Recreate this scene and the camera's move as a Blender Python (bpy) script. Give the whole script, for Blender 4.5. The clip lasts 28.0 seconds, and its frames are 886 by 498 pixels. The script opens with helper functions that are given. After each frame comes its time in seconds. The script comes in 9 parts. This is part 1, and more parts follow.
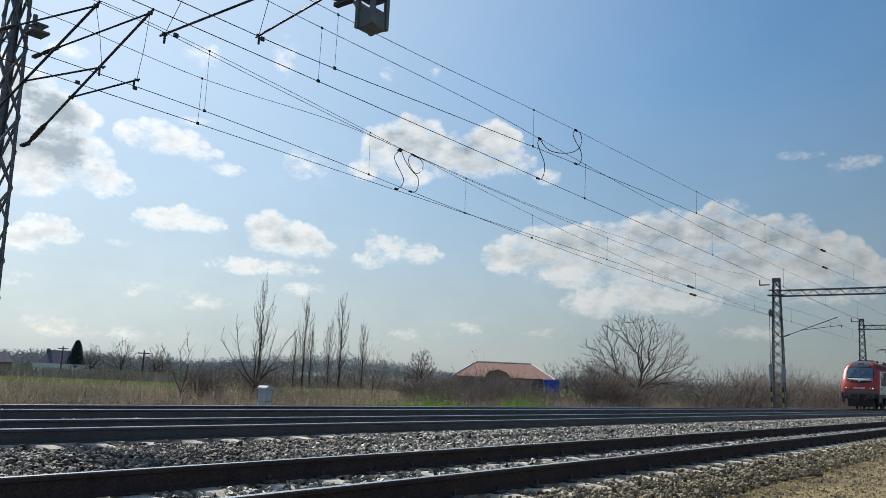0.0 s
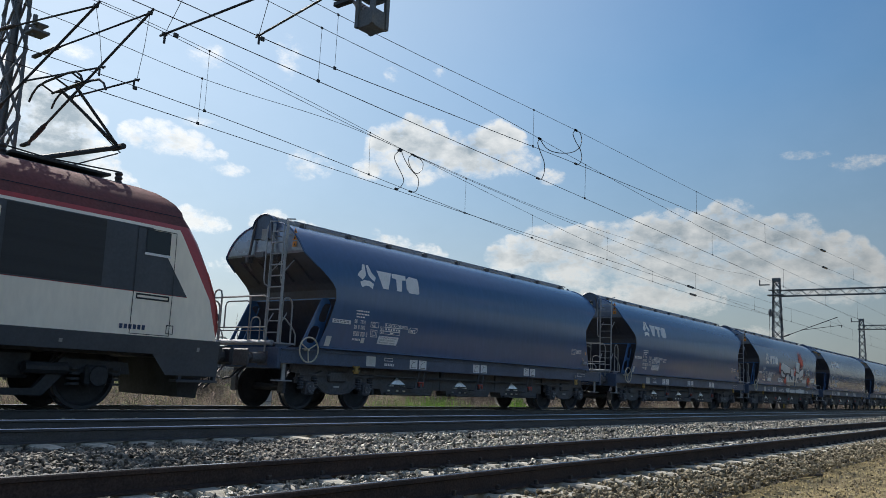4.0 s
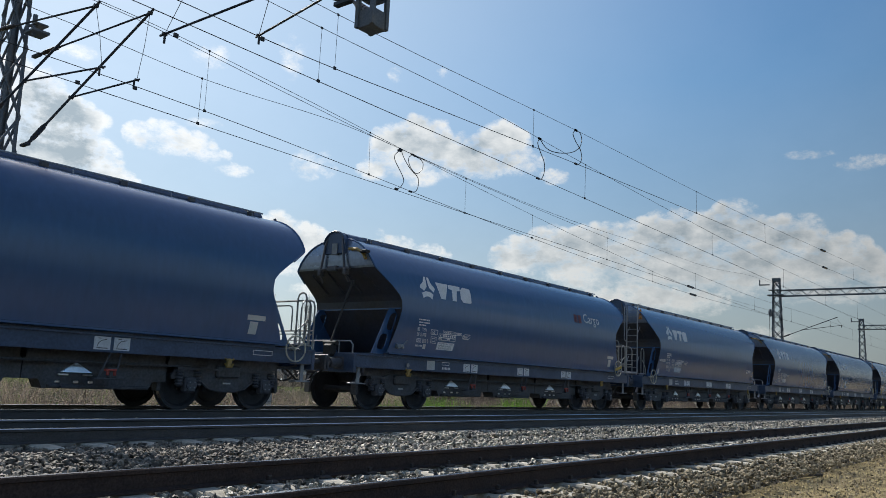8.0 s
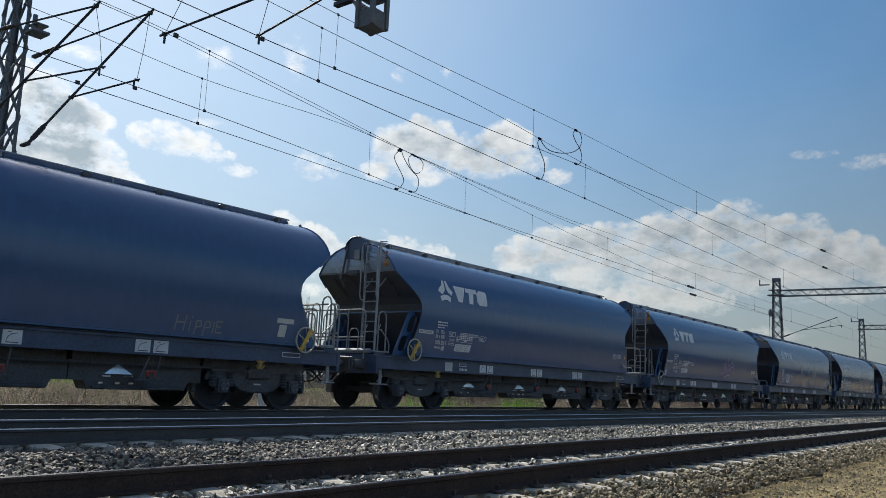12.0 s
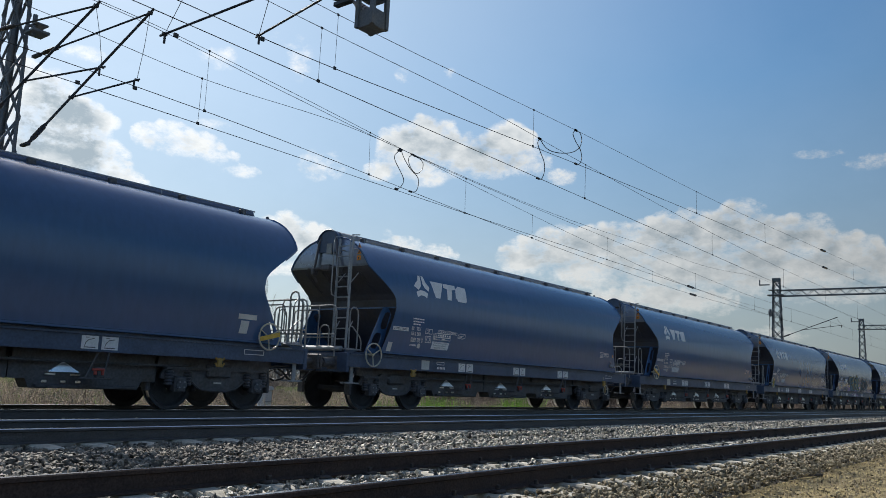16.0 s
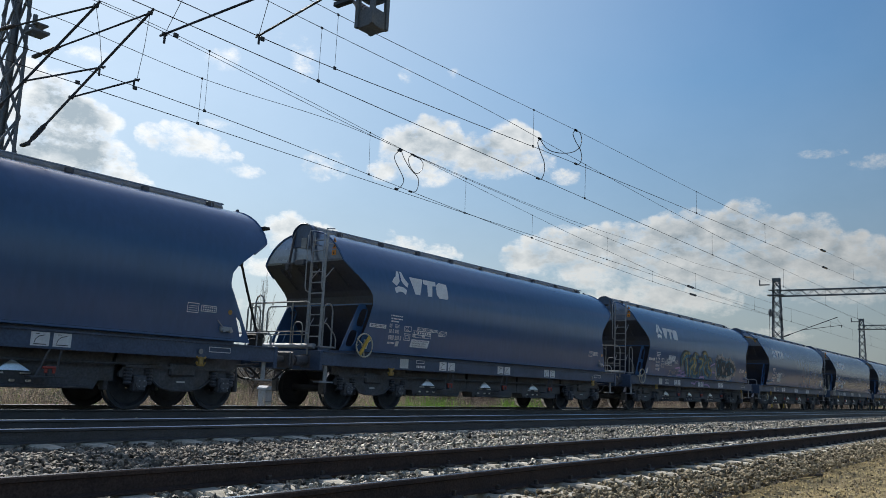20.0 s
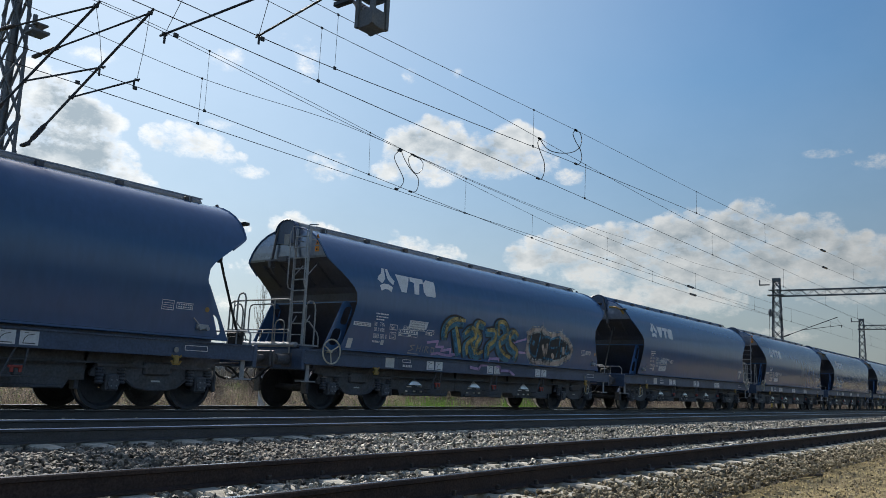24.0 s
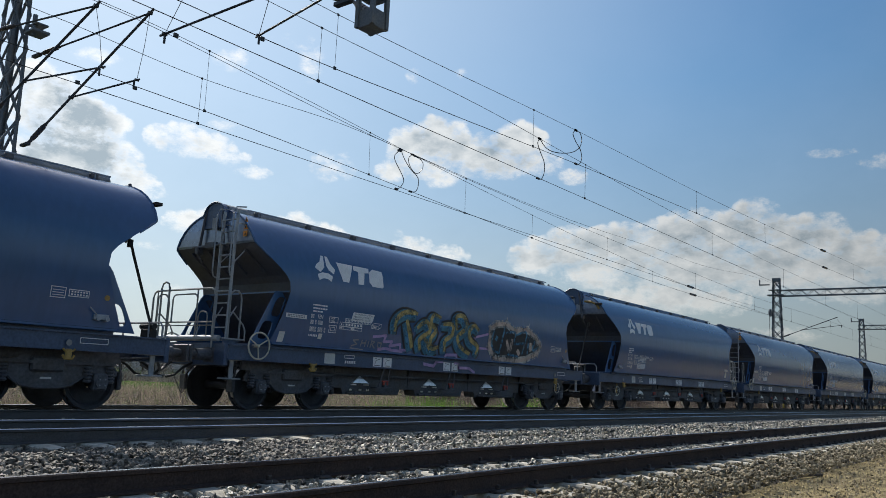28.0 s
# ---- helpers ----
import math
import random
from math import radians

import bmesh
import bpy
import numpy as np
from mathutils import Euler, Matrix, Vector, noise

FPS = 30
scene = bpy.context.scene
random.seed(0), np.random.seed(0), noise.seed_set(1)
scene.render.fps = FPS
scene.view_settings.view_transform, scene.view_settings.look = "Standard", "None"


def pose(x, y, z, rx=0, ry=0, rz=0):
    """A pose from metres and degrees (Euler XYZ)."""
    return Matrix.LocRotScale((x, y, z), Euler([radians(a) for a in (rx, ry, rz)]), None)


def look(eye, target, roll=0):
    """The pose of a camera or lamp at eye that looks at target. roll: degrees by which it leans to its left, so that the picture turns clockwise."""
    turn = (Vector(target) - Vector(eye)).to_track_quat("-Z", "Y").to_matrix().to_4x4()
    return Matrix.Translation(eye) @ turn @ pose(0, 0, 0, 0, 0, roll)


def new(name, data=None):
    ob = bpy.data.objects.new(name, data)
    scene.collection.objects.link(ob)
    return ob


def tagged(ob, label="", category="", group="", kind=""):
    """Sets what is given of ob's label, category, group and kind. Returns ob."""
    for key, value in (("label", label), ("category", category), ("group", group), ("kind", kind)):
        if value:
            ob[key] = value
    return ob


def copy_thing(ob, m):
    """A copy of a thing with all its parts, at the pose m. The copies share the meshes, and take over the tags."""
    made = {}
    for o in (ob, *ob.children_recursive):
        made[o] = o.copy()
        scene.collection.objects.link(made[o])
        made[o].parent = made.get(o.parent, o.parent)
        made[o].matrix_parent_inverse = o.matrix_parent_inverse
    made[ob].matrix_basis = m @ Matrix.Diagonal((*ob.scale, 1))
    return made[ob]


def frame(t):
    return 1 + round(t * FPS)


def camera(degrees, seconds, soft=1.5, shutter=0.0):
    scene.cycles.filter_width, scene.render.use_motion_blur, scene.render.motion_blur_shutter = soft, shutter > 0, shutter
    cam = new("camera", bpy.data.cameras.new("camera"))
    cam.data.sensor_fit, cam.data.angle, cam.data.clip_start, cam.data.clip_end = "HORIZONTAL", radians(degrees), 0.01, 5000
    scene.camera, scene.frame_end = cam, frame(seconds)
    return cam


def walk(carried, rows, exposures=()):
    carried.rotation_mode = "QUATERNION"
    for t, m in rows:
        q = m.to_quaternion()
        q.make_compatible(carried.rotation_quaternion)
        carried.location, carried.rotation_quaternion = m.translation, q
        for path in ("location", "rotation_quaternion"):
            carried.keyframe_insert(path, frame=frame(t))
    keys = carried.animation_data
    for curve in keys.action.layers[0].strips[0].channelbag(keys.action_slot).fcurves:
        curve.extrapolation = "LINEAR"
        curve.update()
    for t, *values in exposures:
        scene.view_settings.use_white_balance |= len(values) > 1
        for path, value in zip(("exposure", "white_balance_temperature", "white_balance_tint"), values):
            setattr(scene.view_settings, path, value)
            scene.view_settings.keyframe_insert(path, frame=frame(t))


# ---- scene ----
# World: x along the tracks (the way the train comes from), y across them away from the viewer, z up, 0 at rail top.
EYE = Vector((0.0, 0.0, 0.745))
AZ, PITCH = radians(38.04), radians(9.39)
VIEW = Vector((math.cos(AZ) * math.cos(PITCH), math.sin(AZ) * math.cos(PITCH), math.sin(PITCH)))
cam = camera(57.93, 28.0, soft=0.5)
walk(cam, [(0.0, look(EYE, EYE + VIEW, 2.577)), (28.0, look(EYE, EYE + VIEW, 2.577))],
     exposures=[(0.0, 0.0), (28.0, 0.0)])

# ---- light ----
SUN_AZ, SUN_EL = radians(77.0), radians(41.0)
TO_SUN = Vector((math.cos(SUN_AZ) * math.cos(SUN_EL), math.sin(SUN_AZ) * math.cos(SUN_EL), math.sin(SUN_EL)))
world = bpy.data.worlds.new("world")
scene.world = world
world.use_nodes = True
wn = world.node_tree.nodes
sky = wn.new("ShaderNodeTexSky")
sky.sky_type = "NISHITA"
sky.sun_disc = False
sky.sun_elevation = SUN_EL
sky.sun_rotation = math.pi / 2 - SUN_AZ
sky.altitude = 100
sky.air_density = 1.0
sky.dust_density = 1.0
sky.ozone_density = 0.6
wn["Background"].inputs["Strength"].default_value = 0.15
world.node_tree.links.new(sky.outputs["Color"], wn["Background"].inputs["Color"])
sun_data = bpy.data.lights.new("sun", "SUN")
sun_data.energy = 5.0
sun_data.angle = radians(0.6)
sun_data.color = (1.0, 0.95, 0.87)
sun = new("sun", sun_data)
sun.matrix_world = look(TO_SUN * 50, (0, 0, 0))


# ---- materials ----
def mat(name, base, rough=0.7, metal=0.0, var=0.25, scale=8.0, fine=60.0, bump=0.15, spec=0.5, second=None, second_at=0.55,
        island=0.0, random_ob=0.0, coat=0.0, stretch=(1, 1, 1), bump_dist=0.01):
    """Base colour broken up by coarse patches and fine grain, with matching relief and gloss."""
    m = bpy.data.materials.new(name)
    m.use_nodes = True
    n, l = m.node_tree.nodes, m.node_tree.links
    b = n["Principled BSDF"]
    co = n.new("ShaderNodeTexCoord")
    mp = n.new("ShaderNodeMapping")
    mp.inputs["Scale"].default_value = stretch
    l.new(co.outputs["Object"], mp.inputs["Vector"])
    big, small = n.new("ShaderNodeTexNoise"), n.new("ShaderNodeTexNoise")
    for t, sc, de in ((big, scale, 5.0), (small, fine, 3.0)):
        t.inputs["Scale"].default_value = sc
        t.inputs["Detail"].default_value = de
        l.new(mp.outputs["Vector"], t.inputs["Vector"])
    mixc = n.new("ShaderNodeMix")
    mixc.data_type = "RGBA"
    mixc.inputs["A"].default_value = (*base, 1)
    mixc.inputs["B"].default_value = (*(second or tuple(c * (1 - var) for c in base)), 1)
    rp = n.new("ShaderNodeMapRange")
    rp.inputs["From Min"].default_value = second_at - 0.12
    rp.inputs["From Max"].default_value = second_at + 0.18
    l.new(big.outputs["Fac"], rp.inputs["Value"])
    l.new(rp.outputs["Result"], mixc.inputs["Factor"])
    hsv = n.new("ShaderNodeHueSaturation")
    l.new(mixc.outputs["Result"], hsv.inputs["Color"])
    val = n.new("ShaderNodeMapRange")
    val.inputs["From Min"].default_value, val.inputs["From Max"].default_value = 0.25, 0.75
    val.inputs["To Min"].default_value, val.inputs["To Max"].default_value = 1 - var, 1 + var
    l.new(small.outputs["Fac"], val.inputs["Value"])
    out = val.outputs["Result"]
    for amount, node, sock in ((island, "ShaderNodeNewGeometry", "Random Per Island"), (random_ob, "ShaderNodeObjectInfo", "Random")):
        if amount:
            src = n.new(node)
            r = n.new("ShaderNodeMapRange")
            r.inputs["To Min"].default_value, r.inputs["To Max"].default_value = 1 - amount, 1 + amount
            l.new(src.outputs[sock], r.inputs["Value"])
            mu = n.new("ShaderNodeMath")
            mu.operation = "MULTIPLY"
            l.new(out, mu.inputs[0])
            l.new(r.outputs["Result"], mu.inputs[1])
            out = mu.outputs["Value"]
    l.new(out, hsv.inputs["Value"])
    l.new(hsv.outputs["Color"], b.inputs["Base Color"])
    b.inputs["Metallic"].default_value = metal
    b.inputs["Specular IOR Level"].default_value = spec
    b.inputs["Coat Weight"].default_value = coat
    ro = n.new("ShaderNodeMapRange")
    ro.inputs["To Min"].default_value, ro.inputs["To Max"].default_value = max(0.03, rough - 0.12), min(1, rough + 0.12)
    l.new(big.outputs["Fac"], ro.inputs["Value"])
    l.new(ro.outputs["Result"], b.inputs["Roughness"])
    if bump:
        bp = n.new("ShaderNodeBump")
        bp.inputs["Strength"].default_value = bump
        bp.inputs["Distance"].default_value = bump_dist
        l.new(small.outputs["Fac"], bp.inputs["Height"])
        l.new(bp.outputs["Normal"], b.inputs["Normal"])
    return m


def thin_leaf(m, share=0.5):
    """Let light through thin dry blades: part of the surface passes it on to the other side."""
    n, l = m.node_tree.nodes, m.node_tree.links
    b, out = n["Principled BSDF"], n["Material Output"]
    tr, ms = n.new("ShaderNodeBsdfTranslucent"), n.new("ShaderNodeMixShader")
    l.new(b.inputs["Base Color"].links[0].from_socket, tr.inputs["Color"])
    ms.inputs[0].default_value = share
    l.new(b.outputs[0], ms.inputs[1])
    l.new(tr.outputs[0], ms.inputs[2])
    l.new(ms.outputs[0], out.inputs["Surface"])
    return m


def glow(name, colour, strength):
    m = bpy.data.materials.new(name)
    m.use_nodes = True
    b = m.node_tree.nodes["Principled BSDF"]
    b.inputs["Base Color"].default_value = (*colour, 1)
    b.inputs["Emission Color"].default_value = (*colour, 1)
    b.inputs["Emission Strength"].default_value = strength
    return m


DIRT = mat("gravelly dirt", (0.33, 0.265, 0.135), 0.95, var=0.45, scale=1.7, fine=55, bump=0.9, second=(0.105, 0.085, 0.05), bump_dist=0.03, spec=0.1)
FIELD = mat("winter field", (0.06, 0.10, 0.028), 0.95, var=0.4, scale=0.05, fine=1.6, bump=0.3, second=(0.085, 0.08, 0.035), bump_dist=0.05, spec=0.0)
VERGE = mat("weedy soil", (0.075, 0.072, 0.035), 0.95, var=0.4, scale=0.5, fine=6, bump=0.6, second=(0.05, 0.05, 0.025), bump_dist=0.05, spec=0.0)
BALLAST = mat("ballast bed", (0.07, 0.066, 0.06), 0.95, var=0.5, scale=2.0, fine=45, bump=1.0, bump_dist=0.04, spec=0.1)
STONE = mat("ballast stone", (0.31, 0.285, 0.225), 0.5, var=0.45, scale=14, fine=90, bump=0.5, island=0.95, second=(0.11, 0.092, 0.062), spec=0.5)
# brown stone whose base colour is darkened to stand for the train's shade
SHADE_STONE = mat("brown ballast stone darkened for shade", (0.17, 0.152, 0.122), 0.65, var=0.4, scale=14, fine=90, bump=0.5, island=0.95, second=(0.1, 0.075, 0.05), spec=0.3)
DUSTY_STONE = mat("dusty ballast stone", (0.31, 0.265, 0.18), 0.75, var=0.35, scale=14, fine=90, bump=0.4, island=0.7, second=(0.14, 0.115, 0.08), spec=0.1)
CONCRETE = mat("sleeper concrete", (0.5, 0.465, 0.385), 0.9, var=0.22, scale=5, fine=70, bump=0.3, random_ob=0.15, second=(0.26, 0.24, 0.20), spec=0.2)
RAIL_SIDE = mat("rail rust", (0.082, 0.077, 0.075), 0.6, var=0.4, scale=3, fine=60, bump=0.4, second=(0.07, 0.06, 0.054), spec=0.4)
RAIL_BROWN = mat("brown rail rust", (0.066, 0.047, 0.04), 0.8, var=0.4, scale=3, fine=60, bump=0.4, second=(0.05, 0.038, 0.034), spec=0.12)
RAIL_HEAD = mat("rail running face", (0.62, 0.62, 0.63), 0.22, metal=1.0, var=0.12, scale=4, fine=30, bump=0.03, stretch=(0.2, 4, 4))
CLIP = mat("rail fastening", (0.06, 0.05, 0.045), 0.7, metal=0.4, var=0.3)
STEEL = mat("painted mast steel", (0.10, 0.115, 0.13), 0.55, metal=0.2, var=0.3, scale=3, fine=40, second=(0.15, 0.15, 0.15))
ARM = mat("dark bracket tube", (0.03, 0.034, 0.04), 0.5, metal=0.2, var=0.25, scale=3, fine=40)
WIRE = mat("wire", (0.035, 0.037, 0.04), 0.5, metal=0.6, var=0.2)
INSULATOR = mat("insulator", (0.04, 0.03, 0.028), 0.3, var=0.2)
GALV = mat("galvanised steel", (0.30, 0.32, 0.345), 0.5, metal=0.35, var=0.2, scale=6)


# ---- mesh helpers ----
def link_mesh(name, bm, material, parent=None, label="", smooth=False):
    me = bpy.data.meshes.new(name)
    if smooth:
        for f in bm.faces:
            f.smooth = True
    bm.to_mesh(me)
    bm.free()
    for m in (material if isinstance(material, (list, tuple)) else (material,)):
        me.materials.append(m)
    ob = new(name, me)
    if parent is not None:
        ob.parent = parent
    if label:
        ob["label"] = label
    return ob


def part(name, bm, material, parent, label="", smooth=False):
    return link_mesh(name, bm, material, parent, label, smooth)


def same(name, mesh_ob, parent, m):
    """Another piece on the mesh of mesh_ob, at the pose m in its parent's space."""
    ob = new(name, mesh_ob.data)
    ob.parent = parent
    ob.matrix_basis = m
    return ob


def thing(name, label, category, m=None, group="", kind=""):
    e = new(name)
    e.empty_display_size = 0.2
    if m is not None:
        e.matrix_basis = m
    return tagged(e, label, category, group, kind)


def box(bm, x0, x1, y0, y1, z0, z1, bevel=0.0, m=None):
    r = bmesh.ops.create_cube(bm, size=1.0)
    mm = Matrix.Translation(((x0 + x1) / 2, (y0 + y1) / 2, (z0 + z1) / 2)) @ Matrix.Diagonal((abs(x1 - x0), abs(y1 - y0), abs(z1 - z0), 1))
    bmesh.ops.transform(bm, matrix=(m @ mm) if m else mm, verts=r["verts"])
    if bevel:
        es = list({e for v in r["verts"] for e in v.link_edges})
        bmesh.ops.bevel(bm, geom=es, offset=bevel, segments=1, affect="EDGES")
    return r["verts"]


def tube(bm, a, b, r, n=6, r2=None):
    a, b = Vector(a), Vector(b)
    d = b - a
    q = d.to_track_quat("Z", "Y").to_matrix().to_4x4()
    res = bmesh.ops.create_cone(bm, cap_ends=True, segments=n, radius1=r, radius2=r if r2 is None else r2, depth=d.length)
    bmesh.ops.transform(bm, matrix=Matrix.Translation((a + b) / 2) @ q, verts=res["verts"])


def path_tube(bm, pts, r, n=6):
    """A tube along a bent line, one skin with closed ends."""
    pts = [Vector(p) for p in pts]
    rings = []
    for i, p in enumerate(pts):
        d = (pts[min(i + 1, len(pts) - 1)] - pts[max(i - 1, 0)]).normalized()
        up = Vector((0, 0, 1)) if abs(d.z) < 0.93 else Vector((1, 0, 0))
        s = d.cross(up).normalized()
        t = s.cross(d)
        rings.append([bm.verts.new(p + (s * math.cos(2 * math.pi * k / n) + t * math.sin(2 * math.pi * k / n)) * r) for k in range(n)])
    for a, b in zip(rings, rings[1:]):
        for k in range(n):
            bm.faces.new((a[k], a[(k + 1) % n], b[(k + 1) % n], b[k]))
    bm.faces.new(rings[0][::-1])
    bm.faces.new(rings[-1])


def extrude_x(bm, prof, x0, x1, close=True, caps=True, mat_of=None):
    """A profile of (y, z) points pulled from x0 to x1."""
    a = [bm.verts.new((x0, y, z)) for y, z in prof]
    b = [bm.verts.new((x1, y, z)) for y, z in prof]
    n = len(prof)
    for i in range(n if close else n - 1):
        f = bm.faces.new((a[i], b[i], b[(i + 1) % n], a[(i + 1) % n]))
        if mat_of:
            f.material_index = mat_of(i)
    if caps and close:
        bm.faces.new(a)
        bm.faces.new(b[::-1])


def prism_y(bm, prof, y0, y1):
    """A profile of (x, z) points pulled from y0 to y1."""
    a = [bm.verts.new((x, y0, z)) for x, z in prof]
    b = [bm.verts.new((x, y1, z)) for x, z in prof]
    n = len(prof)
    for i in range(n):
        bm.faces.new((a[i], a[(i + 1) % n], b[(i + 1) % n], b[i]))
    bm.faces.new(a[::-1])
    bm.faces.new(b)
    bmesh.ops.recalc_face_normals(bm, faces=bm.faces)


def ring_y(bm, x, y, z, r, r2, half, n=24):
    """A flat ring (or, with r2 = 0, a disc) about an axis along y."""
    vs = []
    for rr, yy in ((r, -half), (r, half), (r2, half), (r2, -half)):
        vs.append([bm.verts.new((x + rr * math.cos(2 * math.pi * k / n), y + yy, z + rr * math.sin(2 * math.pi * k / n))) for k in range(n)])
    for a, b in ((0, 1), (1, 2), (2, 3), (3, 0)):
        for k in range(n):
            bm.faces.new((vs[a][k], vs[a][(k + 1) % n], vs[b][(k + 1) % n], vs[b][k]))
    bmesh.ops.recalc_face_normals(bm, faces=bm.faces)


# ---- ground and tracks ----
TRACKS = {1: 4.049, 2: 9.515, 3: 13.457}   # near rail of each track
GAUGE = 1.505
T3 = TRACKS[3] + GAUGE / 2
SLEEPER_STEP = 0.63


def ground_sheet():
    ys = [-300, -40, -8, 2.2, 3.0, 3.45, 3.7, 15.8, 16.3, 17.4, 19, 24, 42, 80, 200, 600, 3000]
    zs = [-0.36, -0.36, -0.36, -0.36, -0.34, -0.29, -0.26, -0.27, -0.4, -0.72, -0.75, -0.75, -0.8, -0.8, -0.8, -0.8, -0.8]
    xs = [-2500, -300, -60] + [-20 + 2 * i for i in range(60)] + [130, 200, 400, 1000, 3200]
    bm = bmesh.new()
    grid = [[bm.verts.new((x, y, z + (0.02 * noise.noise((x * 0.4, y * 0.4, 0)) if 2 > y > -40 or 17 < y < 90 else 0))) for x in xs] for y, z in zip(ys, zs)]
    for j in range(len(ys) - 1):
        for i in range(len(xs) - 1):
            f = bm.faces.new((grid[j][i], grid[j][i + 1], grid[j + 1][i + 1], grid[j + 1][i]))
            y = (ys[j] + ys[j + 1]) / 2
            f.material_index = 0 if y < 3.2 else 1 if y < 17 else 3 if y < 42 else 2
    tagged(link_mesh("ground", bm, [DIRT, BALLAST, FIELD, VERGE]), "ground of brown gravelly dirt, dark ballast and a green winter field", "ground", kind="structure")


ground_sheet()


def rail_track(k):
    y0 = TRACKS[k]
    t = thing("railway_track_%d" % k, "straight railway track with rusty rails on pale concrete sleepers", "railway track", kind="structure")
    prof = [(-0.07, -0.172), (-0.07, -0.16), (-0.012, -0.145), (-0.009, -0.045), (-0.036, -0.034), (-0.036, -0.008), (-0.026, 0),
            (0.026, 0), (0.036, -0.008), (0.036, -0.034), (0.009, -0.045), (0.012, -0.145), (0.07, -0.16), (0.07, -0.172)]
    for y in (y0, y0 + GAUGE):
        bm = bmesh.new()
        extrude_x(bm, [(a + y, b) for a, b in prof], -40, 620, mat_of=lambda e: 1 if e == 6 or k > 1 and e in (5, 7) else 0)
        bmesh.ops.recalc_face_normals(bm, faces=bm.faces)
        part("rail", bm, [RAIL_BROWN if k == 1 else RAIL_SIDE, RAIL_HEAD], t)
    phase = {1: 4.70, 2: 4.68, 3: 4.9}[k]
    bm = bmesh.new()
    c, h = GAUGE / 2, 1.28
    # the middle of a sleeper is lower and narrower than its rail seats
    st = [(-h, 0.10, -0.195), (-h + 0.08, 0.115, -0.182), (-c - 0.25, 0.12, -0.175), (-c + 0.28, 0.115, -0.175), (-0.3, 0.095, -0.205), (0.3, 0.095, -0.205), (c - 0.28, 0.115, -0.175),
          (c + 0.25, 0.12, -0.175), (h - 0.08, 0.115, -0.182), (h, 0.10, -0.195)]
    rows = [[bm.verts.new((sx * w, y, z)) for sx, z in ((-1.1, -0.36), (-1, zt - 0.02), (-0.86, zt), (0.86, zt), (1, zt - 0.02), (1.1, -0.36))] for y, w, zt in st]
    for a, b in zip(rows, rows[1:]):
        for i in range(5):
            bm.faces.new((a[i], b[i], b[i + 1], a[i + 1]))
    bm.faces.new(rows[0])
    bm.faces.new(rows[-1][::-1])
    bmesh.ops.recalc_face_normals(bm, faces=bm.faces)
    first = None
    clip = None
    rng = random.Random(k)
    n0, n1 = (-8, 190) if k == 1 else (-8, 180)
    for i in range(n0, n1):
        m = pose(phase + SLEEPER_STEP * i + rng.uniform(-0.012, 0.012), y0 + c, rng.uniform(-0.006, 0.004), 0, 0, rng.uniform(-0.5, 0.5))
        if first is None:
            first = part("sleeper", bm, CONCRETE, t)
            first.matrix_basis = m
            s = first
        else:
            s = same("sleeper", first, t, m)
        if k == 1 and 0 <= i < 48:
            for yy in (-c - 0.11, -c + 0.11, c - 0.11, c + 0.11):
                if clip is None:
                    b2 = bmesh.new()
                    box(b2, -0.07, 0.07, -0.05, 0.05, -0.18, -0.145, 0.012)
                    box(b2, -0.018, 0.018, -0.018, 0.018, -0.145, -0.105, 0.004)
                    clip = part("rail_clip", b2, CLIP, s)
                    clip.matrix_basis = Matrix.Translation((0, yy, 0))
                else:
                    same("rail_clip", clip, s, Matrix.Translation((0, yy, 0)))


for k in TRACKS:
    rail_track(k)
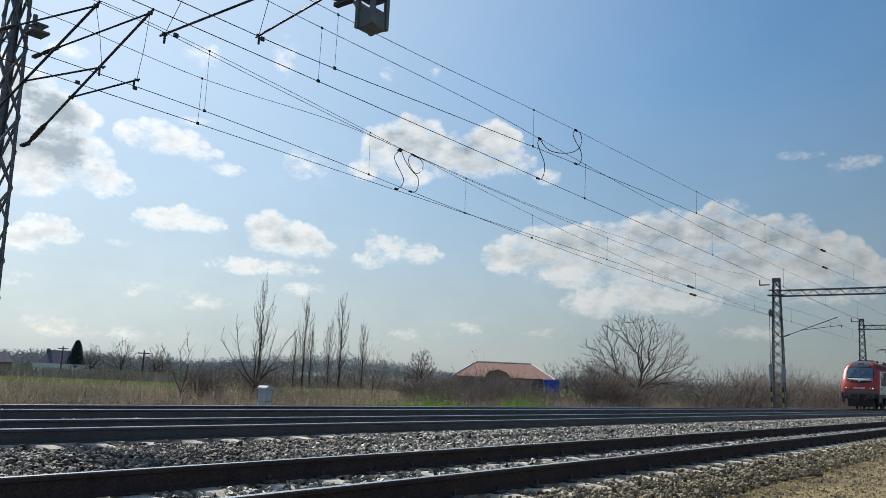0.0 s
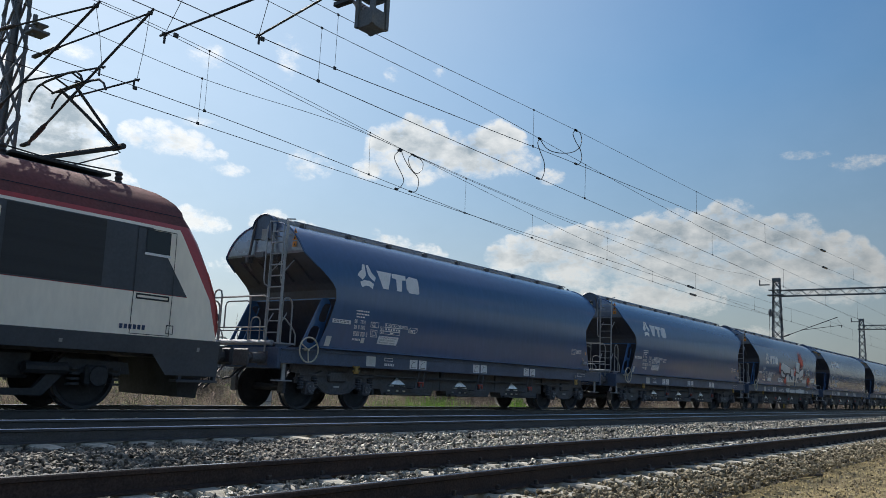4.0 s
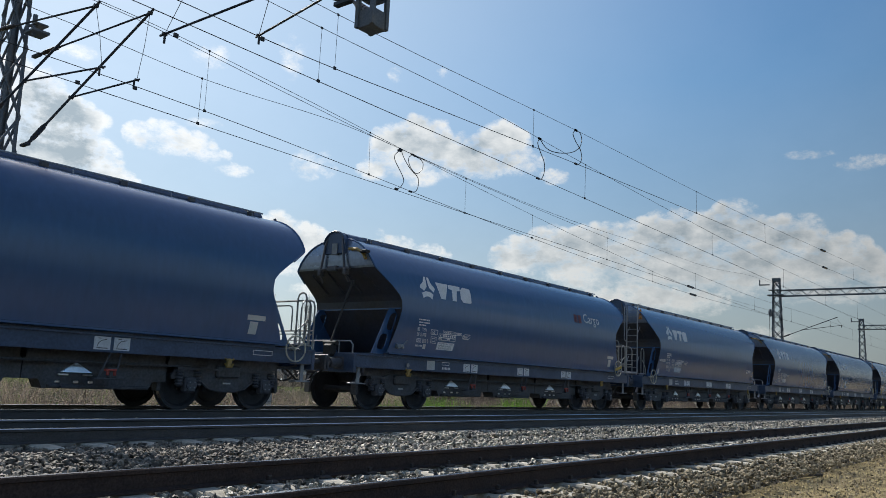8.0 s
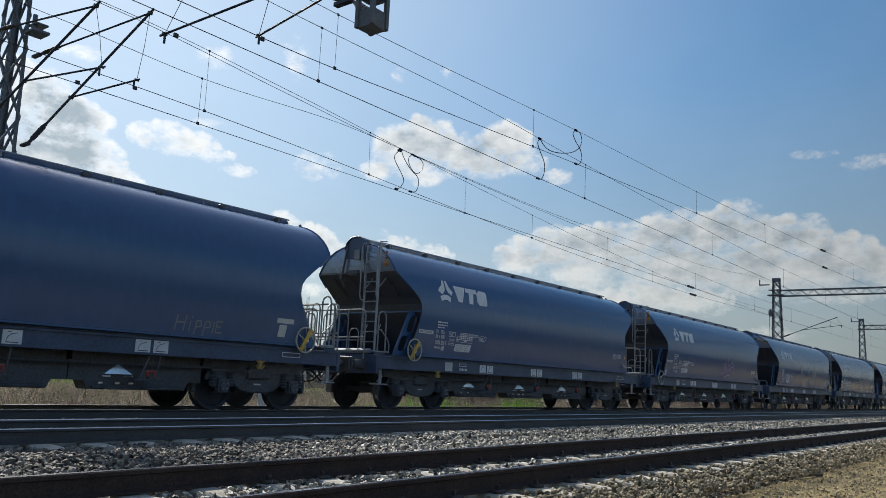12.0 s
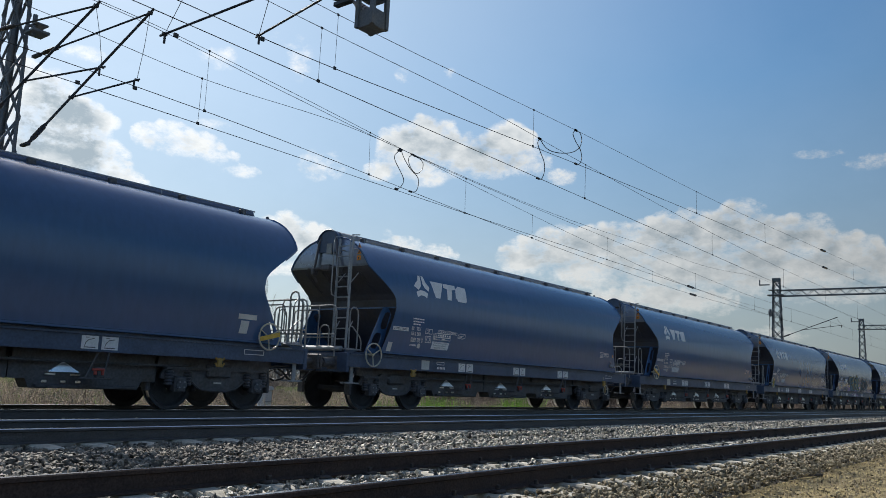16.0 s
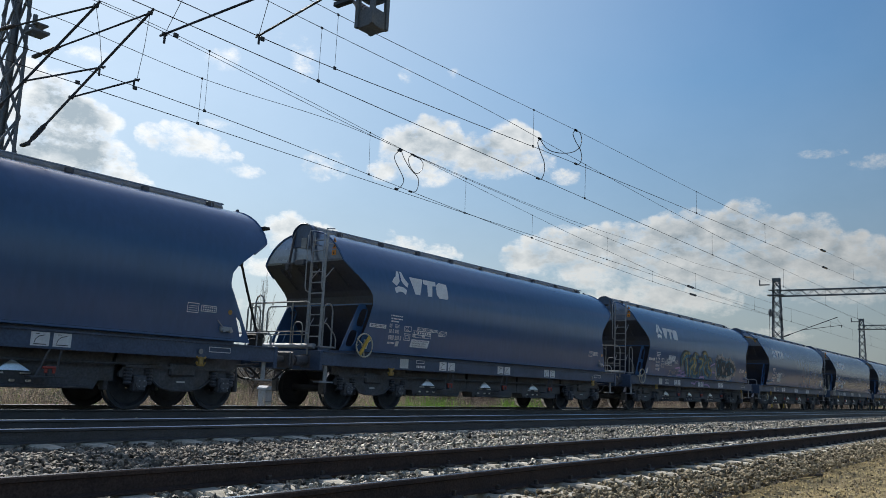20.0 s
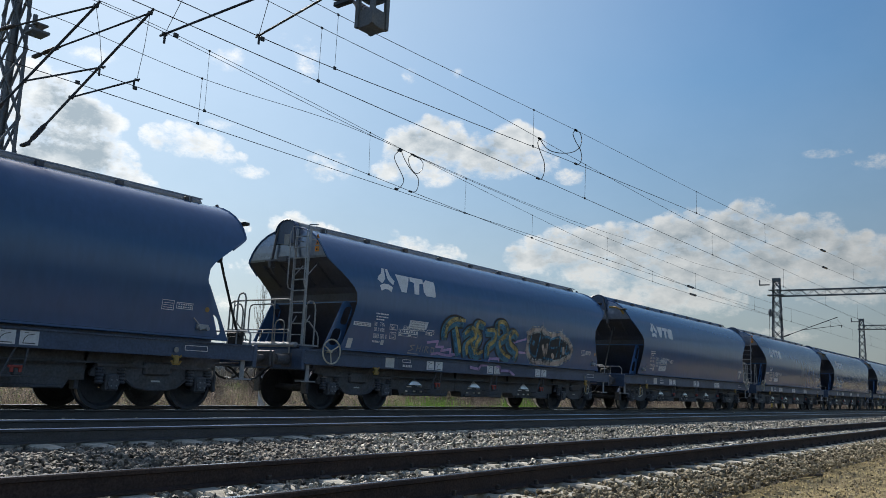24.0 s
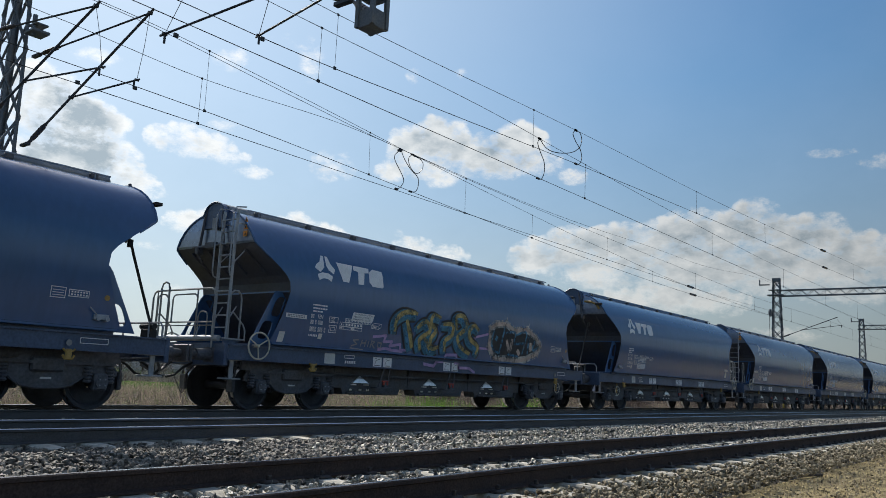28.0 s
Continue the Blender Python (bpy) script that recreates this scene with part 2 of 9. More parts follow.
# ---- overhead line ----
def lattice_mast(name, x, y, top, w0=0.92, w1=0.46, label="", beam_to=None, beam_z=8.15, detail=True):
    """A tapered four-legged lattice mast with crossed bracing."""
    t = thing(name, label or "dark steel lattice catenary mast", "catenary mast", Matrix.Translation((x, y, 0)), group="catenary masts")
    zb = -0.75

    def corner(sx, sy, z):
        w = (w0 + (w1 - w0) * (z - zb) / (top - zb)) / 2
        return Vector((sx * w * 0.62, sy * w, z))
    for sx in (-1, 1):
        for sy in (-1, 1):
            bm = bmesh.new()
            a, b = corner(sx, sy, zb), corner(sx, sy, top)
            ax, ay = Vector((-sx * 0.075, 0, 0)), Vector((0, -sy * 0.075, 0))
            for side in (ax, ay):
                oth = (ay if side is ax else ax).normalized() * 0.009
                vs = [a, a + side, a + side + oth, a + oth]
                ws = [b, b + side, b + side + oth, b + oth]
                va, vb = [bm.verts.new(v) for v in vs], [bm.verts.new(v) for v in ws]
                for i in range(4):
                    bm.faces.new((va[i], va[(i + 1) % 4], vb[(i + 1) % 4], vb[i]))
                bm.faces.new(va[::-1])
                bm.faces.new(vb)
            bmesh.ops.recalc_face_normals(bm, faces=bm.faces)
            part("mast_leg", bm, STEEL, t)
    n = 13
    for f, (s0, s1) in enumerate((((-1, -1), (1, -1)), ((-1, 1), (1, 1)), ((-1, -1), (-1, 1)), ((1, -1), (1, 1)))):
        bm = bmesh.new()
        for i in range(n):
            z0, z1 = zb + 0.5 + (top - zb - 0.6) * i / n, zb + 0.5 + (top - zb - 0.6) * (i + 1) / n
            p, q = (s0, s1) if (i + f) % 2 else (s1, s0)
            a, b = corner(*p, z0), corner(*q, z1)
            d = b - a
            mm = Matrix.Translation((a + b) / 2) @ d.to_track_quat("Z", "Y").to_matrix().to_4x4()
            box(bm, -0.022, 0.022, -0.022, 0.022, -d.length / 2, d.length / 2, 0, mm)
            if detail:
                part("bracing", bm, STEEL, t)
                bm = bmesh.new()
            if f >= 2:
                a, b = corner(*q, z0), corner(*p, z1)
                d = b - a
                mm = Matrix.Translation((a + b) / 2) @ d.to_track_quat("Z", "Y").to_matrix().to_4x4()
                box(bm, -0.018, 0.018, -0.018, 0.018, -d.length / 2, d.length / 2, 0, mm)
                if detail:
                    part("bracing", bm, STEEL, t)
                    bm = bmesh.new()
        if detail:
            bm.free()
        else:
            tagged(part("bracing", bm, STEEL, t), kind="stuff")
    bm = bmesh.new()
    box(bm, -w1 * 0.34, w1 * 0.34, -w1 / 2 - 0.02, w1 / 2 + 0.02, top - 0.25, top, 0.01)
    part("mast_cap", bm, STEEL, t)
    bm = bmesh.new()
    box(bm, -0.55, 0.55, -0.7, 0.7, -1.0, -0.55, 0.03)
    part("foundation", bm, CONCRETE, t)
    return t


def gantry_beam(name, x, y0, y1, z, h=0.42, w=0.4, step=0.42):
    """A horizontal lattice beam across the tracks, from y0 to y1."""
    t = thing(name, "dark steel lattice beam carried across the tracks by masts", "gantry beam", Matrix.Translation((x, 0, 0)), group="gantry beams")
    for sx in (-1, 1):
        for zz in (z, z + h):
            bm = bmesh.new()
            box(bm, sx * w / 2 - 0.035, sx * w / 2 + 0.035, y0, y1, zz - 0.035, zz + 0.035)
            part("chord", bm, STEEL, t)
    n = int((y1 - y0) / step)
    for sx in (-1, 1):
        bm = bmesh.new()
        for i in range(n):
            a, b = y0 + (y1 - y0) * i / n, y0 + (y1 - y0) * (i + 1) / n
            tube(bm, (sx * w / 2, a, z if i % 2 else z + h), (sx * w / 2, b, z + h if i % 2 else z), 0.018, 5)
        part("bracing", bm, STEEL, t)
    for zz in (z, z + h):
        bm = bmesh.new()
        for i in range(0, n, 2):
            a = y0 + (y1 - y0) * i / n
            b = y0 + (y1 - y0) * (i + 1) / n
            tube(bm, (-w / 2, a, zz), (w / 2, b, zz), 0.015, 5)
        part("bracing", bm, STEEL, t)
    return t



NEAR_X, MID_X, FAR_X, MAST_Y = 6.78, 61.3, 93.4, 16.85
lattice_mast("catenary_mast", NEAR_X, MAST_Y, 9.45, label="dark steel lattice catenary mast with cantilevers beside the tracks")
lattice_mast("catenary_mast", MID_X, MAST_Y - 0.25, 9.35, w0=1.0, w1=0.5, label="dark steel lattice mast with counterweights and striped foot")
lattice_mast("catenary_mast", FAR_X, MAST_Y, 9.2, label="dark steel lattice catenary mast far down the line", detail=False)
BEAMS = []
for x, z in ((NEAR_X + 0.3, 8.45), (MID_X + 0.1, 8.02), (FAR_X + 0.1, 8.1)):
    BEAMS.append(gantry_beam("gantry_beam", x, 0.4, MAST_Y - 0.2, z))
    lattice_mast("catenary_mast", x - 0.3, 0.0 if x > 20 else -0.9, 9.4, label="dark steel lattice mast on the opposite side of the line", detail=False)


def drop_post(x, y, z0, z1, w=0.34):
    """A short lattice post hung from a beam, closed at its foot by a plate."""
    t = thing("drop_post", "grey steel box post hanging from a gantry beam", "drop post", Matrix.Translation((x, y, 0)), group="drop posts")
    for sx in (-1, 1):
        for sy in (-1, 1):
            bm = bmesh.new()
            box(bm, sx * w / 2 - 0.03, sx * w / 2 + 0.03, sy * w / 2 - 0.03, sy * w / 2 + 0.03, z0, z1, 0.005)
            part("post_leg", bm, STEEL, t)
    for k, z in enumerate((z0, z0 + 0.42, z0 + 0.9, z0 + 1.5, z0 + 2.1)):
        hgt = 0.2 if k else 0.24
        for s in (-1, 1):
            bm = bmesh.new()
            box(bm, -w / 2, w / 2, s * w / 2 - 0.008, s * w / 2 + 0.008, z, z + hgt)
            part("batten", bm, STEEL, t)
            bm = bmesh.new()
            box(bm, s * w / 2 - 0.008, s * w / 2 + 0.008, -w / 2, w / 2, z, z + hgt)
            part("batten", bm, STEEL, t)
    bm = bmesh.new()
    box(bm, -w / 2, w / 2, -w / 2, w / 2, z0 - 0.006, z0 + 0.006)
    part("foot_plate", bm, STEEL, t)
    return t


drop_post(7.32, 7.12, 5.37, 8.5, 0.27)
drop_post(MID_X + 0.1, 7.1, 5.3, 8.05)


def cantilever(base, tip, top, reg_clip, with_stay=True):
    """A swinging bracket: insulated strut up to the catenary clamp, top stay, and registration arm down at the contact wire."""
    b0, t0, tp, rc = Vector(base), Vector(tip), Vector(top), Vector(reg_clip)
    t = thing("cantilever", "dark tubular cantilever bracket with insulators holding the overhead wires", "cantilever", group="cantilevers")
    d = (tp - b0).normalized()
    bm = bmesh.new()
    tube(bm, b0 + d * 0.55, tp + d * 0.12, 0.025, 8)
    part("strut", bm, ARM, t)
    bm = bmesh.new()
    for k in range(5):
        tube(bm, b0 + d * (0.14 + 0.075 * k), b0 + d * (0.2 + 0.075 * k), 0.052, 12)
    tube(bm, b0, b0 + d * 0.56, 0.035, 8)
    part("insulator", bm, INSULATOR, t)
    s0 = Vector((b0.x, b0.y, b0.z + 1.9))
    e = (tp - s0).normalized()
    if not with_stay:
        s0 = b0
        e = d
    bm = bmesh.new()
    tube(bm, s0 + e * 0.5, tp, 0.019, 7)
    part("stay", bm, ARM, t)
    bm = bmesh.new()
    for k in range(5):
        tube(bm, s0 + e * (0.12 + 0.07 * k), s0 + e * (0.175 + 0.07 * k), 0.045, 12)
    tube(bm, s0, s0 + e * 0.52, 0.028, 8)
    part("insulator", bm, INSULATOR, t)
    m = b0 + (tp - b0) * 0.36
    bm = bmesh.new()
    tube(bm, m, t0, 0.019, 7)
    part("registration_arm", bm, ARM, t)
    bm = bmesh.new()
    tube(bm, t0 - (t0 - m).normalized() * 0.12 + Vector((0, 0, -0.02)), t0 - (t0 - m).normalized() * 0.12 + Vector((0, 0, -0.16)), 0.02, 7)
    box(bm, rc.x - 0.04, rc.x + 0.04, rc.y - 0.02, rc.y + 0.02, rc.z, rc.z + 0.07, 0.006)
    part("wire_clamp", bm, ARM, t)
    bm = bmesh.new()
    for z in (b0.z, s0.z):
        box(bm, b0.x - 0.045, b0.x + 0.045, b0.y - 0.04, b0.y + 0.26, z - 0.03, z + 0.03, 0.008)
    part("hinge", bm, ARM, t)
    # suspension wire from the clamp down to the registration arm, and its eye fittings
    bm = bmesh.new()
    q = m.lerp(t0, 0.96)
    path_tube(bm, [tp, tp.lerp(q, 0.5) + Vector((0.02, 0, 0)), q], 0.006, 4)
    part("steady_wire", bm, WIRE, t)
    bm = bmesh.new()
    for p, r in ((m, 0.034), (tp, 0.036), (q, 0.026)):
        tube(bm, p + Vector((-0.04, 0, 0)), p + Vector((0.04, 0, 0)), r, 8)
    part("eye_fitting", bm, ARM, t)
    return t


# two brackets at each track here, as the wires of two sections overlap
cantilever((7.1, 16.3, 5.1), (8.0, 13.95, 6.29), (7.98, 13.8, 7.62), (8.0, 14.08, 6.1))
cantilever((6.3, 16.4, 5.35), (7.18, 13.75, 6.22), (6.93, 13.87, 7.35), (6.95, 14.25, 5.9))
cantilever((7.55, 7.3, 5.72), (8.2, 10.72, 6.46), (7.9, 9.9, 7.6), (8.05, 10.35, 6.25))
cantilever((7.05, 7.3, 5.72), (6.69, 11.2, 6.02), (6.75, 10.4, 7.1), (6.66, 10.7, 5.86))
cantilever((MID_X + 0.2, 16.3, 5.05), (MID_X + 1.0, 12.4, 5.95), (MID_X + 1.2, 12.9, 6.5), (MID_X + 1.2, 13.3, 5.9), with_stay=False)


def insulator_string(p, q):
    bm = bmesh.new()
    p, q = Vector(p), Vector(q)
    for k in range(5):
        tube(bm, p.lerp(q, k / 5), p.lerp(q, (k + 0.6) / 5), 0.06, 10)
    tube(bm, p, q, 0.02, 6)
    tagged(link_mesh("strain_insulator", bm, INSULATOR), "dark ribbed strain insulator in an overhead wire", "insulator", group="strain insulators")


def jumper(pts):
    """A slack, looped jumper cable between two wires."""
    v = [Vector(p) for p in pts]
    out = []
    for i in range(len(v) - 1):
        p0, p1, p2, p3 = v[max(i - 1, 0)], v[i], v[i + 1], v[min(i + 2, len(v) - 1)]
        for k in range(5):
            u = k / 5
            out.append(0.5 * (2 * p1 + (p2 - p0) * u + (2 * p0 - 5 * p1 + 4 * p2 - p3) * u * u + (3 * p1 - p0 - 3 * p2 + p3) * u ** 3))
    out.append(v[-1])
    bm = bmesh.new()
    path_tube(bm, out, 0.011, 5)
    for q in (v[0], v[-1]):
        box(bm, q.x - 0.07, q.x + 0.07, q.y - 0.02, q.y + 0.02, q.z - 0.025, q.z + 0.025, 0.006)
    tagged(link_mesh("jumper_cable", bm, WIRE), "slack black jumper cable joining two overhead wires", "jumper cable", group="jumper cables")


# platform seat, counterweights and insulators of the masts
def mast_fittings():
    bm = bmesh.new()
    box(bm, NEAR_X + 0.0, NEAR_X + 0.35, 16.0, 16.4, 7.35, 7.41, 0.01)
    box(bm, NEAR_X + 0.05, NEAR_X + 0.32, 16.03, 16.37, 7.52, 7.56, 0.01)
    tube(bm, (NEAR_X + 0.1, 16.2, 7.3), (NEAR_X + 0.1, 16.2, 7.75), 0.05, 8)
    tagged(link_mesh("mast_bracket", bm, STEEL), "dark steel bracket plates on the lattice mast", "bracket")
    for dx in (-0.35, 0.3):
        t = thing("counterweight", "grey stack of counterweight discs hanging at the mast", "counterweight", Matrix.Translation((MID_X - 0.45, 16.6 + (dx + 0.025) * 1.3, 0)), group="counterweights")
        first = None
        for k in range(9):
            if first is None:
                bm = bmesh.new()
                tube(bm, (0, 0, 0), (0, 0, 0.13), 0.16, 14)
                first = part("weight", bm, GALV, t)
                first.matrix_basis = Matrix.Translation((0, 0, 1.75))
            else:
                same("weight", first, t, Matrix.Translation((0, 0, 1.75 + 0.145 * k)))
        bm = bmesh.new()
        tube(bm, (0, 0, 1.7), (0, 0, 6.6), 0.015, 5)
        part("rod", bm, WIRE, t)
    for dx in (-0.35, 0.35):
        t = thing("striped_guard", "black and yellow striped guard tube at the mast foot", "guard post", Matrix.Translation((MID_X - 0.45, 16.6 + dx * 1.15, 0)), group="striped guards")
        for k in range(6):
            bm = bmesh.new()
            box(bm, -0.05, 0.05, -0.05, 0.05, -0.75 + 0.36 * k, -0.75 + 0.36 * (k + 1))
            part("band", bm, YELLOW_BLACK[k % 2], t)
    for x, s in ((MID_X, 1), (FAR_X, 1)):
        bm = bmesh.new()
        y = MAST_Y + 0.25
        box(bm, x - 0.05, x + 0.05, y, y + 0.75, 8.85, 8.93)
        tube(bm, (x, y + 0.7, 8.9), (x, y + 0.7, 9.3), 0.05, 8)
        tagged(link_mesh("feeder_bracket", bm, STEEL), "short steel bracket with insulator on the mast", "bracket", group="feeder brackets")
        bm = bmesh.new()
        box(bm, x - 0.3, x + 0.3, MAST_Y - 0.75, MAST_Y + 0.35, 8.05, 8.13, 0.01)
        box(bm, x - 0.25, x + 0.25, MAST_Y - 0.6, MAST_Y + 0.3, 8.45, 8.5, 0.01)
        tagged(link_mesh("beam_seat", bm, STEEL), "steel seat plates where the beam meets the mast", "bracket", group="beam seats")
    bm = bmesh.new()
    ring_y(bm, MID_X - 0.5, 16.95, 6.75, 0.28, 0.05, 0.05, 20)
    ring_y(bm, MID_X - 0.5, 16.25, 6.45, 0.22, 0.05, 0.05, 20)
    tagged(link_mesh("tension_wheel", bm, STEEL), "dark tensioning wheel pulley on the mast", "pulley")


YELLOW_BLACK = (mat("hazard yellow", (0.5, 0.38, 0.06), 0.6, var=0.25), mat("hazard black", (0.03, 0.03, 0.03), 0.6, var=0.25))
mast_fittings()
def wire_run(name, pts, r=0.0078, label="thin overhead contact wire"):
    """One wire through its supports, as a smooth line."""
    v = [Vector(p) for p in pts]
    out = []
    for i in range(len(v) - 1):
        p0, p1, p2, p3 = v[max(i - 1, 0)], v[i], v[i + 1], v[min(i + 2, len(v) - 1)]
        t1, t2 = (p2 - p0) / max(1e-6, (p2.x - p0.x)), (p3 - p1) / max(1e-6, (p3.x - p1.x))
        d = p2.x - p1.x
        for k in range(6):
            u = k / 6
            out.append((2 * u ** 3 - 3 * u * u + 1) * p1 + (u ** 3 - 2 * u * u + u) * d * t1 + (3 * u * u - 2 * u ** 3) * p2 + (u ** 3 - u * u) * d * t2)
    out.append(v[-1])
    bm = bmesh.new()
    path_tube(bm, out, r, 5)
    tagged(link_mesh(name, bm, WIRE), label, "overhead wire", group="overhead wires")
    return out


def on_run(run, x):
    for p, q in zip(run, run[1:]):
        if p.x <= x <= q.x:
            return p.lerp(q, (x - p.x) / max(1e-6, q.x - p.x))
    return run[-1].copy()


def hang(upper, lower, xs):
    for x in xs:
        p, q = on_run(upper, x), on_run(lower, x)
        bm = bmesh.new()
        path_tube(bm, [p, q], 0.005, 4)
        box(bm, q.x - 0.03, q.x + 0.03, q.y - 0.012, q.y + 0.012, q.z - 0.02, q.z + 0.035)
        box(bm, p.x - 0.02, p.x + 0.02, p.y - 0.01, p.y + 0.01, p.z - 0.02, p.z + 0.02)
        tagged(link_mesh("dropper", bm, WIRE), "thin dropper wire between messenger and contact wire", "dropper", group="droppers")


def leave(x):
    """How far across the wires stand that leave the far track for the mast."""
    return 14.08 + (x - 8.0) * 0.044


MESSENGER = "thin messenger wire above the contact wire"
# far track: the through pair, then the pair that leaves it for the mast
m3 = wire_run("messenger_wire", [(-48, 14.0, 7.1), (6.1, 14.22, 7.0), (9.6, 14.21, 6.89), (13.9, 14.19, 7.08), (19.1, 14.17, 6.88), (27, 14.13, 6.68), (38.1, 14.1, 6.48), (47.3, 14.06, 6.34), (62, 14.0, 6.5), (90, 14.1, 6.6), (117, 14.2, 6.9)], 0.0062, MESSENGER)
c3 = wire_run("contact_wire", [(-48, 14.0, 5.9), (7.0, 14.22, 5.9), (19, 14.17, 5.81), (38.1, 14.1, 5.74), (48.9, 14.05, 5.58), (62, 14.0, 5.6), (117, 14.2, 5.9)])
hang(m3, c3, (9.57, 19.1, 28.6, 38.1, 47.3, 55.0, 66.0, 74.0, 82.0, 90.0, 99.0))
m3b = wire_run("messenger_wire", [(-48, 14.2, 7.2), (7.1, leave(7.1), 7.56), (11.8, leave(11.8), 7.42), (16.9, leave(16.9), 7.12), (23.9, leave(23.9), 6.75), (28.6, leave(28.6), 6.56), (41.3, leave(41.3), 6.27), (61.1, 16.35, 6.75)], 0.0062, MESSENGER)
c3b = wire_run("contact_wire", [(-48, 14.2, 5.9), (7.9, leave(7.9), 6.17), (19.6, leave(19.6), 5.98), (28.6, leave(28.6), 5.87), (41.7, leave(41.7), 5.9), (61.1, 16.35, 6.4)])
hang(m3b, c3b, (9.63, 15.0, 24.0, 35.8))
g3 = wire_run("feeder_wire", [(-48, 13.9, 7.6), (7.0, 14.0, 7.5), (11.9, 14.34, 7.37), (16.3, 14.65, 7.24), (26.5, 15.36, 7.33), (37.3, 16.12, 7.84), (47.3, 16.82, 8.27), (61.3, 17.55, 9.3), (93.4, 17.6, 9.3)], 0.0065, "thin feeder wire rising to the mast top")
# middle track likewise; the second pair climbs to the next beam
m2 = wire_run("messenger_wire", [(-48, 10.2, 7.1), (8.1, 10.45, 7.05), (14.5, 10.4, 7.09), (19.6, 10.37, 6.94), (29.6, 10.3, 6.72), (39, 10.24, 6.63), (61, 10.1, 6.8), (90, 10.2, 6.7), (117, 10.4, 7.0)], 0.0062, MESSENGER)
c2 = wire_run("contact_wire", [(-48, 10.2, 5.9), (7, 10.45, 6.03), (29.6, 10.3, 5.89), (49.4, 10.17, 5.74), (61, 10.1, 5.75), (117, 10.4, 5.9)])
hang(m2, c2, (9.45, 19.6, 29.6, 39.0, 47.0, 55.0, 68.0, 78.0, 88.0, 100.0))
m2b = wire_run("messenger_wire", [(-48, 10.4, 7.2), (8.8, 10.2, 7.3), (18.7, 10.21, 7.67), (27.8, 10.23, 7.93), (36.2, 10.24, 8.26), (47.1, 10.25, 8.79), (61, 10.27, 9.45)], 0.0062, MESSENGER)
c2b = wire_run("contact_wire", [(-48, 10.4, 5.9), (7.9, 10.2, 6.22), (12.9, 10.2, 6.44), (18.8, 10.21, 6.74), (27.8, 10.23, 7.13), (47.4, 10.25, 7.88), (61, 10.27, 8.45)])
hang(m2b, c2b, (9.6, 16.5, 27.8, 36.2, 55.0))
for run, x in ((m3b, 40.9), (c3b, 41.3), (m2b, 46.7), (c2b, 47.0)):
    insulator_string(on_run(run, x), on_run(run, x + 0.9))
jumper([(15.98, 14.18, 6.96), (15.8, 14.18, 6.78), (15.85, 14.18, 6.61), (16.15, 14.18, 6.31), (16.22, 14.18, 6.14), (16.1, 14.18, 5.95), (15.94, 14.18, 5.87)])
jumper([(16.34, 14.45, 7.13), (16.55, 14.46, 6.88), (16.84, 14.47, 6.67), (17.18, 14.48, 6.51), (17.22, 14.49, 6.26), (17.1, 14.48, 6.08), (16.87, 14.47, 6.03)])
jumper([(16.88, 14.47, 7.12), (16.71, 14.46, 6.97), (16.8, 14.47, 6.75), (17.1, 14.48, 6.61), (17.37, 14.49, 6.81), (17.36, 14.49, 7.03), (17.01, 14.48, 7.11)])
jumper([(17.1, 10.38, 7.02), (17.01, 10.38, 6.88), (17.16, 10.38, 6.67), (17.34, 10.38, 6.47), (17.37, 10.38, 6.22), (17.24, 10.38, 5.99), (17.06, 10.38, 5.96)])
jumper([(18.7, 10.21, 7.67), (18.54, 10.21, 7.54), (18.69, 10.21, 7.36), (18.96, 10.21, 7.2), (19.06, 10.21, 6.98), (18.92, 10.21, 6.77), (18.73, 10.21, 6.73)])
jumper([(18.7, 10.21, 7.67), (18.95, 10.21, 7.65), (19.04, 10.21, 7.46), (18.86, 10.21, 7.19), (18.44, 10.25, 6.97), (17.83, 10.3, 6.83), (17.4, 10.35, 6.84), (17.1, 10.38, 7.02)])
# ---- train ----
BLUE = mat("wagon blue paint", (0.05, 0.109, 0.228), 0.17, var=0.08, scale=0.6, fine=9, bump=0.012, second=(0.045, 0.105, 0.212), spec=0.5, stretch=(1, 1, 0.3))
BLUE_DULL = mat("underframe paint", (0.046, 0.08, 0.15), 0.42, var=0.3, scale=2, fine=25, bump=0.1)
GLINT_STEEL = mat("bright steel for glints", (0.86, 0.87, 0.88), 0.3, metal=1.0, var=0.1, scale=5, fine=30, bump=0.05)
GRIME = mat("running gear grime", (0.085, 0.088, 0.1), 0.6, var=0.35, scale=3, fine=22, bump=0.15, second=(0.075, 0.068, 0.062))
WHEEL = mat("dark wheel steel", (0.036, 0.037, 0.042), 0.65, var=0.35, scale=4, fine=40, bump=0.2)
TREAD = mat("wheel tread", (0.45, 0.45, 0.46), 0.3, metal=1.0, var=0.1)
WHITE = mat("white lettering paint", (0.72, 0.73, 0.74), 0.55, var=0.12, scale=3, fine=30, bump=0.02)
PALE = mat("pale grey rail paint", (0.25, 0.26, 0.26), 0.5, var=0.2, scale=5)
LABEL_GREY = mat("pale label plate", (0.55, 0.56, 0.54), 0.5, var=0.15, scale=5)
PALE_WHEEL = mat("cream wheel paint", (0.5, 0.47, 0.38), 0.5, var=0.2, scale=5)
YELLOW = mat("worn yellow paint", (0.36, 0.23, 0.06), 0.55, var=0.25, scale=5)
ORANGE = mat("orange warning paint", (0.75, 0.28, 0.03), 0.55, var=0.2)
OUTLINE = mat("black paint", (0.012, 0.012, 0.014), 0.6, var=0.2)
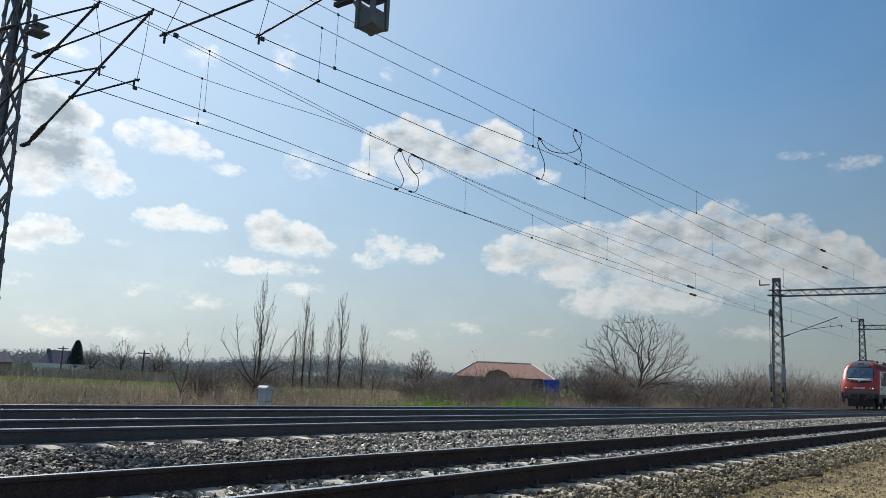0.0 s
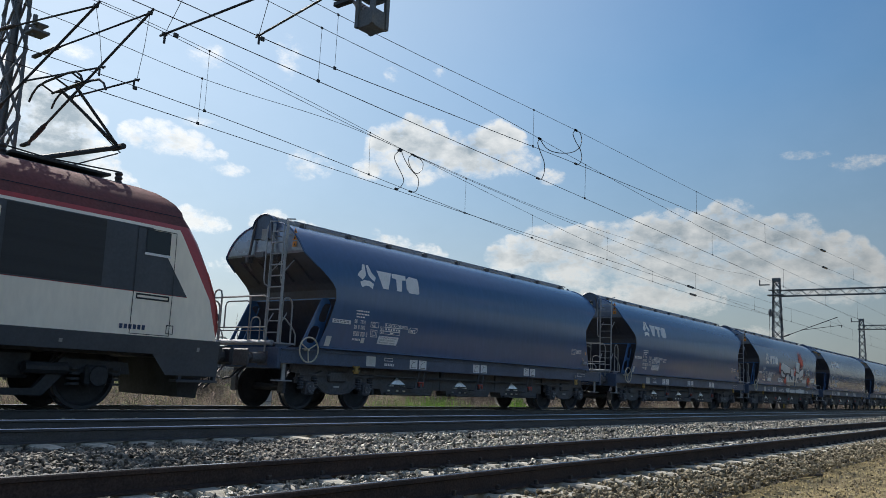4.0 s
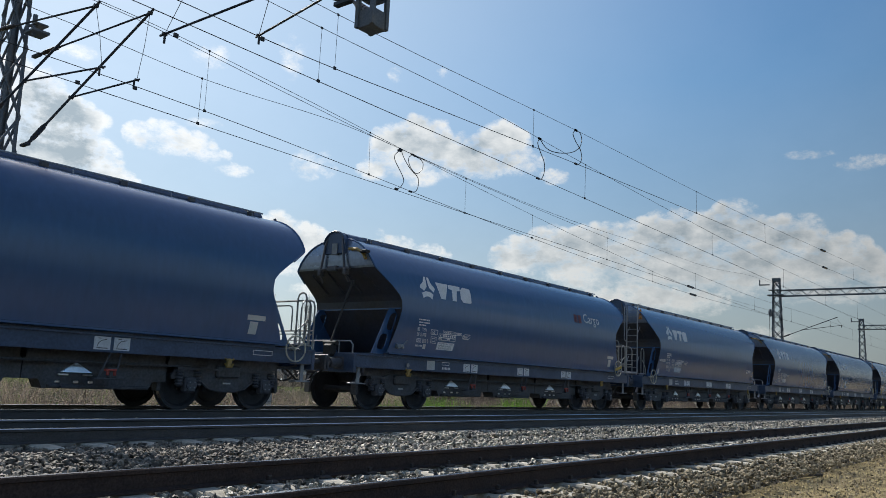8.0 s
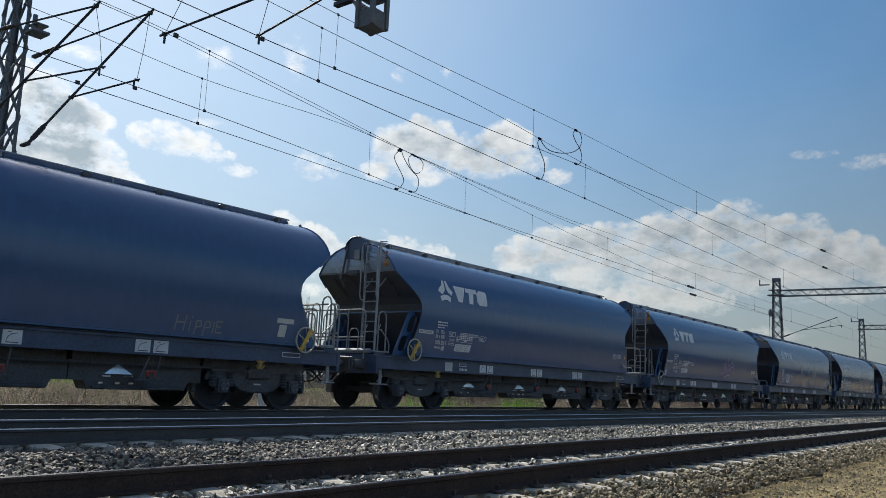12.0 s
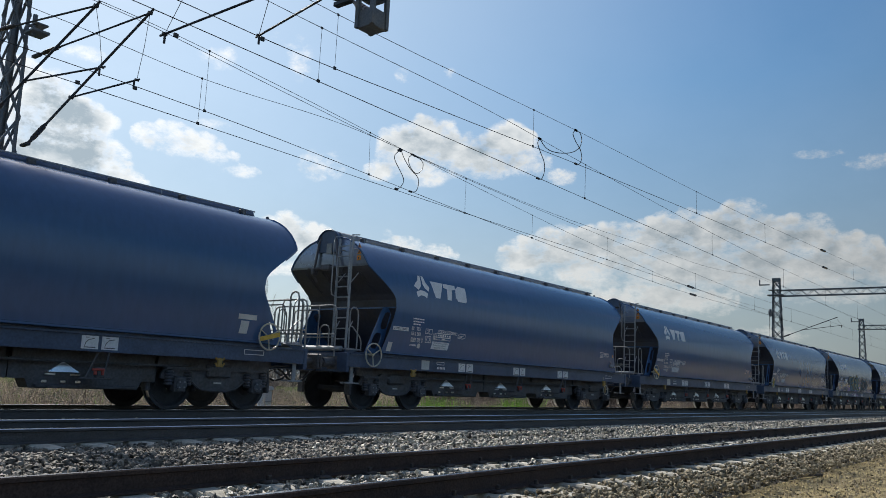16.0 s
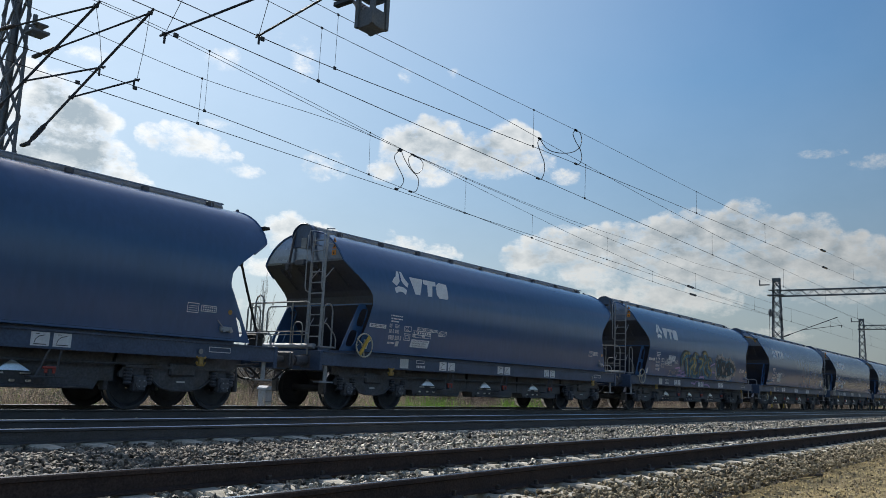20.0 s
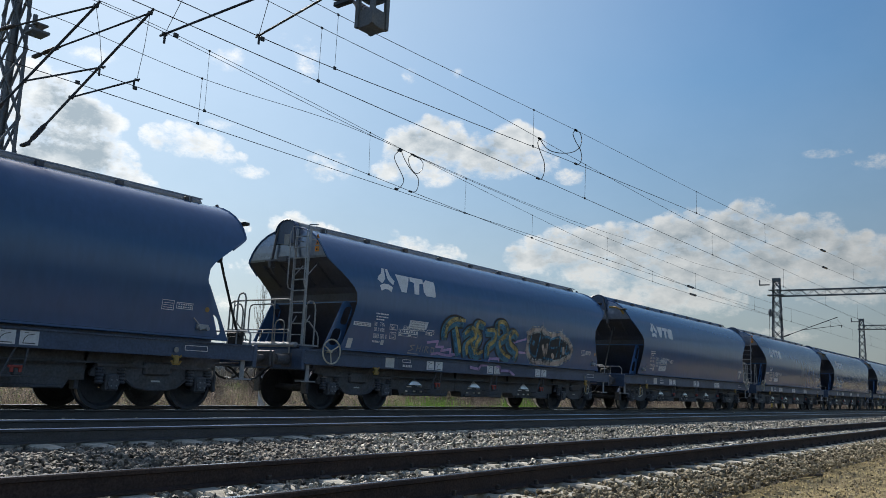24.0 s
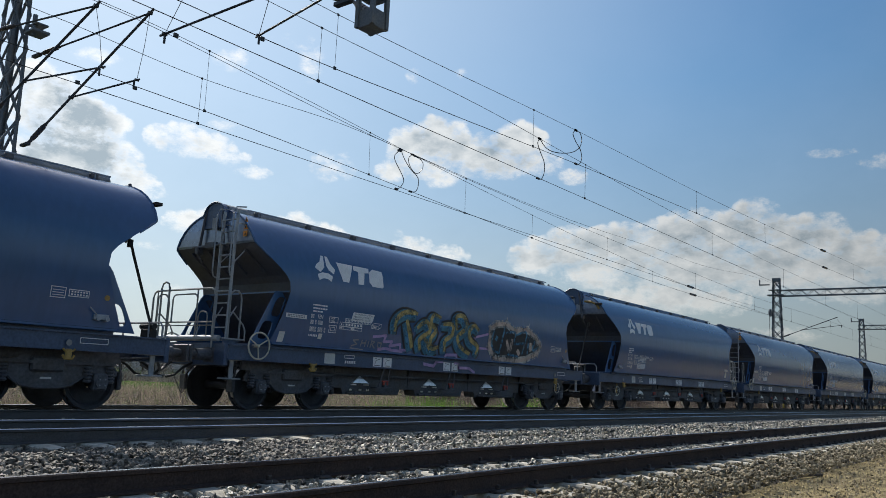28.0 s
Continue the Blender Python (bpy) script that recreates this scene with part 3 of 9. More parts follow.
LEVER_RED = mat("faded red lever paint", (0.36, 0.06, 0.045), 0.6, var=0.25)
RUBBER = mat("black rubber", (0.02, 0.02, 0.02), 0.7, var=0.2)
DULL_ROOF = mat("dull roof cover", (0.25, 0.255, 0.26), 0.6, var=0.25, scale=2, fine=20)
# End colours carry light: upper sheet paled as sky reflection, slope darkened as shade.
END_SHEET_SHEEN = mat("glossy end sheet paint paled for sky sheen", (0.24, 0.28, 0.36), 0.3, metal=0.6, var=0.15, scale=1.5, fine=12, bump=0.02, second=(0.30, 0.33, 0.38))
SLOPE_SHADE = mat("dull end paint darkened for shade", (0.04, 0.046, 0.066), 0.5, var=0.25, scale=1.5, fine=12, bump=0.05, second=(0.045, 0.04, 0.04))
WAGON_L = 15.76
# half width of the tank by height, and how far its ends reach from the middle
SECTION = [(1.36, 1.40), (1.60, 1.435), (1.90, 1.46), (2.20, 1.485), (2.45, 1.495), (2.65, 1.495), (2.78, 1.49), (2.90, 1.475), (3.10, 1.435), (3.30, 1.375), (3.37, 1.345), (3.42, 1.32), (3.58, 1.22), (3.74, 1.08),
           (3.88, 0.92), (3.99, 0.74), (4.07, 0.55), (4.12, 0.33), (4.14, 0.0)]
ENDS = [(1.36, 6.26), (1.9, 6.03), (2.3, 5.9), (2.45, 5.865), (2.58, 5.86), (2.7, 5.91), (2.82, 6.03), (3.30, 6.67), (3.37, 6.75), (3.44, 6.77), (3.7, 6.78), (3.95, 6.76), (4.07, 6.72), (4.14, 6.68)]


def table(rows, z):
    return float(np.interp(z, [r[0] for r in rows], [r[1] for r in rows]))


def side_y(z):
    return table(SECTION, z)


def decal(name, polys, material, parent, surface, label="", off=0.006, cut=0.09, sign=-1):
    """Paint on the side: outlines of (x, z) points laid on the bulging surface."""
    bm = bmesh.new()
    for p in polys:
        bm.faces.new([bm.verts.new((x, 0, z)) for x, z in p])
    bmesh.ops.remove_doubles(bm, verts=bm.verts, dist=0.0002)
    bmesh.ops.triangulate(bm, faces=bm.faces)
    zs = [v.co.z for v in bm.verts]
    z = math.floor(min(zs) / cut) * cut + cut
    while z < max(zs):
        bmesh.ops.bisect_plane(bm, geom=bm.verts[:] + bm.edges[:] + bm.faces[:], plane_co=(0, 0, z), plane_no=(0, 0, 1))
        z += cut
    for v in bm.verts:
        v.co.y = sign * (surface(v.co.z) + off)
    for f in bm.faces:
        f.normal_update()
        if f.normal.y * sign < 0:
            f.normal_flip()
    return part(name, bm, material, parent, label)


def rect(x0, x1, z0, z1, sx=0.0):
    return [(x0, z0), (x1, z0), (x1 + sx, z1), (x0 + sx, z1)]


def thick_line(pts, w):
    """Quads along a bent line of (x, z) points."""
    out = []
    for (ax, az), (bx, bz) in zip(pts, pts[1:]):
        d = math.hypot(bx - ax, bz - az) or 1
        nx, nz = -(bz - az) / d * w / 2, (bx - ax) / d * w / 2
        ex, ez = (bx - ax) / d * w * 0.35, (bz - az) / d * w * 0.35
        out.append([(ax - nx - ex, az - nz - ez), (bx - nx + ex, bz - nz + ez), (bx + nx + ex, bz + nz + ez), (ax + nx - ex, az + nz - ez)])
    return out


def frame_lines(x0, x1, z0, z1, w):
    return [rect(x0, x1, z0, z0 + w), rect(x0, x1, z1 - w, z1), rect(x0, x0 + w, z0 + w, z1 - w), rect(x1 - w, x1, z0 + w, z1 - w)]


def end_plate(w, end, sy):
    """A web plate under the sloping end sheet, with two rounded openings."""
    bm = bmesh.new()
    loops = [[(5.72, 2.47), (6.03, 2.45), (6.1, 2.36), (6.62, 1.33), (6.08, 1.33)]]
    for cx, cz, a, b in ((5.94, 2.13, 0.135, 0.21), (6.25, 1.63, 0.14, 0.19)):
        ring = []
        for k in range(18):
            t = 2 * math.pi * k / 18
            u = a * math.copysign(abs(math.cos(t)) ** 0.6, math.cos(t))
            v = b * math.copysign(abs(math.sin(t)) ** 0.6, math.sin(t))
            ring.append((cx + u - v * 0.4, cz + v))
        loops.append(ring)
    for lp in loops:
        vs = [bm.verts.new((end * x, sy * 1.22, z)) for x, z in lp]
        for i in range(len(vs)):
            bm.edges.new((vs[i - 1], vs[i]))
    bmesh.ops.triangle_fill(bm, use_beauty=True, edges=bm.edges[:])
    r = bmesh.ops.extrude_face_region(bm, geom=bm.faces[:])
    bmesh.ops.translate(bm, vec=(0, sy * 0.025, 0), verts=[v for v in r["geom"] if isinstance(v, bmesh.types.BMVert)])
    bmesh.ops.recalc_face_normals(bm, faces=bm.faces)
    part("end_plate", bm, BLUE, w, "web plate with two rounded openings")


def tank_parts(w, pale_roof):
    n = len(SECTION)
    for sign in (-1, 1):
        bm = bmesh.new()
        xs = 12
        rows = []
        for z, y in SECTION:
            e = table(ENDS, z)
            rows.append([bm.verts.new((-e + 2 * e * i / xs, sign * y, z)) for i in range(xs + 1)])
        for a, b in zip(rows, rows[1:]):
            for i in range(xs):
                bm.faces.new((a[i], a[i + 1], b[i + 1], b[i]))
        bmesh.ops.recalc_face_normals(bm, faces=bm.faces)
        if sum(f.normal.y for f in bm.faces) * sign < 0:
            bmesh.ops.reverse_faces(bm, faces=bm.faces)
        part("tank_side", bm, BLUE, w, smooth=True)
    for end in (-1, 1):
        bm = bmesh.new()
        rows = []
        for z, y in SECTION[:-1]:
            e = table(ENDS, z) if z > 2.4 else 5.87 - (2.45 - z) * 0.75
            rows.append([bm.verts.new((end * e, y * k, z)) for k in (-1, -0.5, 0, 0.5, 1)])
        top = bm.verts.new((end * table(ENDS, 4.14), 0, 4.14))
        for a, b in zip(rows, rows[1:]):
            for i in range(4):
                f = bm.faces.new((a[i], a[i + 1], b[i + 1], b[i]))
                # sky-pale colour above the knee, shade-dark colour below it
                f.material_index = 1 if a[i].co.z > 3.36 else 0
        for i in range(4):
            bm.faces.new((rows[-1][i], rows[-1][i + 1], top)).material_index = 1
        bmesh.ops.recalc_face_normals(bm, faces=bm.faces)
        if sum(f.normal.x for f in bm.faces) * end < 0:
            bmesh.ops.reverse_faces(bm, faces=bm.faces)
        part("tank_end", bm, [SLOPE_SHADE, END_SHEET_SHEEN], w, "glossy upper end sheet paled for sky sheen over a sloping sheet darkened for shade")
        # ribs on the sloping sheet
        for y in (-0.9, -0.3, 0.3, 0.9):
            bm = bmesh.new()
            path_tube(bm, [(end * 6.08, y, 2.85), (end * 6.66, y, 3.28)], 0.03, 4)
            part("rib", bm, SLOPE_SHADE, w)
        # folded flange round the upper end plate
        bm = bmesh.new()
        pts = [(end * (table(ENDS, z) + 0.01), y, z) for z, y in SECTION[8:]] + [(end * (table(ENDS, z) + 0.01), -y, z) for z, y in SECTION[8:][::-1]]
        path_tube(bm, pts, 0.022, 5)
        part("end_flange", bm, BLUE, w)
        # crease lip along the knee of the end
        bm = bmesh.new()
        box(bm, end * 5.86 - 0.015, end * 5.86 + 0.015, -1.46, 1.46, 2.44, 2.475)
        part("crease_lip", bm, BLUE, w)
        # splayed arms of the roof cover down the end sheet
        for y in (-1, 1):
            bm = bmesh.new()
            path_tube(bm, [(end * 6.8, y * 0.24, 4.2), (end * 6.84, y * 0.31, 3.95), (end * 6.85, y * 0.42, 3.3)], 0.035, 5)
            part("cover_arm", bm, SLOPE_SHADE, w)
            bm = bmesh.new()
            box(bm, end * 6.74, end * 6.9, y * 0.44 - 0.05, y * 0.44 + 0.05, 3.2, 3.36, 0.015)
            tube(bm, (end * 6.86, y * 0.44, 3.22), (end * 6.72, y * 0.44, 3.05), 0.03, 7)
            part("arm_hinge", bm, GRIME, w)
        bm = bmesh.new()
        tube(bm, (end * 6.86, -0.62, 3.36), (end * 6.86, 0.62, 3.36), 0.028, 8)
        box(bm, end * 6.84 - 0.06, end * 6.84 + 0.06, -0.16, 0.16, 3.3, 3.44, 0.02)
        part("cover_shaft", bm, GRIME, w)
        for sy in (-1, 1):
            end_plate(w, end, sy)
    bm = bmesh.new()
    prof = [(-0.36, 4.06), (-0.35, 4.15), (-0.29, 4.225), (-0.17, 4.275), (0.0, 4.29), (0.17, 4.275), (0.29, 4.225), (0.35, 4.15), (0.36, 4.06)]
    extrude_x(bm, prof, -6.7, 6.35)
    bmesh.ops.recalc_face_normals(bm, faces=bm.faces)
    part("roof_cover", bm, DULL_ROOF if pale_roof else BLUE_DULL, w, "long hinged roof cover")
    # domed hood over the front end of the cover, with its rolled rim
    bm = bmesh.new()
    arc = [(0.37 * math.cos(math.pi * k / 12), 3.98 + 0.33 * math.sin(math.pi * k / 12)) for k in range(13)]
    extrude_x(bm, [(0.37, 3.75)] + arc + [(-0.37, 3.75)], -6.83, -6.62)
    path_tube(bm, [(-6.84, y, z) for y, z in arc], 0.022, 5)
    bmesh.ops.recalc_face_normals(bm, faces=bm.faces)
    part("cover_hood", bm, BLUE_DULL, w, "domed end hood of the roof cover")
    # hinge blocks along the cover
    for x in np.arange(-6.0, 6.2, 1.5):
        bm = bmesh.new()
        box(bm, x - 0.07, x + 0.07, -0.43, -0.33, 4.1, 4.2, 0.012)
        part("cover_clamp", bm, GRIME, w)
    for sy in (-1, 1):
        bm = bmesh.new()
        path_tube(bm, [(-6.3, sy * 0.42, 4.2), (6.3, sy * 0.42, 4.2)], 0.018, 5)
        for x in range(-6, 7, 2):
            tube(bm, (x, sy * 0.42, 4.2), (x, sy * 0.44, 4.1), 0.014, 5)
        part("roof_rail", bm, GALV, w)
        bm = bmesh.new()
        extrude_x(bm, [(sy * 1.395, 1.33), (sy * 1.43, 1.34), (sy * 1.43, 1.375), (sy * 1.395, 1.385)], -6.2, 6.2)
        bmesh.ops.recalc_face_normals(bm, faces=bm.faces)
        part("tank_rim", bm, BLUE, w)


def underframe_parts(w, plain):
    h = WAGON_L / 2
    for sy in (-1, 1):
        bm = bmesh.new()
        y0, y1 = sy * 1.30, sy * 1.38
        extrude_x(bm, [(y0, 0.98), (y1, 0.98), (y1, 1.0), (sy * 1.33, 1.0), (sy * 1.33, 1.26), (y1, 1.26), (y1, 1.285), (y0, 1.285)], -h + 0.66, h - 0.66)
        bmesh.ops.recalc_face_normals(bm, faces=bm.faces)
        part("side_sill", bm, BLUE_DULL, w)
    bm = bmesh.new()
    box(bm, -h + 0.66, h - 0.66, -0.3, 0.3, 0.85, 1.2)
    part("centre_sill", bm, GRIME, w)
    bm = bmesh.new()
    box(bm, -6.2, 6.2, -1.29, 1.29, 1.18, 1.355)
    part("floor_plate", bm, BLUE_DULL, w)
    for x0, x1 in ((-3.9, -1.35), (-1.25, 1.25), (1.35, 3.9)):
        bm = bmesh.new()
        xm = (x0 + x1) / 2
        prism_y(bm, [(x0, 1.34), (x1, 1.34), (x1, 0.84), (x0, 0.84)], -0.95, 0.95)
        part("discharge_chute", bm, GRIME, w)
        # outlet box under the chute; bright saddle and small plates added as its glints
        xo = xm - 0.43
        bm = bmesh.new()
        prism_y(bm, [(x0 - 0.04, 0.84), (x1 + 0.04, 0.84), (x1 + 0.04, 0.5), (xm + 1.04, 0.5), (xm + 0.96, 0.35), (xm - 0.96, 0.35), (xm - 1.04, 0.5), (x0 - 0.04, 0.5)], -0.95, -0.6)
        outlet = part("twin_outlet", bm, GRIME, w)
        bm = bmesh.new()
        saddle = [bm.verts.new(p) for p in ((xo - 0.27, -1.0, 0.62), (xo + 0.27, -1.0, 0.62), (xo, -0.955, 0.79), (xo - 0.27, -0.94, 0.62), (xo + 0.27, -0.94, 0.62), (xo, -0.94, 0.8))]
        for f in ((0, 1, 2), (3, 5, 4), (0, 2, 5, 3), (1, 4, 5, 2), (0, 3, 4, 1)):
            bm.faces.new([saddle[v] for v in f])
        bmesh.ops.recalc_face_normals(bm, faces=bm.faces)
        for a, b in ((-0.3, -0.13), (0.13, 0.3)):
            box(bm, xo + a, xo + b, -0.99, -0.945, 0.565, 0.595, 0.006)
        for a in (-0.3, 0.02, 0.28):
            box(bm, xo + a - 0.045, xo + a + 0.045, -0.98, -0.945, 0.44 if a else 0.42, 0.485, 0.012)
        part("saddle_plate", bm, GLINT_STEEL, outlet, "bright steel saddle plate with small added glint plates")
        # slide gate under the chute with its rack
        bm = bmesh.new()
        box(bm, xm - 0.9, xm + 0.9, -1.02, -0.94, 0.36, 0.42, 0.015)
        box(bm, xm - 0.7, xm + 0.5, -1.06, -1.0, 0.36, 0.4, 0.008)
        part("slide_gate", bm, GRIME, w)
    bm = bmesh.new()
    box(bm, -3.9, 3.9, -0.5, 0.5, 0.5, 0.59, 0.03)
    part("discharge_duct", bm, GRIME, w)
    for sx in (-2.6, 0.0, 2.6):
        for sy in (-1, 1):
            bm = bmesh.new()
            for dx in (-0.16, 0.16):
                tube(bm, (sx + 0.08 + dx * 0.6, sy * 1.33, 0.99), (sx - 0.04 + dx, sy * 1.33, 0.55), 0.018, 6)
            box(bm, sx - 0.3, sx + 0.24, sy * 1.16, sy * 1.37, 0.525, 0.55, 0.008)
            box(bm, sx - 0.02, sx + 0.12, sy * 1.25, sy * 1.36, 0.55, 0.72, 0.015)
            lever = part("chute_lever", bm, GRIME, w)
            bm = bmesh.new()
            box(bm, sx - 0.12, sx + 0.1, sy * 1.34, sy * 1.385, 0.665, 0.705, 0.01)
            for gx in (sx - 0.06, sx + 0.07):
                box(bm, gx - 0.025, gx + 0.025, sy * 1.345, sy * 1.38, 0.595, 0.67, 0.008)
            part("lever_grip", bm, LEVER_RED, lever, "faded red lever grip")
    # air tank and pipes under the floor
    bm = bmesh.new()
    tube(bm, (-4.0, -0.55, 0.72), (-2.9, -0.55, 0.72), 0.19, 14)
    part("air_tank", bm, GRIME, w)
    bm = bmesh.new()
    path_tube(bm, [(-h + 0.7, -0.9, 0.93), (-6.2, -0.9, 0.86), (-3.6, -1.1, 0.8), (3.6, -1.1, 0.8), (6.2, -0.9, 0.86), (h - 0.7, -0.9, 0.93)], 0.022, 6)
    part("brake_pipe", bm, GRIME, w)
    for end in (-1, 1):
        bm = bmesh.new()
        box(bm, end * (h - 0.64) - 0.05, end * (h - 0.64) + 0.05, -1.35, 1.35, 0.86, 1.3, 0.015)
        part("headstock", bm, BLUE_DULL, w)
        for sy in (-1, 1):
            y = sy * 0.875
            bm = bmesh.new()
            tube(bm, (end * (h - 0.6), y, 1.06), (end * (h - 0.25), y, 1.06), 0.115, 14)
            box(bm, end * (h - 0.62) - 0.03, end * (h - 0.62) + 0.03, y - 0.17, y + 0.17, 0.9, 1.22, 0.01)
            b = part("buffer", bm, GRIME, w)
            bm = bmesh.new()
            tube(bm, (end * (h - 0.27), y, 1.06), (end * (h - 0.05), y, 1.06), 0.075, 12)
            box(bm, end * (h - 0.03) - 0.03, end * (h - 0.03) + 0.025, y - 0.24, y + 0.24, 0.89, 1.23, 0.02)
            part("buffer_head", bm, GRIME, b)
            # step and grab iron at the corner
            bm = bmesh.new()
            xs = end * 7.02
            box(bm, xs - 0.05, xs + 0.05, sy * 1.22, sy * 1.26, 0.6, 1.25, 0.01)
            for z in (0.6, 0.97):
                box(bm, xs - 0.21, xs + 0.21, sy * 1.1, sy * 1.3, z, z + 0.03, 0.006)
            part("step", bm, GALV, w, "grey steel step")
        bm = bmesh.new()
        box(bm, end * (h - 0.6), end * (h - 0.3), -0.05, 0.05, 0.95, 1.12, 0.02)
        path_tube(bm, [(end * (h - 0.35), 0.0, 1.0), (end * (h - 0.25), 0.05, 0.8), (end * (h - 0.12), 0.0, 0.72), (end * (h - 0.02), 0, 0.9)], 0.03, 7)
        part("screw_coupling", bm, GRIME, w)
        for y in (-0.35, 0.35):
            bm = bmesh.new()
            path_tube(bm, [(end * (h - 0.6), y, 0.9), (end * (h - 0.4), y, 0.8), (end * (h - 0.2), y, 0.64), (end * (h - 0.02), y, 0.6)], 0.024, 6)
            part("brake_hose", bm, RUBBER, w)
        # yellow lashing hook on the sill
        for sy in (-1, 1):
            bm = bmesh.new()
            x = end * (5.4 if end == plain else 5.0)
            box(bm, x - 0.05, x + 0.05, sy * 1.36, sy * 1.42, 0.84, 1.0, 0.015)
            path_tube(bm, [(x - 0.1, sy * 1.4, 1.0), (x - 0.07, sy * 1.4, 0.97), (x + 0.07, sy * 1.4, 0.97), (x + 0.1, sy * 1.4, 1.0)], 0.02, 6)
            path_tube(bm, [(x - 0.1, sy * 1.4, 0.9), (x - 0.06, sy * 1.4, 0.84), (x + 0.06, sy * 1.4, 0.84), (x + 0.1, sy * 1.4, 0.9)], 0.02, 6)
            part("lashing_hook", bm, YELLOW, w, "yellow lashing hook")
            if end == plain:
                bm = bmesh.new()
                ring_y(bm, x, sy * 1.375, 1.1, 0.05, 0.0, 0.006, 14)
                part("sill_disc", bm, PALE, w, "pale round disc on the sill")


def coil(bm, x, y, z0, z1, r, turns):
    """A coil spring as one ribbed sleeve."""
    rings = []
    for k in range(2 * turns + 1):
        rr = r if k % 2 else r * 0.72
        rings.append([bm.verts.new((x + rr * math.cos(2 * math.pi * i / 10), y + rr * math.sin(2 * math.pi * i / 10), z0 + (z1 - z0) * k / (2 * turns))) for i in range(10)])
    for a, b in zip(rings, rings[1:]):
        for i in range(10):
            bm.faces.new((a[i], a[(i + 1) % 10], b[(i + 1) % 10], b[i]))


def bogie(w, x):
    """A two-axle freight bogie: transom, two arched side frames, springs and wheelsets."""
    bm = bmesh.new()
    box(bm, x - 0.28, x + 0.28, -1.1, 1.1, 0.62, 0.86, 0.03)
    tube(bm, (x, 0, 0.84), (x, 0, 0.96), 0.22, 14)
    b = part("bogie", bm, GRIME, w)
    for sy in (-1, 1):
        bm = bmesh.new()
        top = [(-1.25, 0.66), (-1.15, 0.78), (-0.6, 0.80), (-0.45, 0.86), (0.45, 0.86), (0.6, 0.80), (1.15, 0.78), (1.25, 0.66)]
        low = [(1.25, 0.58), (1.12, 0.56), (0.72, 0.60), (0.42, 0.40), (0.2, 0.36), (-0.2, 0.36), (-0.42, 0.40), (-0.72, 0.60), (-1.12, 0.56), (-1.25, 0.58)]
        prism_y(bm, [(x + a, z) for a, z in top + low], sy * 1.0 - 0.03, sy * 1.0 + 0.03)
        prism_y(bm, [(x + a * 0.98, z) for a, z in ((-1.2, 0.79), (1.2, 0.79), (1.2, 0.75), (-1.2, 0.75))], sy * 0.94, sy * 1.1)
        part("side_frame", bm, GRIME, b)
        for ax in (-0.9, 0.9):
            for q in (-0.2, 0.2):
                bm = bmesh.new()
                coil(bm, x + ax + q, sy * 1.06, 0.45, 0.73, 0.085, 5)
                part("spring", bm, GRIME, b)
            bm = bmesh.new()
            box(bm, x + ax - 0.12, x + ax + 0.12, sy * 0.98, sy * 1.17, 0.33, 0.62, 0.03)
            ring_y(bm, x + ax, sy * 1.18, 0.47, 0.11, 0.0, 0.015, 14)
            box_part = part("axle_box", bm, GRIME, b)
            bm = bmesh.new()
            for k in range(4):
                a = math.pi / 4 + k * math.pi / 2
                tube(bm, (x + ax + 0.07 * math.cos(a), sy * 1.19, 0.47 + 0.07 * math.sin(a)), (x + ax + 0.07 * math.cos(a), sy * 1.215, 0.47 + 0.07 * math.sin(a)), 0.014, 6)
            part("cover_bolt", bm, GALV, box_part)
            # brake block and its hanger on both sides of the wheel
            for q in (-0.5, 0.5):
                bm = bmesh.new()
                box(bm, x + ax + q - 0.04, x + ax + q + 0.04, sy * 0.7, sy * 0.9, 0.34, 0.66, 0.02)
                tube(bm, (x + ax + q, sy * 0.88, 0.62), (x + ax + q * 0.9, sy * 0.88, 0.95), 0.022, 6)
                part("brake_block", bm, GRIME, b)
        # deep side skirt of the frame over the wheels, and the rim of its middle basket
        bm = bmesh.new()
        prism_y(bm, [(x - 1.32, 0.8), (x - 1.28, 0.98), (x + 1.28, 0.98), (x + 1.32, 0.8), (x + 0.6, 0.76), (x - 0.6, 0.76)], sy * 0.9, sy * 0.98)
        part("frame_web", bm, GRIME, b)
        bm = bmesh.new()
        path_tube(bm, [(x - 0.7, sy * 1.05, 0.6), (x - 0.42, sy * 1.05, 0.4), (x - 0.2, sy * 1.05, 0.36), (x + 0.2, sy * 1.05, 0.36), (x + 0.42, sy * 1.05, 0.4), (x + 0.7, sy * 1.05, 0.6)], 0.022, 5)
        part("basket_rim", bm, GRIME, b)
        bm = bmesh.new()
        box(bm, x - 0.09, x + 0.09, sy * 1.035, sy * 1.05, 0.5, 0.53)
        part("frame_plate", bm, LABEL_GREY, b)
    for ax in (-0.9, 0.9):
        ob = wheelset(b, 0.46)
        ob.matrix_basis = Matrix.Translation((x + ax, 0, 0.46))
    return b


WHEEL_MESH = {}


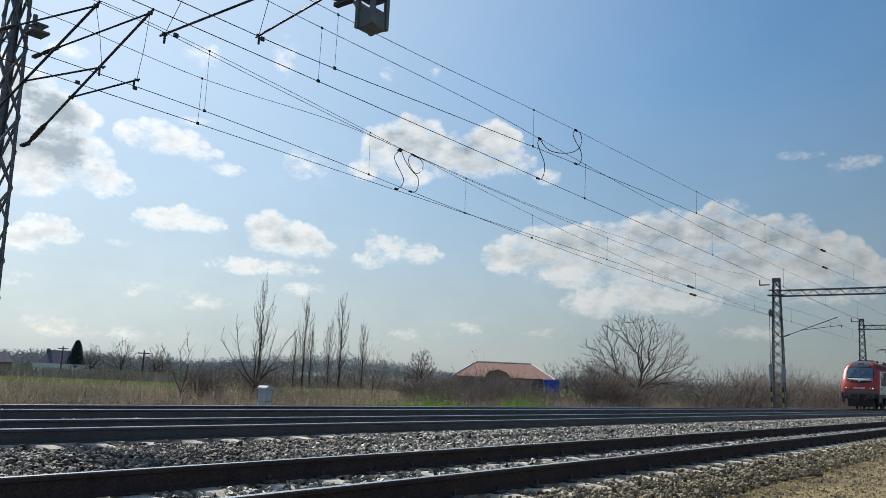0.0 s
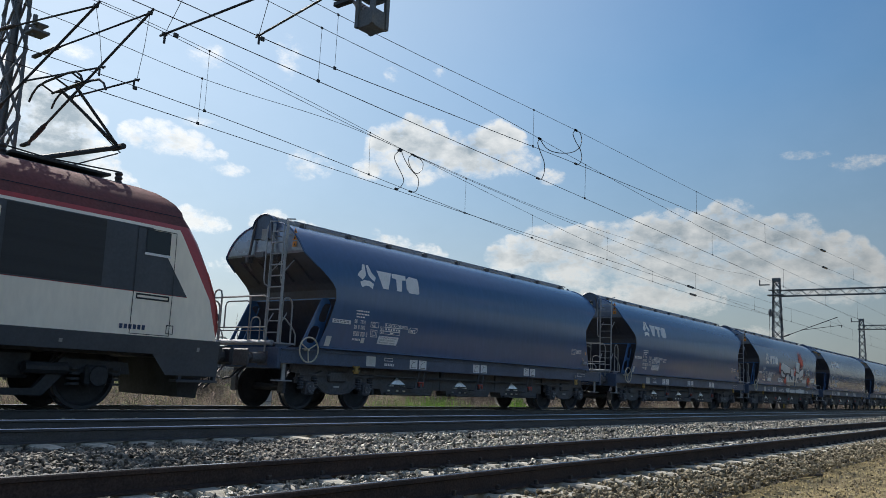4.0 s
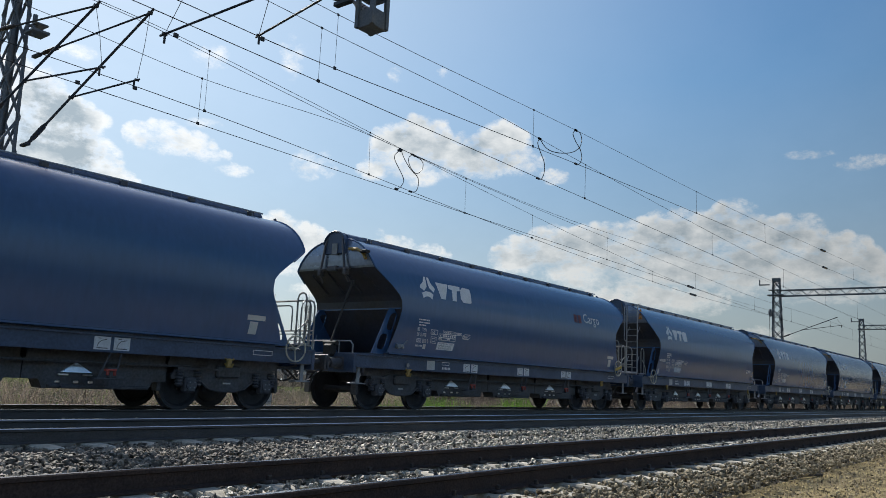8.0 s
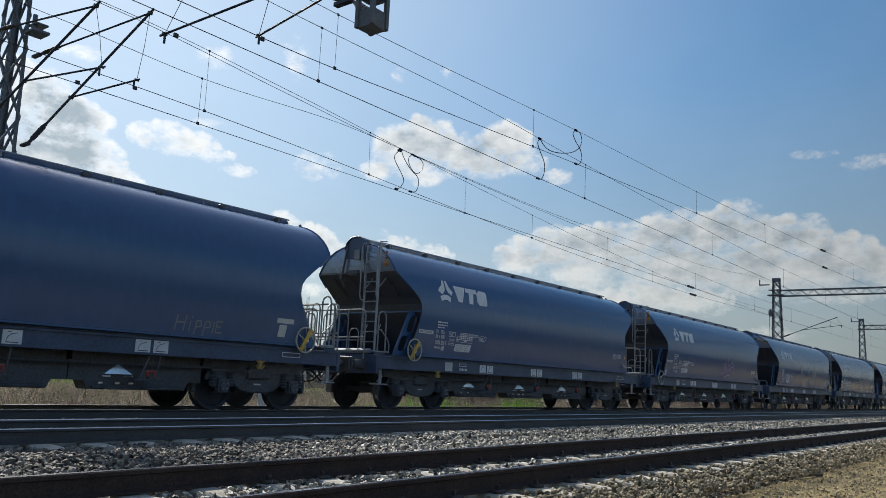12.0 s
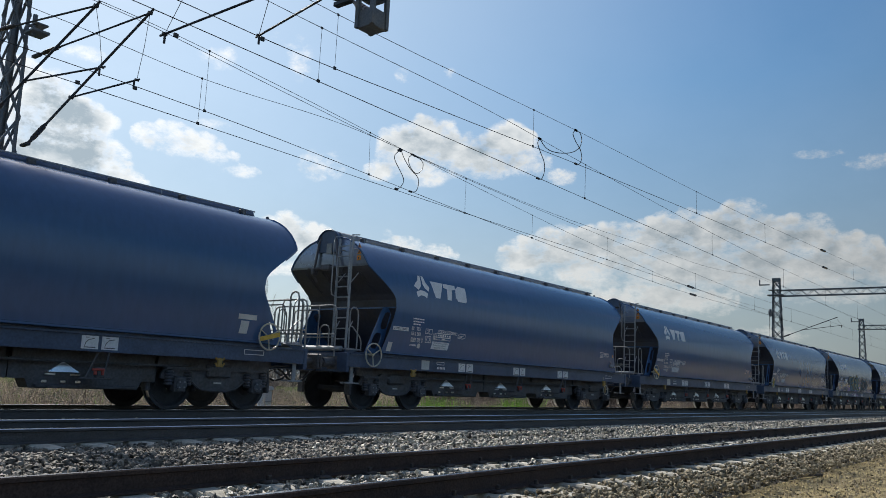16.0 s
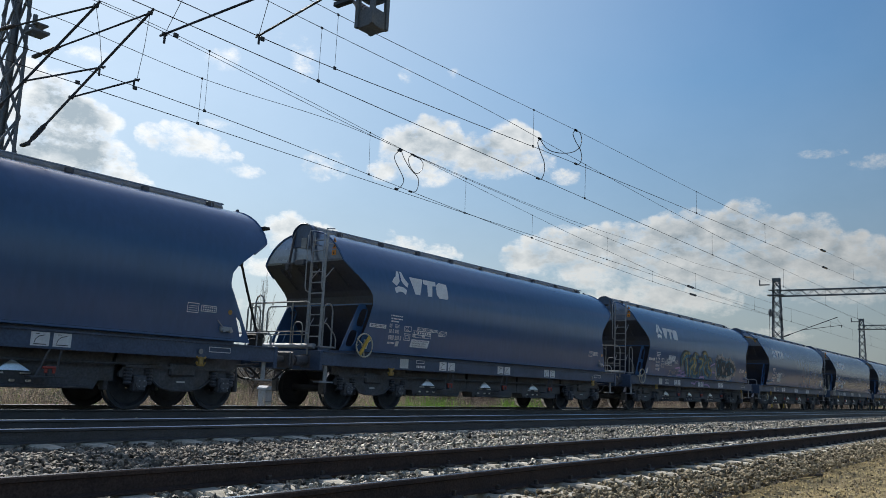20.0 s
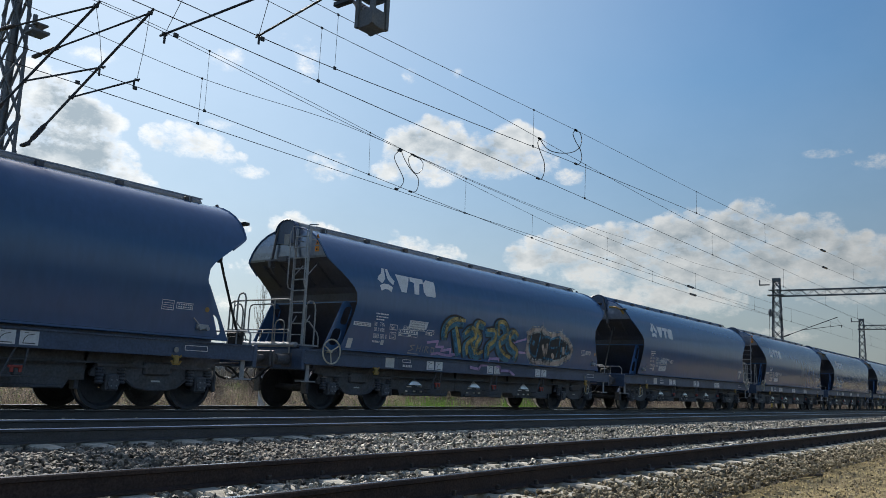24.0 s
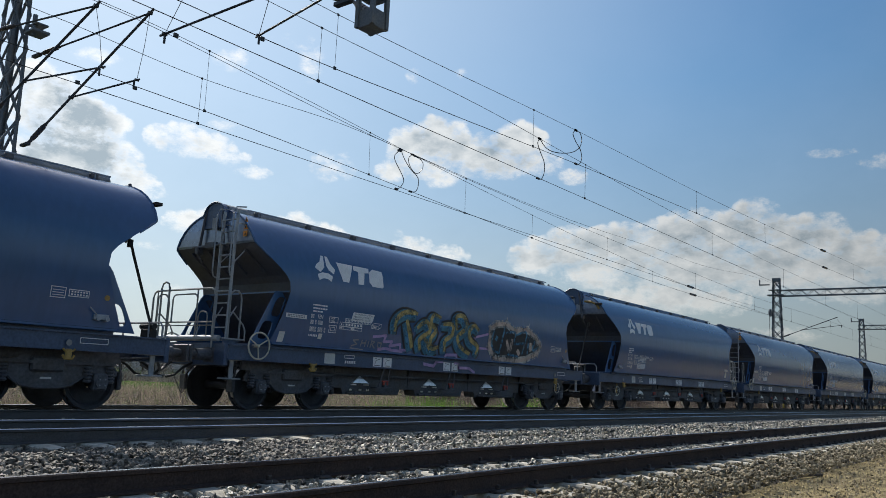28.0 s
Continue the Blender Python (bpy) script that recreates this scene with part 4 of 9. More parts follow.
def wheelset(parent, r):
    """Axle and two dished wheels with flanges, about the y axis at its own middle."""
    if r in WHEEL_MESH:
        ob = new("wheelset", WHEEL_MESH[r])
        ob.parent = parent
        return ob
    bm = bmesh.new()
    tube(bm, (0, -1.08, 0), (0, 1.08, 0), 0.08, 10)
    n = 28
    for sy in (-1, 1):
        prof = [(0.1, 0.66), (0.1, 0.80), (0.18, 0.77), (r - 0.1, 0.75), (r - 0.06, 0.815), (r, 0.815), (r + 0.004, 0.72), (r + 0.03, 0.70), (r + 0.03, 0.68), (r - 0.06, 0.68), (r - 0.1, 0.70), (0.18, 0.68)]
        rings = [[bm.verts.new((rr * math.cos(2 * math.pi * k / n), sy * yy, rr * math.sin(2 * math.pi * k / n))) for k in range(n)] for rr, yy in prof]
        for i in range(len(prof)):
            a, b = rings[i], rings[(i + 1) % len(prof)]
            for k in range(n):
                f = bm.faces.new((a[k], a[(k + 1) % n], b[(k + 1) % n], b[k]))
                f.material_index = 1 if i in (5,) else 0
        # balance holes show the turning
        for k in range(3):
            a = 2 * math.pi * k / 3
            tube(bm, (0.28 * math.cos(a), sy * 0.745, 0.28 * math.sin(a)), (0.28 * math.cos(a), sy * 0.765, 0.28 * math.sin(a)), 0.03, 8)
    bmesh.ops.recalc_face_normals(bm, faces=bm.faces)
    ob = part("wheelset", bm, [WHEEL, TREAD], parent)
    WHEEL_MESH[r] = ob.data
    return ob


def ladder_end(w, end):
    """Platform, railing, ladder and hand wheel at one end."""
    h = WAGON_L / 2
    bm = bmesh.new()
    box(bm, end * 6.78, end * 7.24, -1.25, 1.25, 1.365, 1.40, 0.006)
    tube(bm, (end * 7.26, -1.1, 1.385), (end * 7.26, 1.15, 1.385), 0.06, 10)
    part("platform", bm, GALV, w, "grating platform with a tubular edge")
    for sy in (-1, 1):
        bm = bmesh.new()
        prism_y(bm, [(end * 6.8, 1.365), (end * 7.24, 1.365), (end * 7.24, 1.29), (end * 7.0, 1.29)], sy * 1.18, sy * 1.21)
        part("platform_bracket", bm, BLUE_DULL, w)
    xl, y0 = end * 7.04, end * 0.8
    bm = bmesh.new()
    for y in (y0 - 0.22, y0 + 0.22):
        pts = [(xl, y, 1.38), (xl - end * 0.02, y, 3.3), (xl - end * 0.05, y, 4.02)]
        for a, b in zip(pts, pts[1:]):
            d = Vector(b) - Vector(a)
            box(bm, -0.032, 0.032, -0.012, 0.012, -d.length / 2, d.length / 2, 0, Matrix.Translation((Vector(a) + Vector(b)) / 2) @ d.to_track_quat("Z", "Y").to_matrix().to_4x4() @ pose(0, 0, 0, 0, 0, 90))
    lad = part("ladder", bm, GALV, w, "galvanised ladder up the tank end")
    first = None
    for k in range(10):
        m = Matrix.Translation((xl - end * 0.02, y0, 1.62 + 0.245 * k))
        if first is None:
            b2 = bmesh.new()
            box(b2, -0.025, 0.025, -0.22, 0.22, -0.012, 0.012)
            first = part("rung", b2, GALV, lad)
            first.matrix_basis = m
        else:
            same("rung", first, lad, m)
    for y, s in ((y0 - 0.27, -1), (y0 + 0.27, 1)):
        bm = bmesh.new()
        path_tube(bm, [(xl, y - s * 0.04, 2.62), (xl + end * 0.07, y, 2.66), (xl + end * 0.1, y, 2.76), (xl + end * 0.1, y, 3.92), (xl + end * 0.04, y, 4.06), (xl - end * 0.2, y, 4.1)], 0.016, 6)
        part("handrail", bm, GALV, w)
    for z in (1.75, 2.9, 3.75):
        bm = bmesh.new()
        for y in (y0 - 0.22, y0 + 0.22):
            tube(bm, (xl, y, z), (end * (table(ENDS, max(z, 3.4)) if z > 2.8 else 6.85), y, z + (0.3 if z < 3 else 0)), 0.014, 5)
        part("ladder_stay", bm, GALV, w)
    # end railing: one long guard with a rounded corner at the ladder side, a tall loop and small inner loops
    x = end * 7.3

    def loop(ya, yb, z0, z1, r=0.09):
        c = r * 0.3
        s = 1 if yb > ya else -1
        return [(x, ya, z0), (x, ya, z1 - r), (x, ya + s * c, z1 - c), (x, ya + s * r, z1), (x, yb - s * r, z1), (x, yb - s * c, z1 - c), (x, yb, z1 - r), (x, yb, z0)]
    for n, (pts, r) in enumerate(((loop(end * 0.93, -end * 1.22, 1.2, 2.38, 0.14), 0.021), (loop(-end * 0.66, -end * 0.94, 1.42, 2.56, 0.12), 0.021), (loop(end * 0.35, -end * 0.5, 1.72, 2.28, 0.1), 0.017),
                                  ([(x, end * 0.93, 1.71), (x, -end * 1.22, 1.71)], 0.016), ([(x, end * 0.93, 1.64), (x, -end * 1.22, 1.64)], 0.013), (loop(end * 0.72, end * 0.42, 1.42, 1.92, 0.1), 0.014),
                                  ([(x, end * 0.35, 1.4), (x, end * 0.35, 2.38)], 0.017), ([(x, -end * 1.06, 1.4), (x, -end * 1.06, 2.38)], 0.015))):
        bm = bmesh.new()
        path_tube(bm, pts, r, 6)
        part("railing", bm, PALE, w)
    for sy in (-1, 1):
        # side guard beside the ladder with a slanting brace
        bm = bmesh.new()
        xa, xb, y = end * 7.17, end * 6.9, sy * 1.24
        path_tube(bm, [(xa, y, 1.38), (xa, y, 2.22), (xa - end * 0.03, y, 2.3), (xa - end * 0.09, y, 2.34), (xb + end * 0.09, y, 2.34), (xb + end * 0.03, y, 2.28), (xb, y, 2.18), (xb, y, 1.38)], 0.019, 6)
        path_tube(bm, [(xa, y, 1.9), (xa - end * 0.1, y, 1.9), (end * 6.82, y, 1.68), (end * 6.76, y, 1.56), (end * 6.76, y, 1.36)], 0.016, 6)
        part("side_guard", bm, PALE, w)
        bm = bmesh.new()
        xw, zw = end * 6.58, 1.28
        n = 26
        pts = [(xw + 0.265 * math.cos(2 * math.pi * k / n), sy * 1.5, zw + 0.265 * math.sin(2 * math.pi * k / n)) for k in range(n + 1)]
        path_tube(bm, pts, 0.018, 6)
        for k in range(3):
            a = 2 * math.pi * k / 3 + 0.55
            path_tube(bm, [(xw, sy * 1.47, zw), (xw + 0.265 * math.cos(a), sy * 1.5, zw + 0.265 * math.sin(a))], 0.015, 5)
        tube(bm, (xw, sy * 1.3, zw), (xw, sy * 1.5, zw), 0.03, 8)
        part("hand_wheel", bm, PALE_WHEEL, w, "pale hand brake wheel")


def plain_end(w, end):
    """The end without a ladder: a low rail, a slanting rod and a coil box."""
    h = WAGON_L / 2
    x = end * 7.2
    bm = bmesh.new()
    path_tube(bm, [(x, -1.2, 1.24), (x, -1.2, 1.5), (x, -1.12, 1.58), (x, 1.12, 1.58), (x, 1.2, 1.5), (x, 1.2, 1.24)], 0.02, 6)
    part("low_rail", bm, GALV, w)
    for y in (-0.75, 0.1, 0.8):
        bm = bmesh.new()
        path_tube(bm, [(x, y, 1.25), (x, y, 1.58)], 0.016, 6)
        part("rail_post", bm, GALV, w)
    bm = bmesh.new()
    path_tube(bm, [(end * 6.72, -0.62, 3.06), (end * 6.86, -0.6, 2.72), (end * 7.32, -0.6, 1.56)], 0.026, 6)
    tube(bm, (end * 6.72, -0.62, 3.08), (end * 6.72, -0.62, 2.94), 0.055, 8)
    part("cover_rod", bm, RUBBER, w, "slanting black rod")
    bm = bmesh.new()
    box(bm, end * 7.22, end * 7.42, -0.72, -0.42, 1.22, 1.5, 0.04)
    tube(bm, (end * 7.3, -0.78, 1.52), (end * 7.3, -0.36, 1.52), 0.06, 10)
    part("rod_gearbox", bm, RUBBER, w)
    bm = bmesh.new()
    path_tube(bm, [(end * 6.82, -0.5, 3.84), (end * 6.84, -0.78, 3.82), (end * 6.84, -0.98, 3.72), (end * 6.82, -1.08, 3.56)], 0.04, 6)
    part("end_handle", bm, YELLOW, w, "pale yellow curved handle")
    bm = bmesh.new()
    box(bm, end * 6.8, end * 6.95, -1.2, -0.98, 3.7, 3.76, 0.01)
    part("handle_grip", bm, RUBBER, w)
    bm = bmesh.new()
    box(bm, end * 6.84, end * 6.86, -0.12, 0.06, 3.72, 4.0, 0.004)
    part("end_plate_sign", bm, PALE, w, "small pale plate on the end sheet")
    # discharge valve box on the side by the end
    bm = bmesh.new()
    box(bm, end * 5.98, end * 5.72, -1.49, -1.40, 1.5, 1.6, 0.015)
    tube(bm, (end * 5.94, -1.47, 1.52), (end * 5.94, -1.52, 1.52), 0.04, 10)
    tube(bm, (end * 5.78, -1.47, 1.52), (end * 5.78, -1.52, 1.52), 0.035, 10)
    path_tube(bm, [(end * 5.76, -1.49, 1.58), (end * 5.62, -1.5, 1.7)], 0.014, 5)
    part("valve_box", bm, GALV, w)


def lettering(name, text, x, z, size, material, parent, surface, off=0.009, slant=0.0, wide=1.0, label="", sign=-1, cut=0.09):
    """Words in the built-in font laid on a side; x, z is the lower left of the line as seen from outside."""
    cu = bpy.data.curves.new("lettering", "FONT")
    cu.body, cu.size, cu.resolution_u = text, size, 2
    ob = bpy.data.objects.new("lettering", cu)
    scene.collection.objects.link(ob)
    bpy.context.view_layer.update()
    me = ob.evaluated_get(bpy.context.evaluated_depsgraph_get()).to_mesh()
    polys = []
    for f in me.polygons:
        polys.append([(x + (me.vertices[v].co.x + slant * me.vertices[v].co.y) * wide, z + me.vertices[v].co.y) for v in f.vertices])
    bpy.data.objects.remove(ob)
    bpy.data.curves.remove(cu)
    return decal(name, polys, material, parent, surface, label, off, cut, sign)


def logo_shapes(x, z):
    """A three-lobed mark and three plain blocks beside it."""
    icon = []
    icon += [[(x - 0.11, z + 0.37), (x - 0.02, z + 0.37), (x - 0.03, z + 0.05), (x - 0.17, z - 0.1), (x - 0.36, z + 0.0), (x - 0.3, z + 0.1), (x - 0.17, z + 0.2)]]
    icon += [[(x + 0.03, z + 0.37), (x + 0.12, z + 0.37), (x + 0.2, z + 0.18), (x + 0.36, z + 0.03), (x + 0.29, z - 0.1), (x + 0.12, z + 0.0), (x + 0.05, z + 0.1)]]
    icon += [[(x - 0.28, z - 0.17), (x - 0.1, z - 0.1), (x + 0.1, z - 0.1), (x + 0.26, z - 0.17), (x + 0.2, z - 0.33), (x + 0.07, z - 0.26), (x - 0.07, z - 0.26), (x - 0.22, z - 0.33)]]
    x0 = x + 0.43
    # three plain blocks of the wordmark's size, each narrower towards its foot
    blocks = [[(x0, z + 0.26), (x0 + 0.58, z + 0.26), (x0 + 0.40, z - 0.26), (x0 + 0.19, z - 0.26)]]
    blocks += [[(x0 + 0.60, z + 0.26), (x0 + 1.18, z + 0.26), (x0 + 1.16, z + 0.12), (x0 + 1.0, z + 0.1), (x0 + 0.94, z - 0.26), (x0 + 0.74, z - 0.26), (x0 + 0.76, z + 0.1), (x0 + 0.6, z + 0.12)]]
    blocks += [[(x0 + 1.32, z + 0.26), (x0 + 1.68, z + 0.24), (x0 + 1.7, z + 0.14), (x0 + 1.7, z - 0.22), (x0 + 1.64, z - 0.26), (x0 + 1.27, z - 0.26), (x0 + 1.16, z - 0.14), (x0 + 1.17, z + 0.14)]]
    return icon, blocks


def emblem(w, dx=0.0, dz=0.0):
    icon, blocks = logo_shapes(-4.87, 3.02)
    icon = [[(-4.88 + dx + (x + 4.87) * 0.86, 3.06 + dz + (z - 3.02) * 0.8) for x, z in p] for p in icon]
    blocks = [[(-4.43 + dx + (x + 4.35) * 0.9, 3.06 + dz + (z - 3.02) * 0.8) for x, z in p] for p in blocks]
    decal("emblem", icon, WHITE, w, side_y, "white three-lobed emblem")
    decal("wordmark_block", blocks, WHITE, w, side_y, "white block marks beside the emblem")


def markings(w, flip, seed, panels=True, ladder_left=True):
    """White markings on the side turned to the viewer; x runs from left to right there."""
    rng = random.Random(seed)
    emblem(w)
    bars = []
    for k, (ww, z) in enumerate(((0.44, 2.235), (0.42, 2.165), (0.30, 2.1))):
        xx = -5.2 + 0.01 * k
        while xx < -5.2 + ww:
            lw = rng.uniform(0.03, 0.09)
            bars.append(rect(xx, xx + lw, z, z + 0.032))
            xx += lw + 0.014
    for z, groups in ((1.965, (2,)), (1.84, (2, 0, 1, 0, 3)), (1.68, (4, 0, 3, 0, 1))):
        xx = -5.22
        for g in groups:
            for _ in range(g):
                bars += frame_lines(xx, xx + 0.036, z, z + (0.085 if z > 1.7 else 0.1), 0.011)
                xx += 0.05
            xx += 0.035 if g == 0 else 0.0
    bars += [rect(-5.24 + 0.045 * k, -5.21 + 0.045 * k, 1.575, 1.62) for k in range(6)]
    tagged(decal("number_marking", bars, WHITE, w, side_y), "white number bars", kind="stuff")
    decal("label_tag", [rect(-4.96, -4.85, 1.53, 1.65, 0.02)], LABEL_GREY, w, side_y, "pale tag plate", off=0.008)
    lettering("route_letters", "TEN", -5.04, 1.965, 0.125, WHITE, w, side_y, wide=0.75)
    sign = decal("sign_marking", frame_lines(-4.68, -4.40, 1.91, 2.04, 0.014) + frame_lines(-4.66, -4.43, 1.69, 1.86, 0.014) + frame_lines(-4.61, -4.48, 1.73, 1.82, 0.012)
          + frame_lines(-3.62, -3.35, 1.96, 2.03, 0.012) + frame_lines(-3.31, -3.07, 1.88, 1.96, 0.012) + thick_line([(-3.31, 1.96), (-3.22, 2.01), (-2.98, 2.01), (-3.07, 1.96)], 0.012) + thick_line([(-2.98, 2.01), (-2.98, 1.93), (-3.07, 1.88)], 0.012)
          + [rect(-3.58 + 0.05 * k, -3.55 + 0.05 * k, 1.98, 2.01) for k in range(4)] + [rect(-3.27 + 0.05 * k, -3.24 + 0.05 * k, 1.9, 1.94) for k in range(3)], WHITE, w, side_y)
    tagged(sign, "white framed sign marks", kind="stuff")
    lettering("sign_letters", "GE", -4.645, 1.935, 0.115, WHITE, w, side_y)
    grid = frame_lines(-4.18, -3.62, 1.955, 2.045, 0.01) + frame_lines(-4.34, -3.62, 1.86, 1.955, 0.01) + frame_lines(-4.34, -3.62, 1.79, 1.86, 0.01)
    grid += [rect(-4.09 + 0.094 * k, -4.08 + 0.094 * k, 1.965, 2.035) for k in range(5)] + [rect(-4.15 + 0.094 * k, -4.12 + 0.094 * k, 1.98, 2.02) for k in range(6)]
    grid += [rect(-4.3, -4.27, 1.88, 1.93)] + [rect(-4.16 + 0.094 * k, -4.1 + 0.094 * k, 1.885, 1.93) for k in range(6)] + [rect(-4.22, -4.21, 1.8, 1.945), rect(-4.31, -4.25, 1.81, 1.84), rect(-3.98, -3.86, 1.81, 1.84)]
    tagged(decal("load_table", grid, WHITE, w, side_y), "white load table bars", kind="stuff")
    decal("cargo_panel", [[(-4.41, 1.545), (-3.71, 1.545), (-3.65, 1.74), (-4.36, 1.74)]], WHITE, w, side_y, "white cargo panel with three printed lines", off=0.008)
    for k, words in enumerate(("TRANSPORT VON GETREIDE", "TRANSPORT OF CEREALS", "TRANSPORT DE CEREALES")):
        lettering("panel_text", words, -4.325 - 0.016 * k, 1.685 - 0.058 * k, 0.052, BLUE_DULL, w, side_y, off=0.012, slant=0.25, wide=0.92)
    if ladder_left:
        decal("label_strip", [rect(-5.92, -5.34, 1.92, 2.01)], WHITE, w, side_y, "white label strip", off=0.007)
        decal("strip_text", [rect(-5.88 + 0.045 * k, -5.85 + 0.045 * k, z, z + 0.02) for k in range(11) for z in (1.94, 1.972)], BLUE_DULL, w, side_y, off=0.011)
    decal("label_tag", [rect(-6.08, -5.92, 1.4, 1.62, 0.04)] if ladder_left else [rect(5.35, 5.55, 1.5, 1.75, 0.03), rect(5.3, 5.75, 1.78, 1.88)], LABEL_GREY, w, side_y, "pale tag plate", off=0.008)
    sill = lambda z: 1.332
    for x in (-3.05, -0.35, 2.25):
        for dx in (0, 0.36):
            p = decal("sill_plate", [rect(x + dx, x + dx + 0.3, 1.02, 1.24)], WHITE, w, sill, "white plate on the sill", off=0.01)
            decal("plate_mark", thick_line([(x + dx + 0.06, 1.07), (x + dx + 0.08, 1.13), (x + dx + 0.13, 1.175), (x + dx + 0.22, 1.195)], 0.012) + [rect(x + dx + 0.07, x + dx + 0.13, 1.205, 1.215)] + [rect(x + dx + 0.05, x + dx + 0.25, 1.04, 1.055)], GRIME, p, sill, off=0.014)
    decal("sill_plate", [rect(-4.62, -4.3, 1.02, 1.25)], LABEL_GREY, w, sill, "grey grid plate", off=0.01)
    decal("sill_marking", frame_lines(-4.0, -3.68, 1.16, 1.24, 0.014) + [rect(-3.98 + 0.06 * k, -3.94 + 0.06 * k, 1.05, 1.11) for k in range(6)] + frame_lines(5.6, 6.1, 1.1, 1.2, 0.012), WHITE, w, sill, off=0.008)
    if ladder_left:
        decal("corner_marking", frame_lines(4.95, 5.2, 1.8, 1.98, 0.012) + frame_lines(5.25, 5.6, 1.84, 1.96, 0.012) + [rect(4.98, 5.17, 1.84 + 0.04 * k, 1.85 + 0.04 * k) for k in range(3)] + [rect(5.29 + 0.05 * k, 5.32 + 0.05 * k, z, z + 0.025) for k in range(6) for z in (1.865, 1.91)], WHITE, w, side_y)
        decal("round_label", [[(5.92 + 0.05 * math.cos(2 * math.pi * k / 12), 1.88 + 0.05 * math.sin(2 * math.pi * k / 12)) for k in range(12)]], YELLOW, w, side_y)
    # orange warning signs on the end plate
    if ladder_left:
        for zz, square in ((3.86, False), (3.71, False), (3.56, True)):
            bm = bmesh.new()
            ring = [(-1.1, zz - 0.06), (-0.97, zz - 0.06)] + ([(-0.97, zz + 0.06), (-1.1, zz + 0.06)] if square else [(-1.035, zz + 0.06)])
            prism = [bm.verts.new((-6.792, y, z)) for y, z in ring]
            bm.faces.new(prism[::-1])
            sign = part("warning_sign", bm, ORANGE, w, "orange warning sign on the tank end")
            bm = bmesh.new()
            bm.faces.new([bm.verts.new((-6.797, y, z)) for y, z in ((-1.055, zz - 0.035), (-1.015, zz - 0.035), (-1.02, zz + 0.012), (-1.05, zz + 0.012))][::-1])
            part("sign_mark", bm, OUTLINE, sign)
        bm = bmesh.new()
        box(bm, -6.86, -6.835, -0.16, 0.02, 3.7, 3.96, 0.005)
        part("end_plate_sign", bm, PALE, w, "small pale plate on the end sheet")


def make_wagon(ladder_left, label):
    w = thing("hopper_wagon", label, "freight wagon", group="hopper wagons of the train")
    tank_parts(w, ladder_left)
    underframe_parts(w, 1 if ladder_left else -1)
    bogie(w, -5.25)
    bogie(w, 5.25)
    ladder_end(w, -1 if ladder_left else 1)
    plain_end(w, 1 if ladder_left else -1)
    markings(w, False, 1, ladder_left=ladder_left)
    return w
LADDER_FIRST = make_wagon(True, "dark blue four-axle hopper wagon with ladder end leading")
PLAIN_FIRST = make_wagon(False, "dark blue four-axle hopper wagon with plain end leading")
# middles of the wagons behind the front of the train at rest at three seconds; which of them lead with the ladder end
WAGON_AT = [38.8, 54.55, 69.8] + [85.45 + 15.78 * k for k in range(20)]
LADDER_LEADS = {1, 2, 3, 7, 10, 11, 13, 14, 15, 16, 18, 21}
CARS = []
used = set()
for n, u in enumerate(WAGON_AT, 1):
    proto = LADDER_FIRST if n in LADDER_LEADS else PLAIN_FIRST
    if proto.name in used:
        w = copy_thing(proto, Matrix())
    else:
        w = proto
        used.add(proto.name)
    CARS.append((w, u))
# ---- locomotive ----
RED = mat("locomotive red paint", (0.42, 0.042, 0.038), 0.36, var=0.12, scale=1.5, fine=20, bump=0.03, second=(0.37, 0.046, 0.042), coat=0.1)
LOCO_WHITE = mat("soiled white paint", (0.88, 0.81, 0.69), 0.5, var=0.05, scale=0.9, fine=12, bump=0.02, second=(0.78, 0.715, 0.61), stretch=(1, 1, 0.3))
LOCO_GREY = mat("dark grey paint", (0.05, 0.058, 0.072), 0.5, var=0.15, scale=1.5, fine=20)
LOUVRE = mat("black louvre panel", (0.02, 0.022, 0.026), 0.55, var=0.2, scale=2, fine=90, bump=0.3, stretch=(0.1, 1, 4))
SILVER = mat("grey roof paint", (0.085, 0.10, 0.12), 0.85, var=0.15, scale=2, fine=25, spec=0.15)
GLASS = mat("dark window glass", (0.04, 0.09, 0.14), 0.06, var=0.1, scale=0.5, fine=3, bump=0.0, spec=1.0, coat=0.6)
LAMP = glow("headlight glass", (1.0, 0.72, 0.48), 0.75)
CAB_GLASS = mat("dark cab side glass", (0.02, 0.024, 0.028), 0.1, var=0.1, bump=0.0, spec=0.3)
LENS = mat("lamp lens", (0.55, 0.45, 0.42), 0.15, var=0.1, bump=0.0)
NAVY = mat("navy lettering", (0.03, 0.05, 0.12), 0.5, var=0.1)
LOCO_BLACK = mat("black running gear", (0.028, 0.029, 0.032), 0.65, var=0.35, scale=3, fine=22, bump=0.15)
NOSE_DARK = mat("navy nose band paint", (0.022, 0.03, 0.046), 0.6, var=0.1, scale=2, fine=20, spec=0.15)
CHIN = mat("dusty grey chin paint", (0.17, 0.16, 0.15), 0.7, var=0.2, scale=2, fine=20, spec=0.2)
BUFFER_GREY = mat("pale worn buffer paint", (0.045, 0.05, 0.058), 0.6, var=0.25, scale=5)
ROOF_MAROON = mat("dusty maroon roof paint", (0.17, 0.06, 0.06), 0.8, var=0.2, scale=1.5, fine=20, bump=0.05, second=(0.12, 0.06, 0.06), spec=0.2)
LOCO_L = 19.1
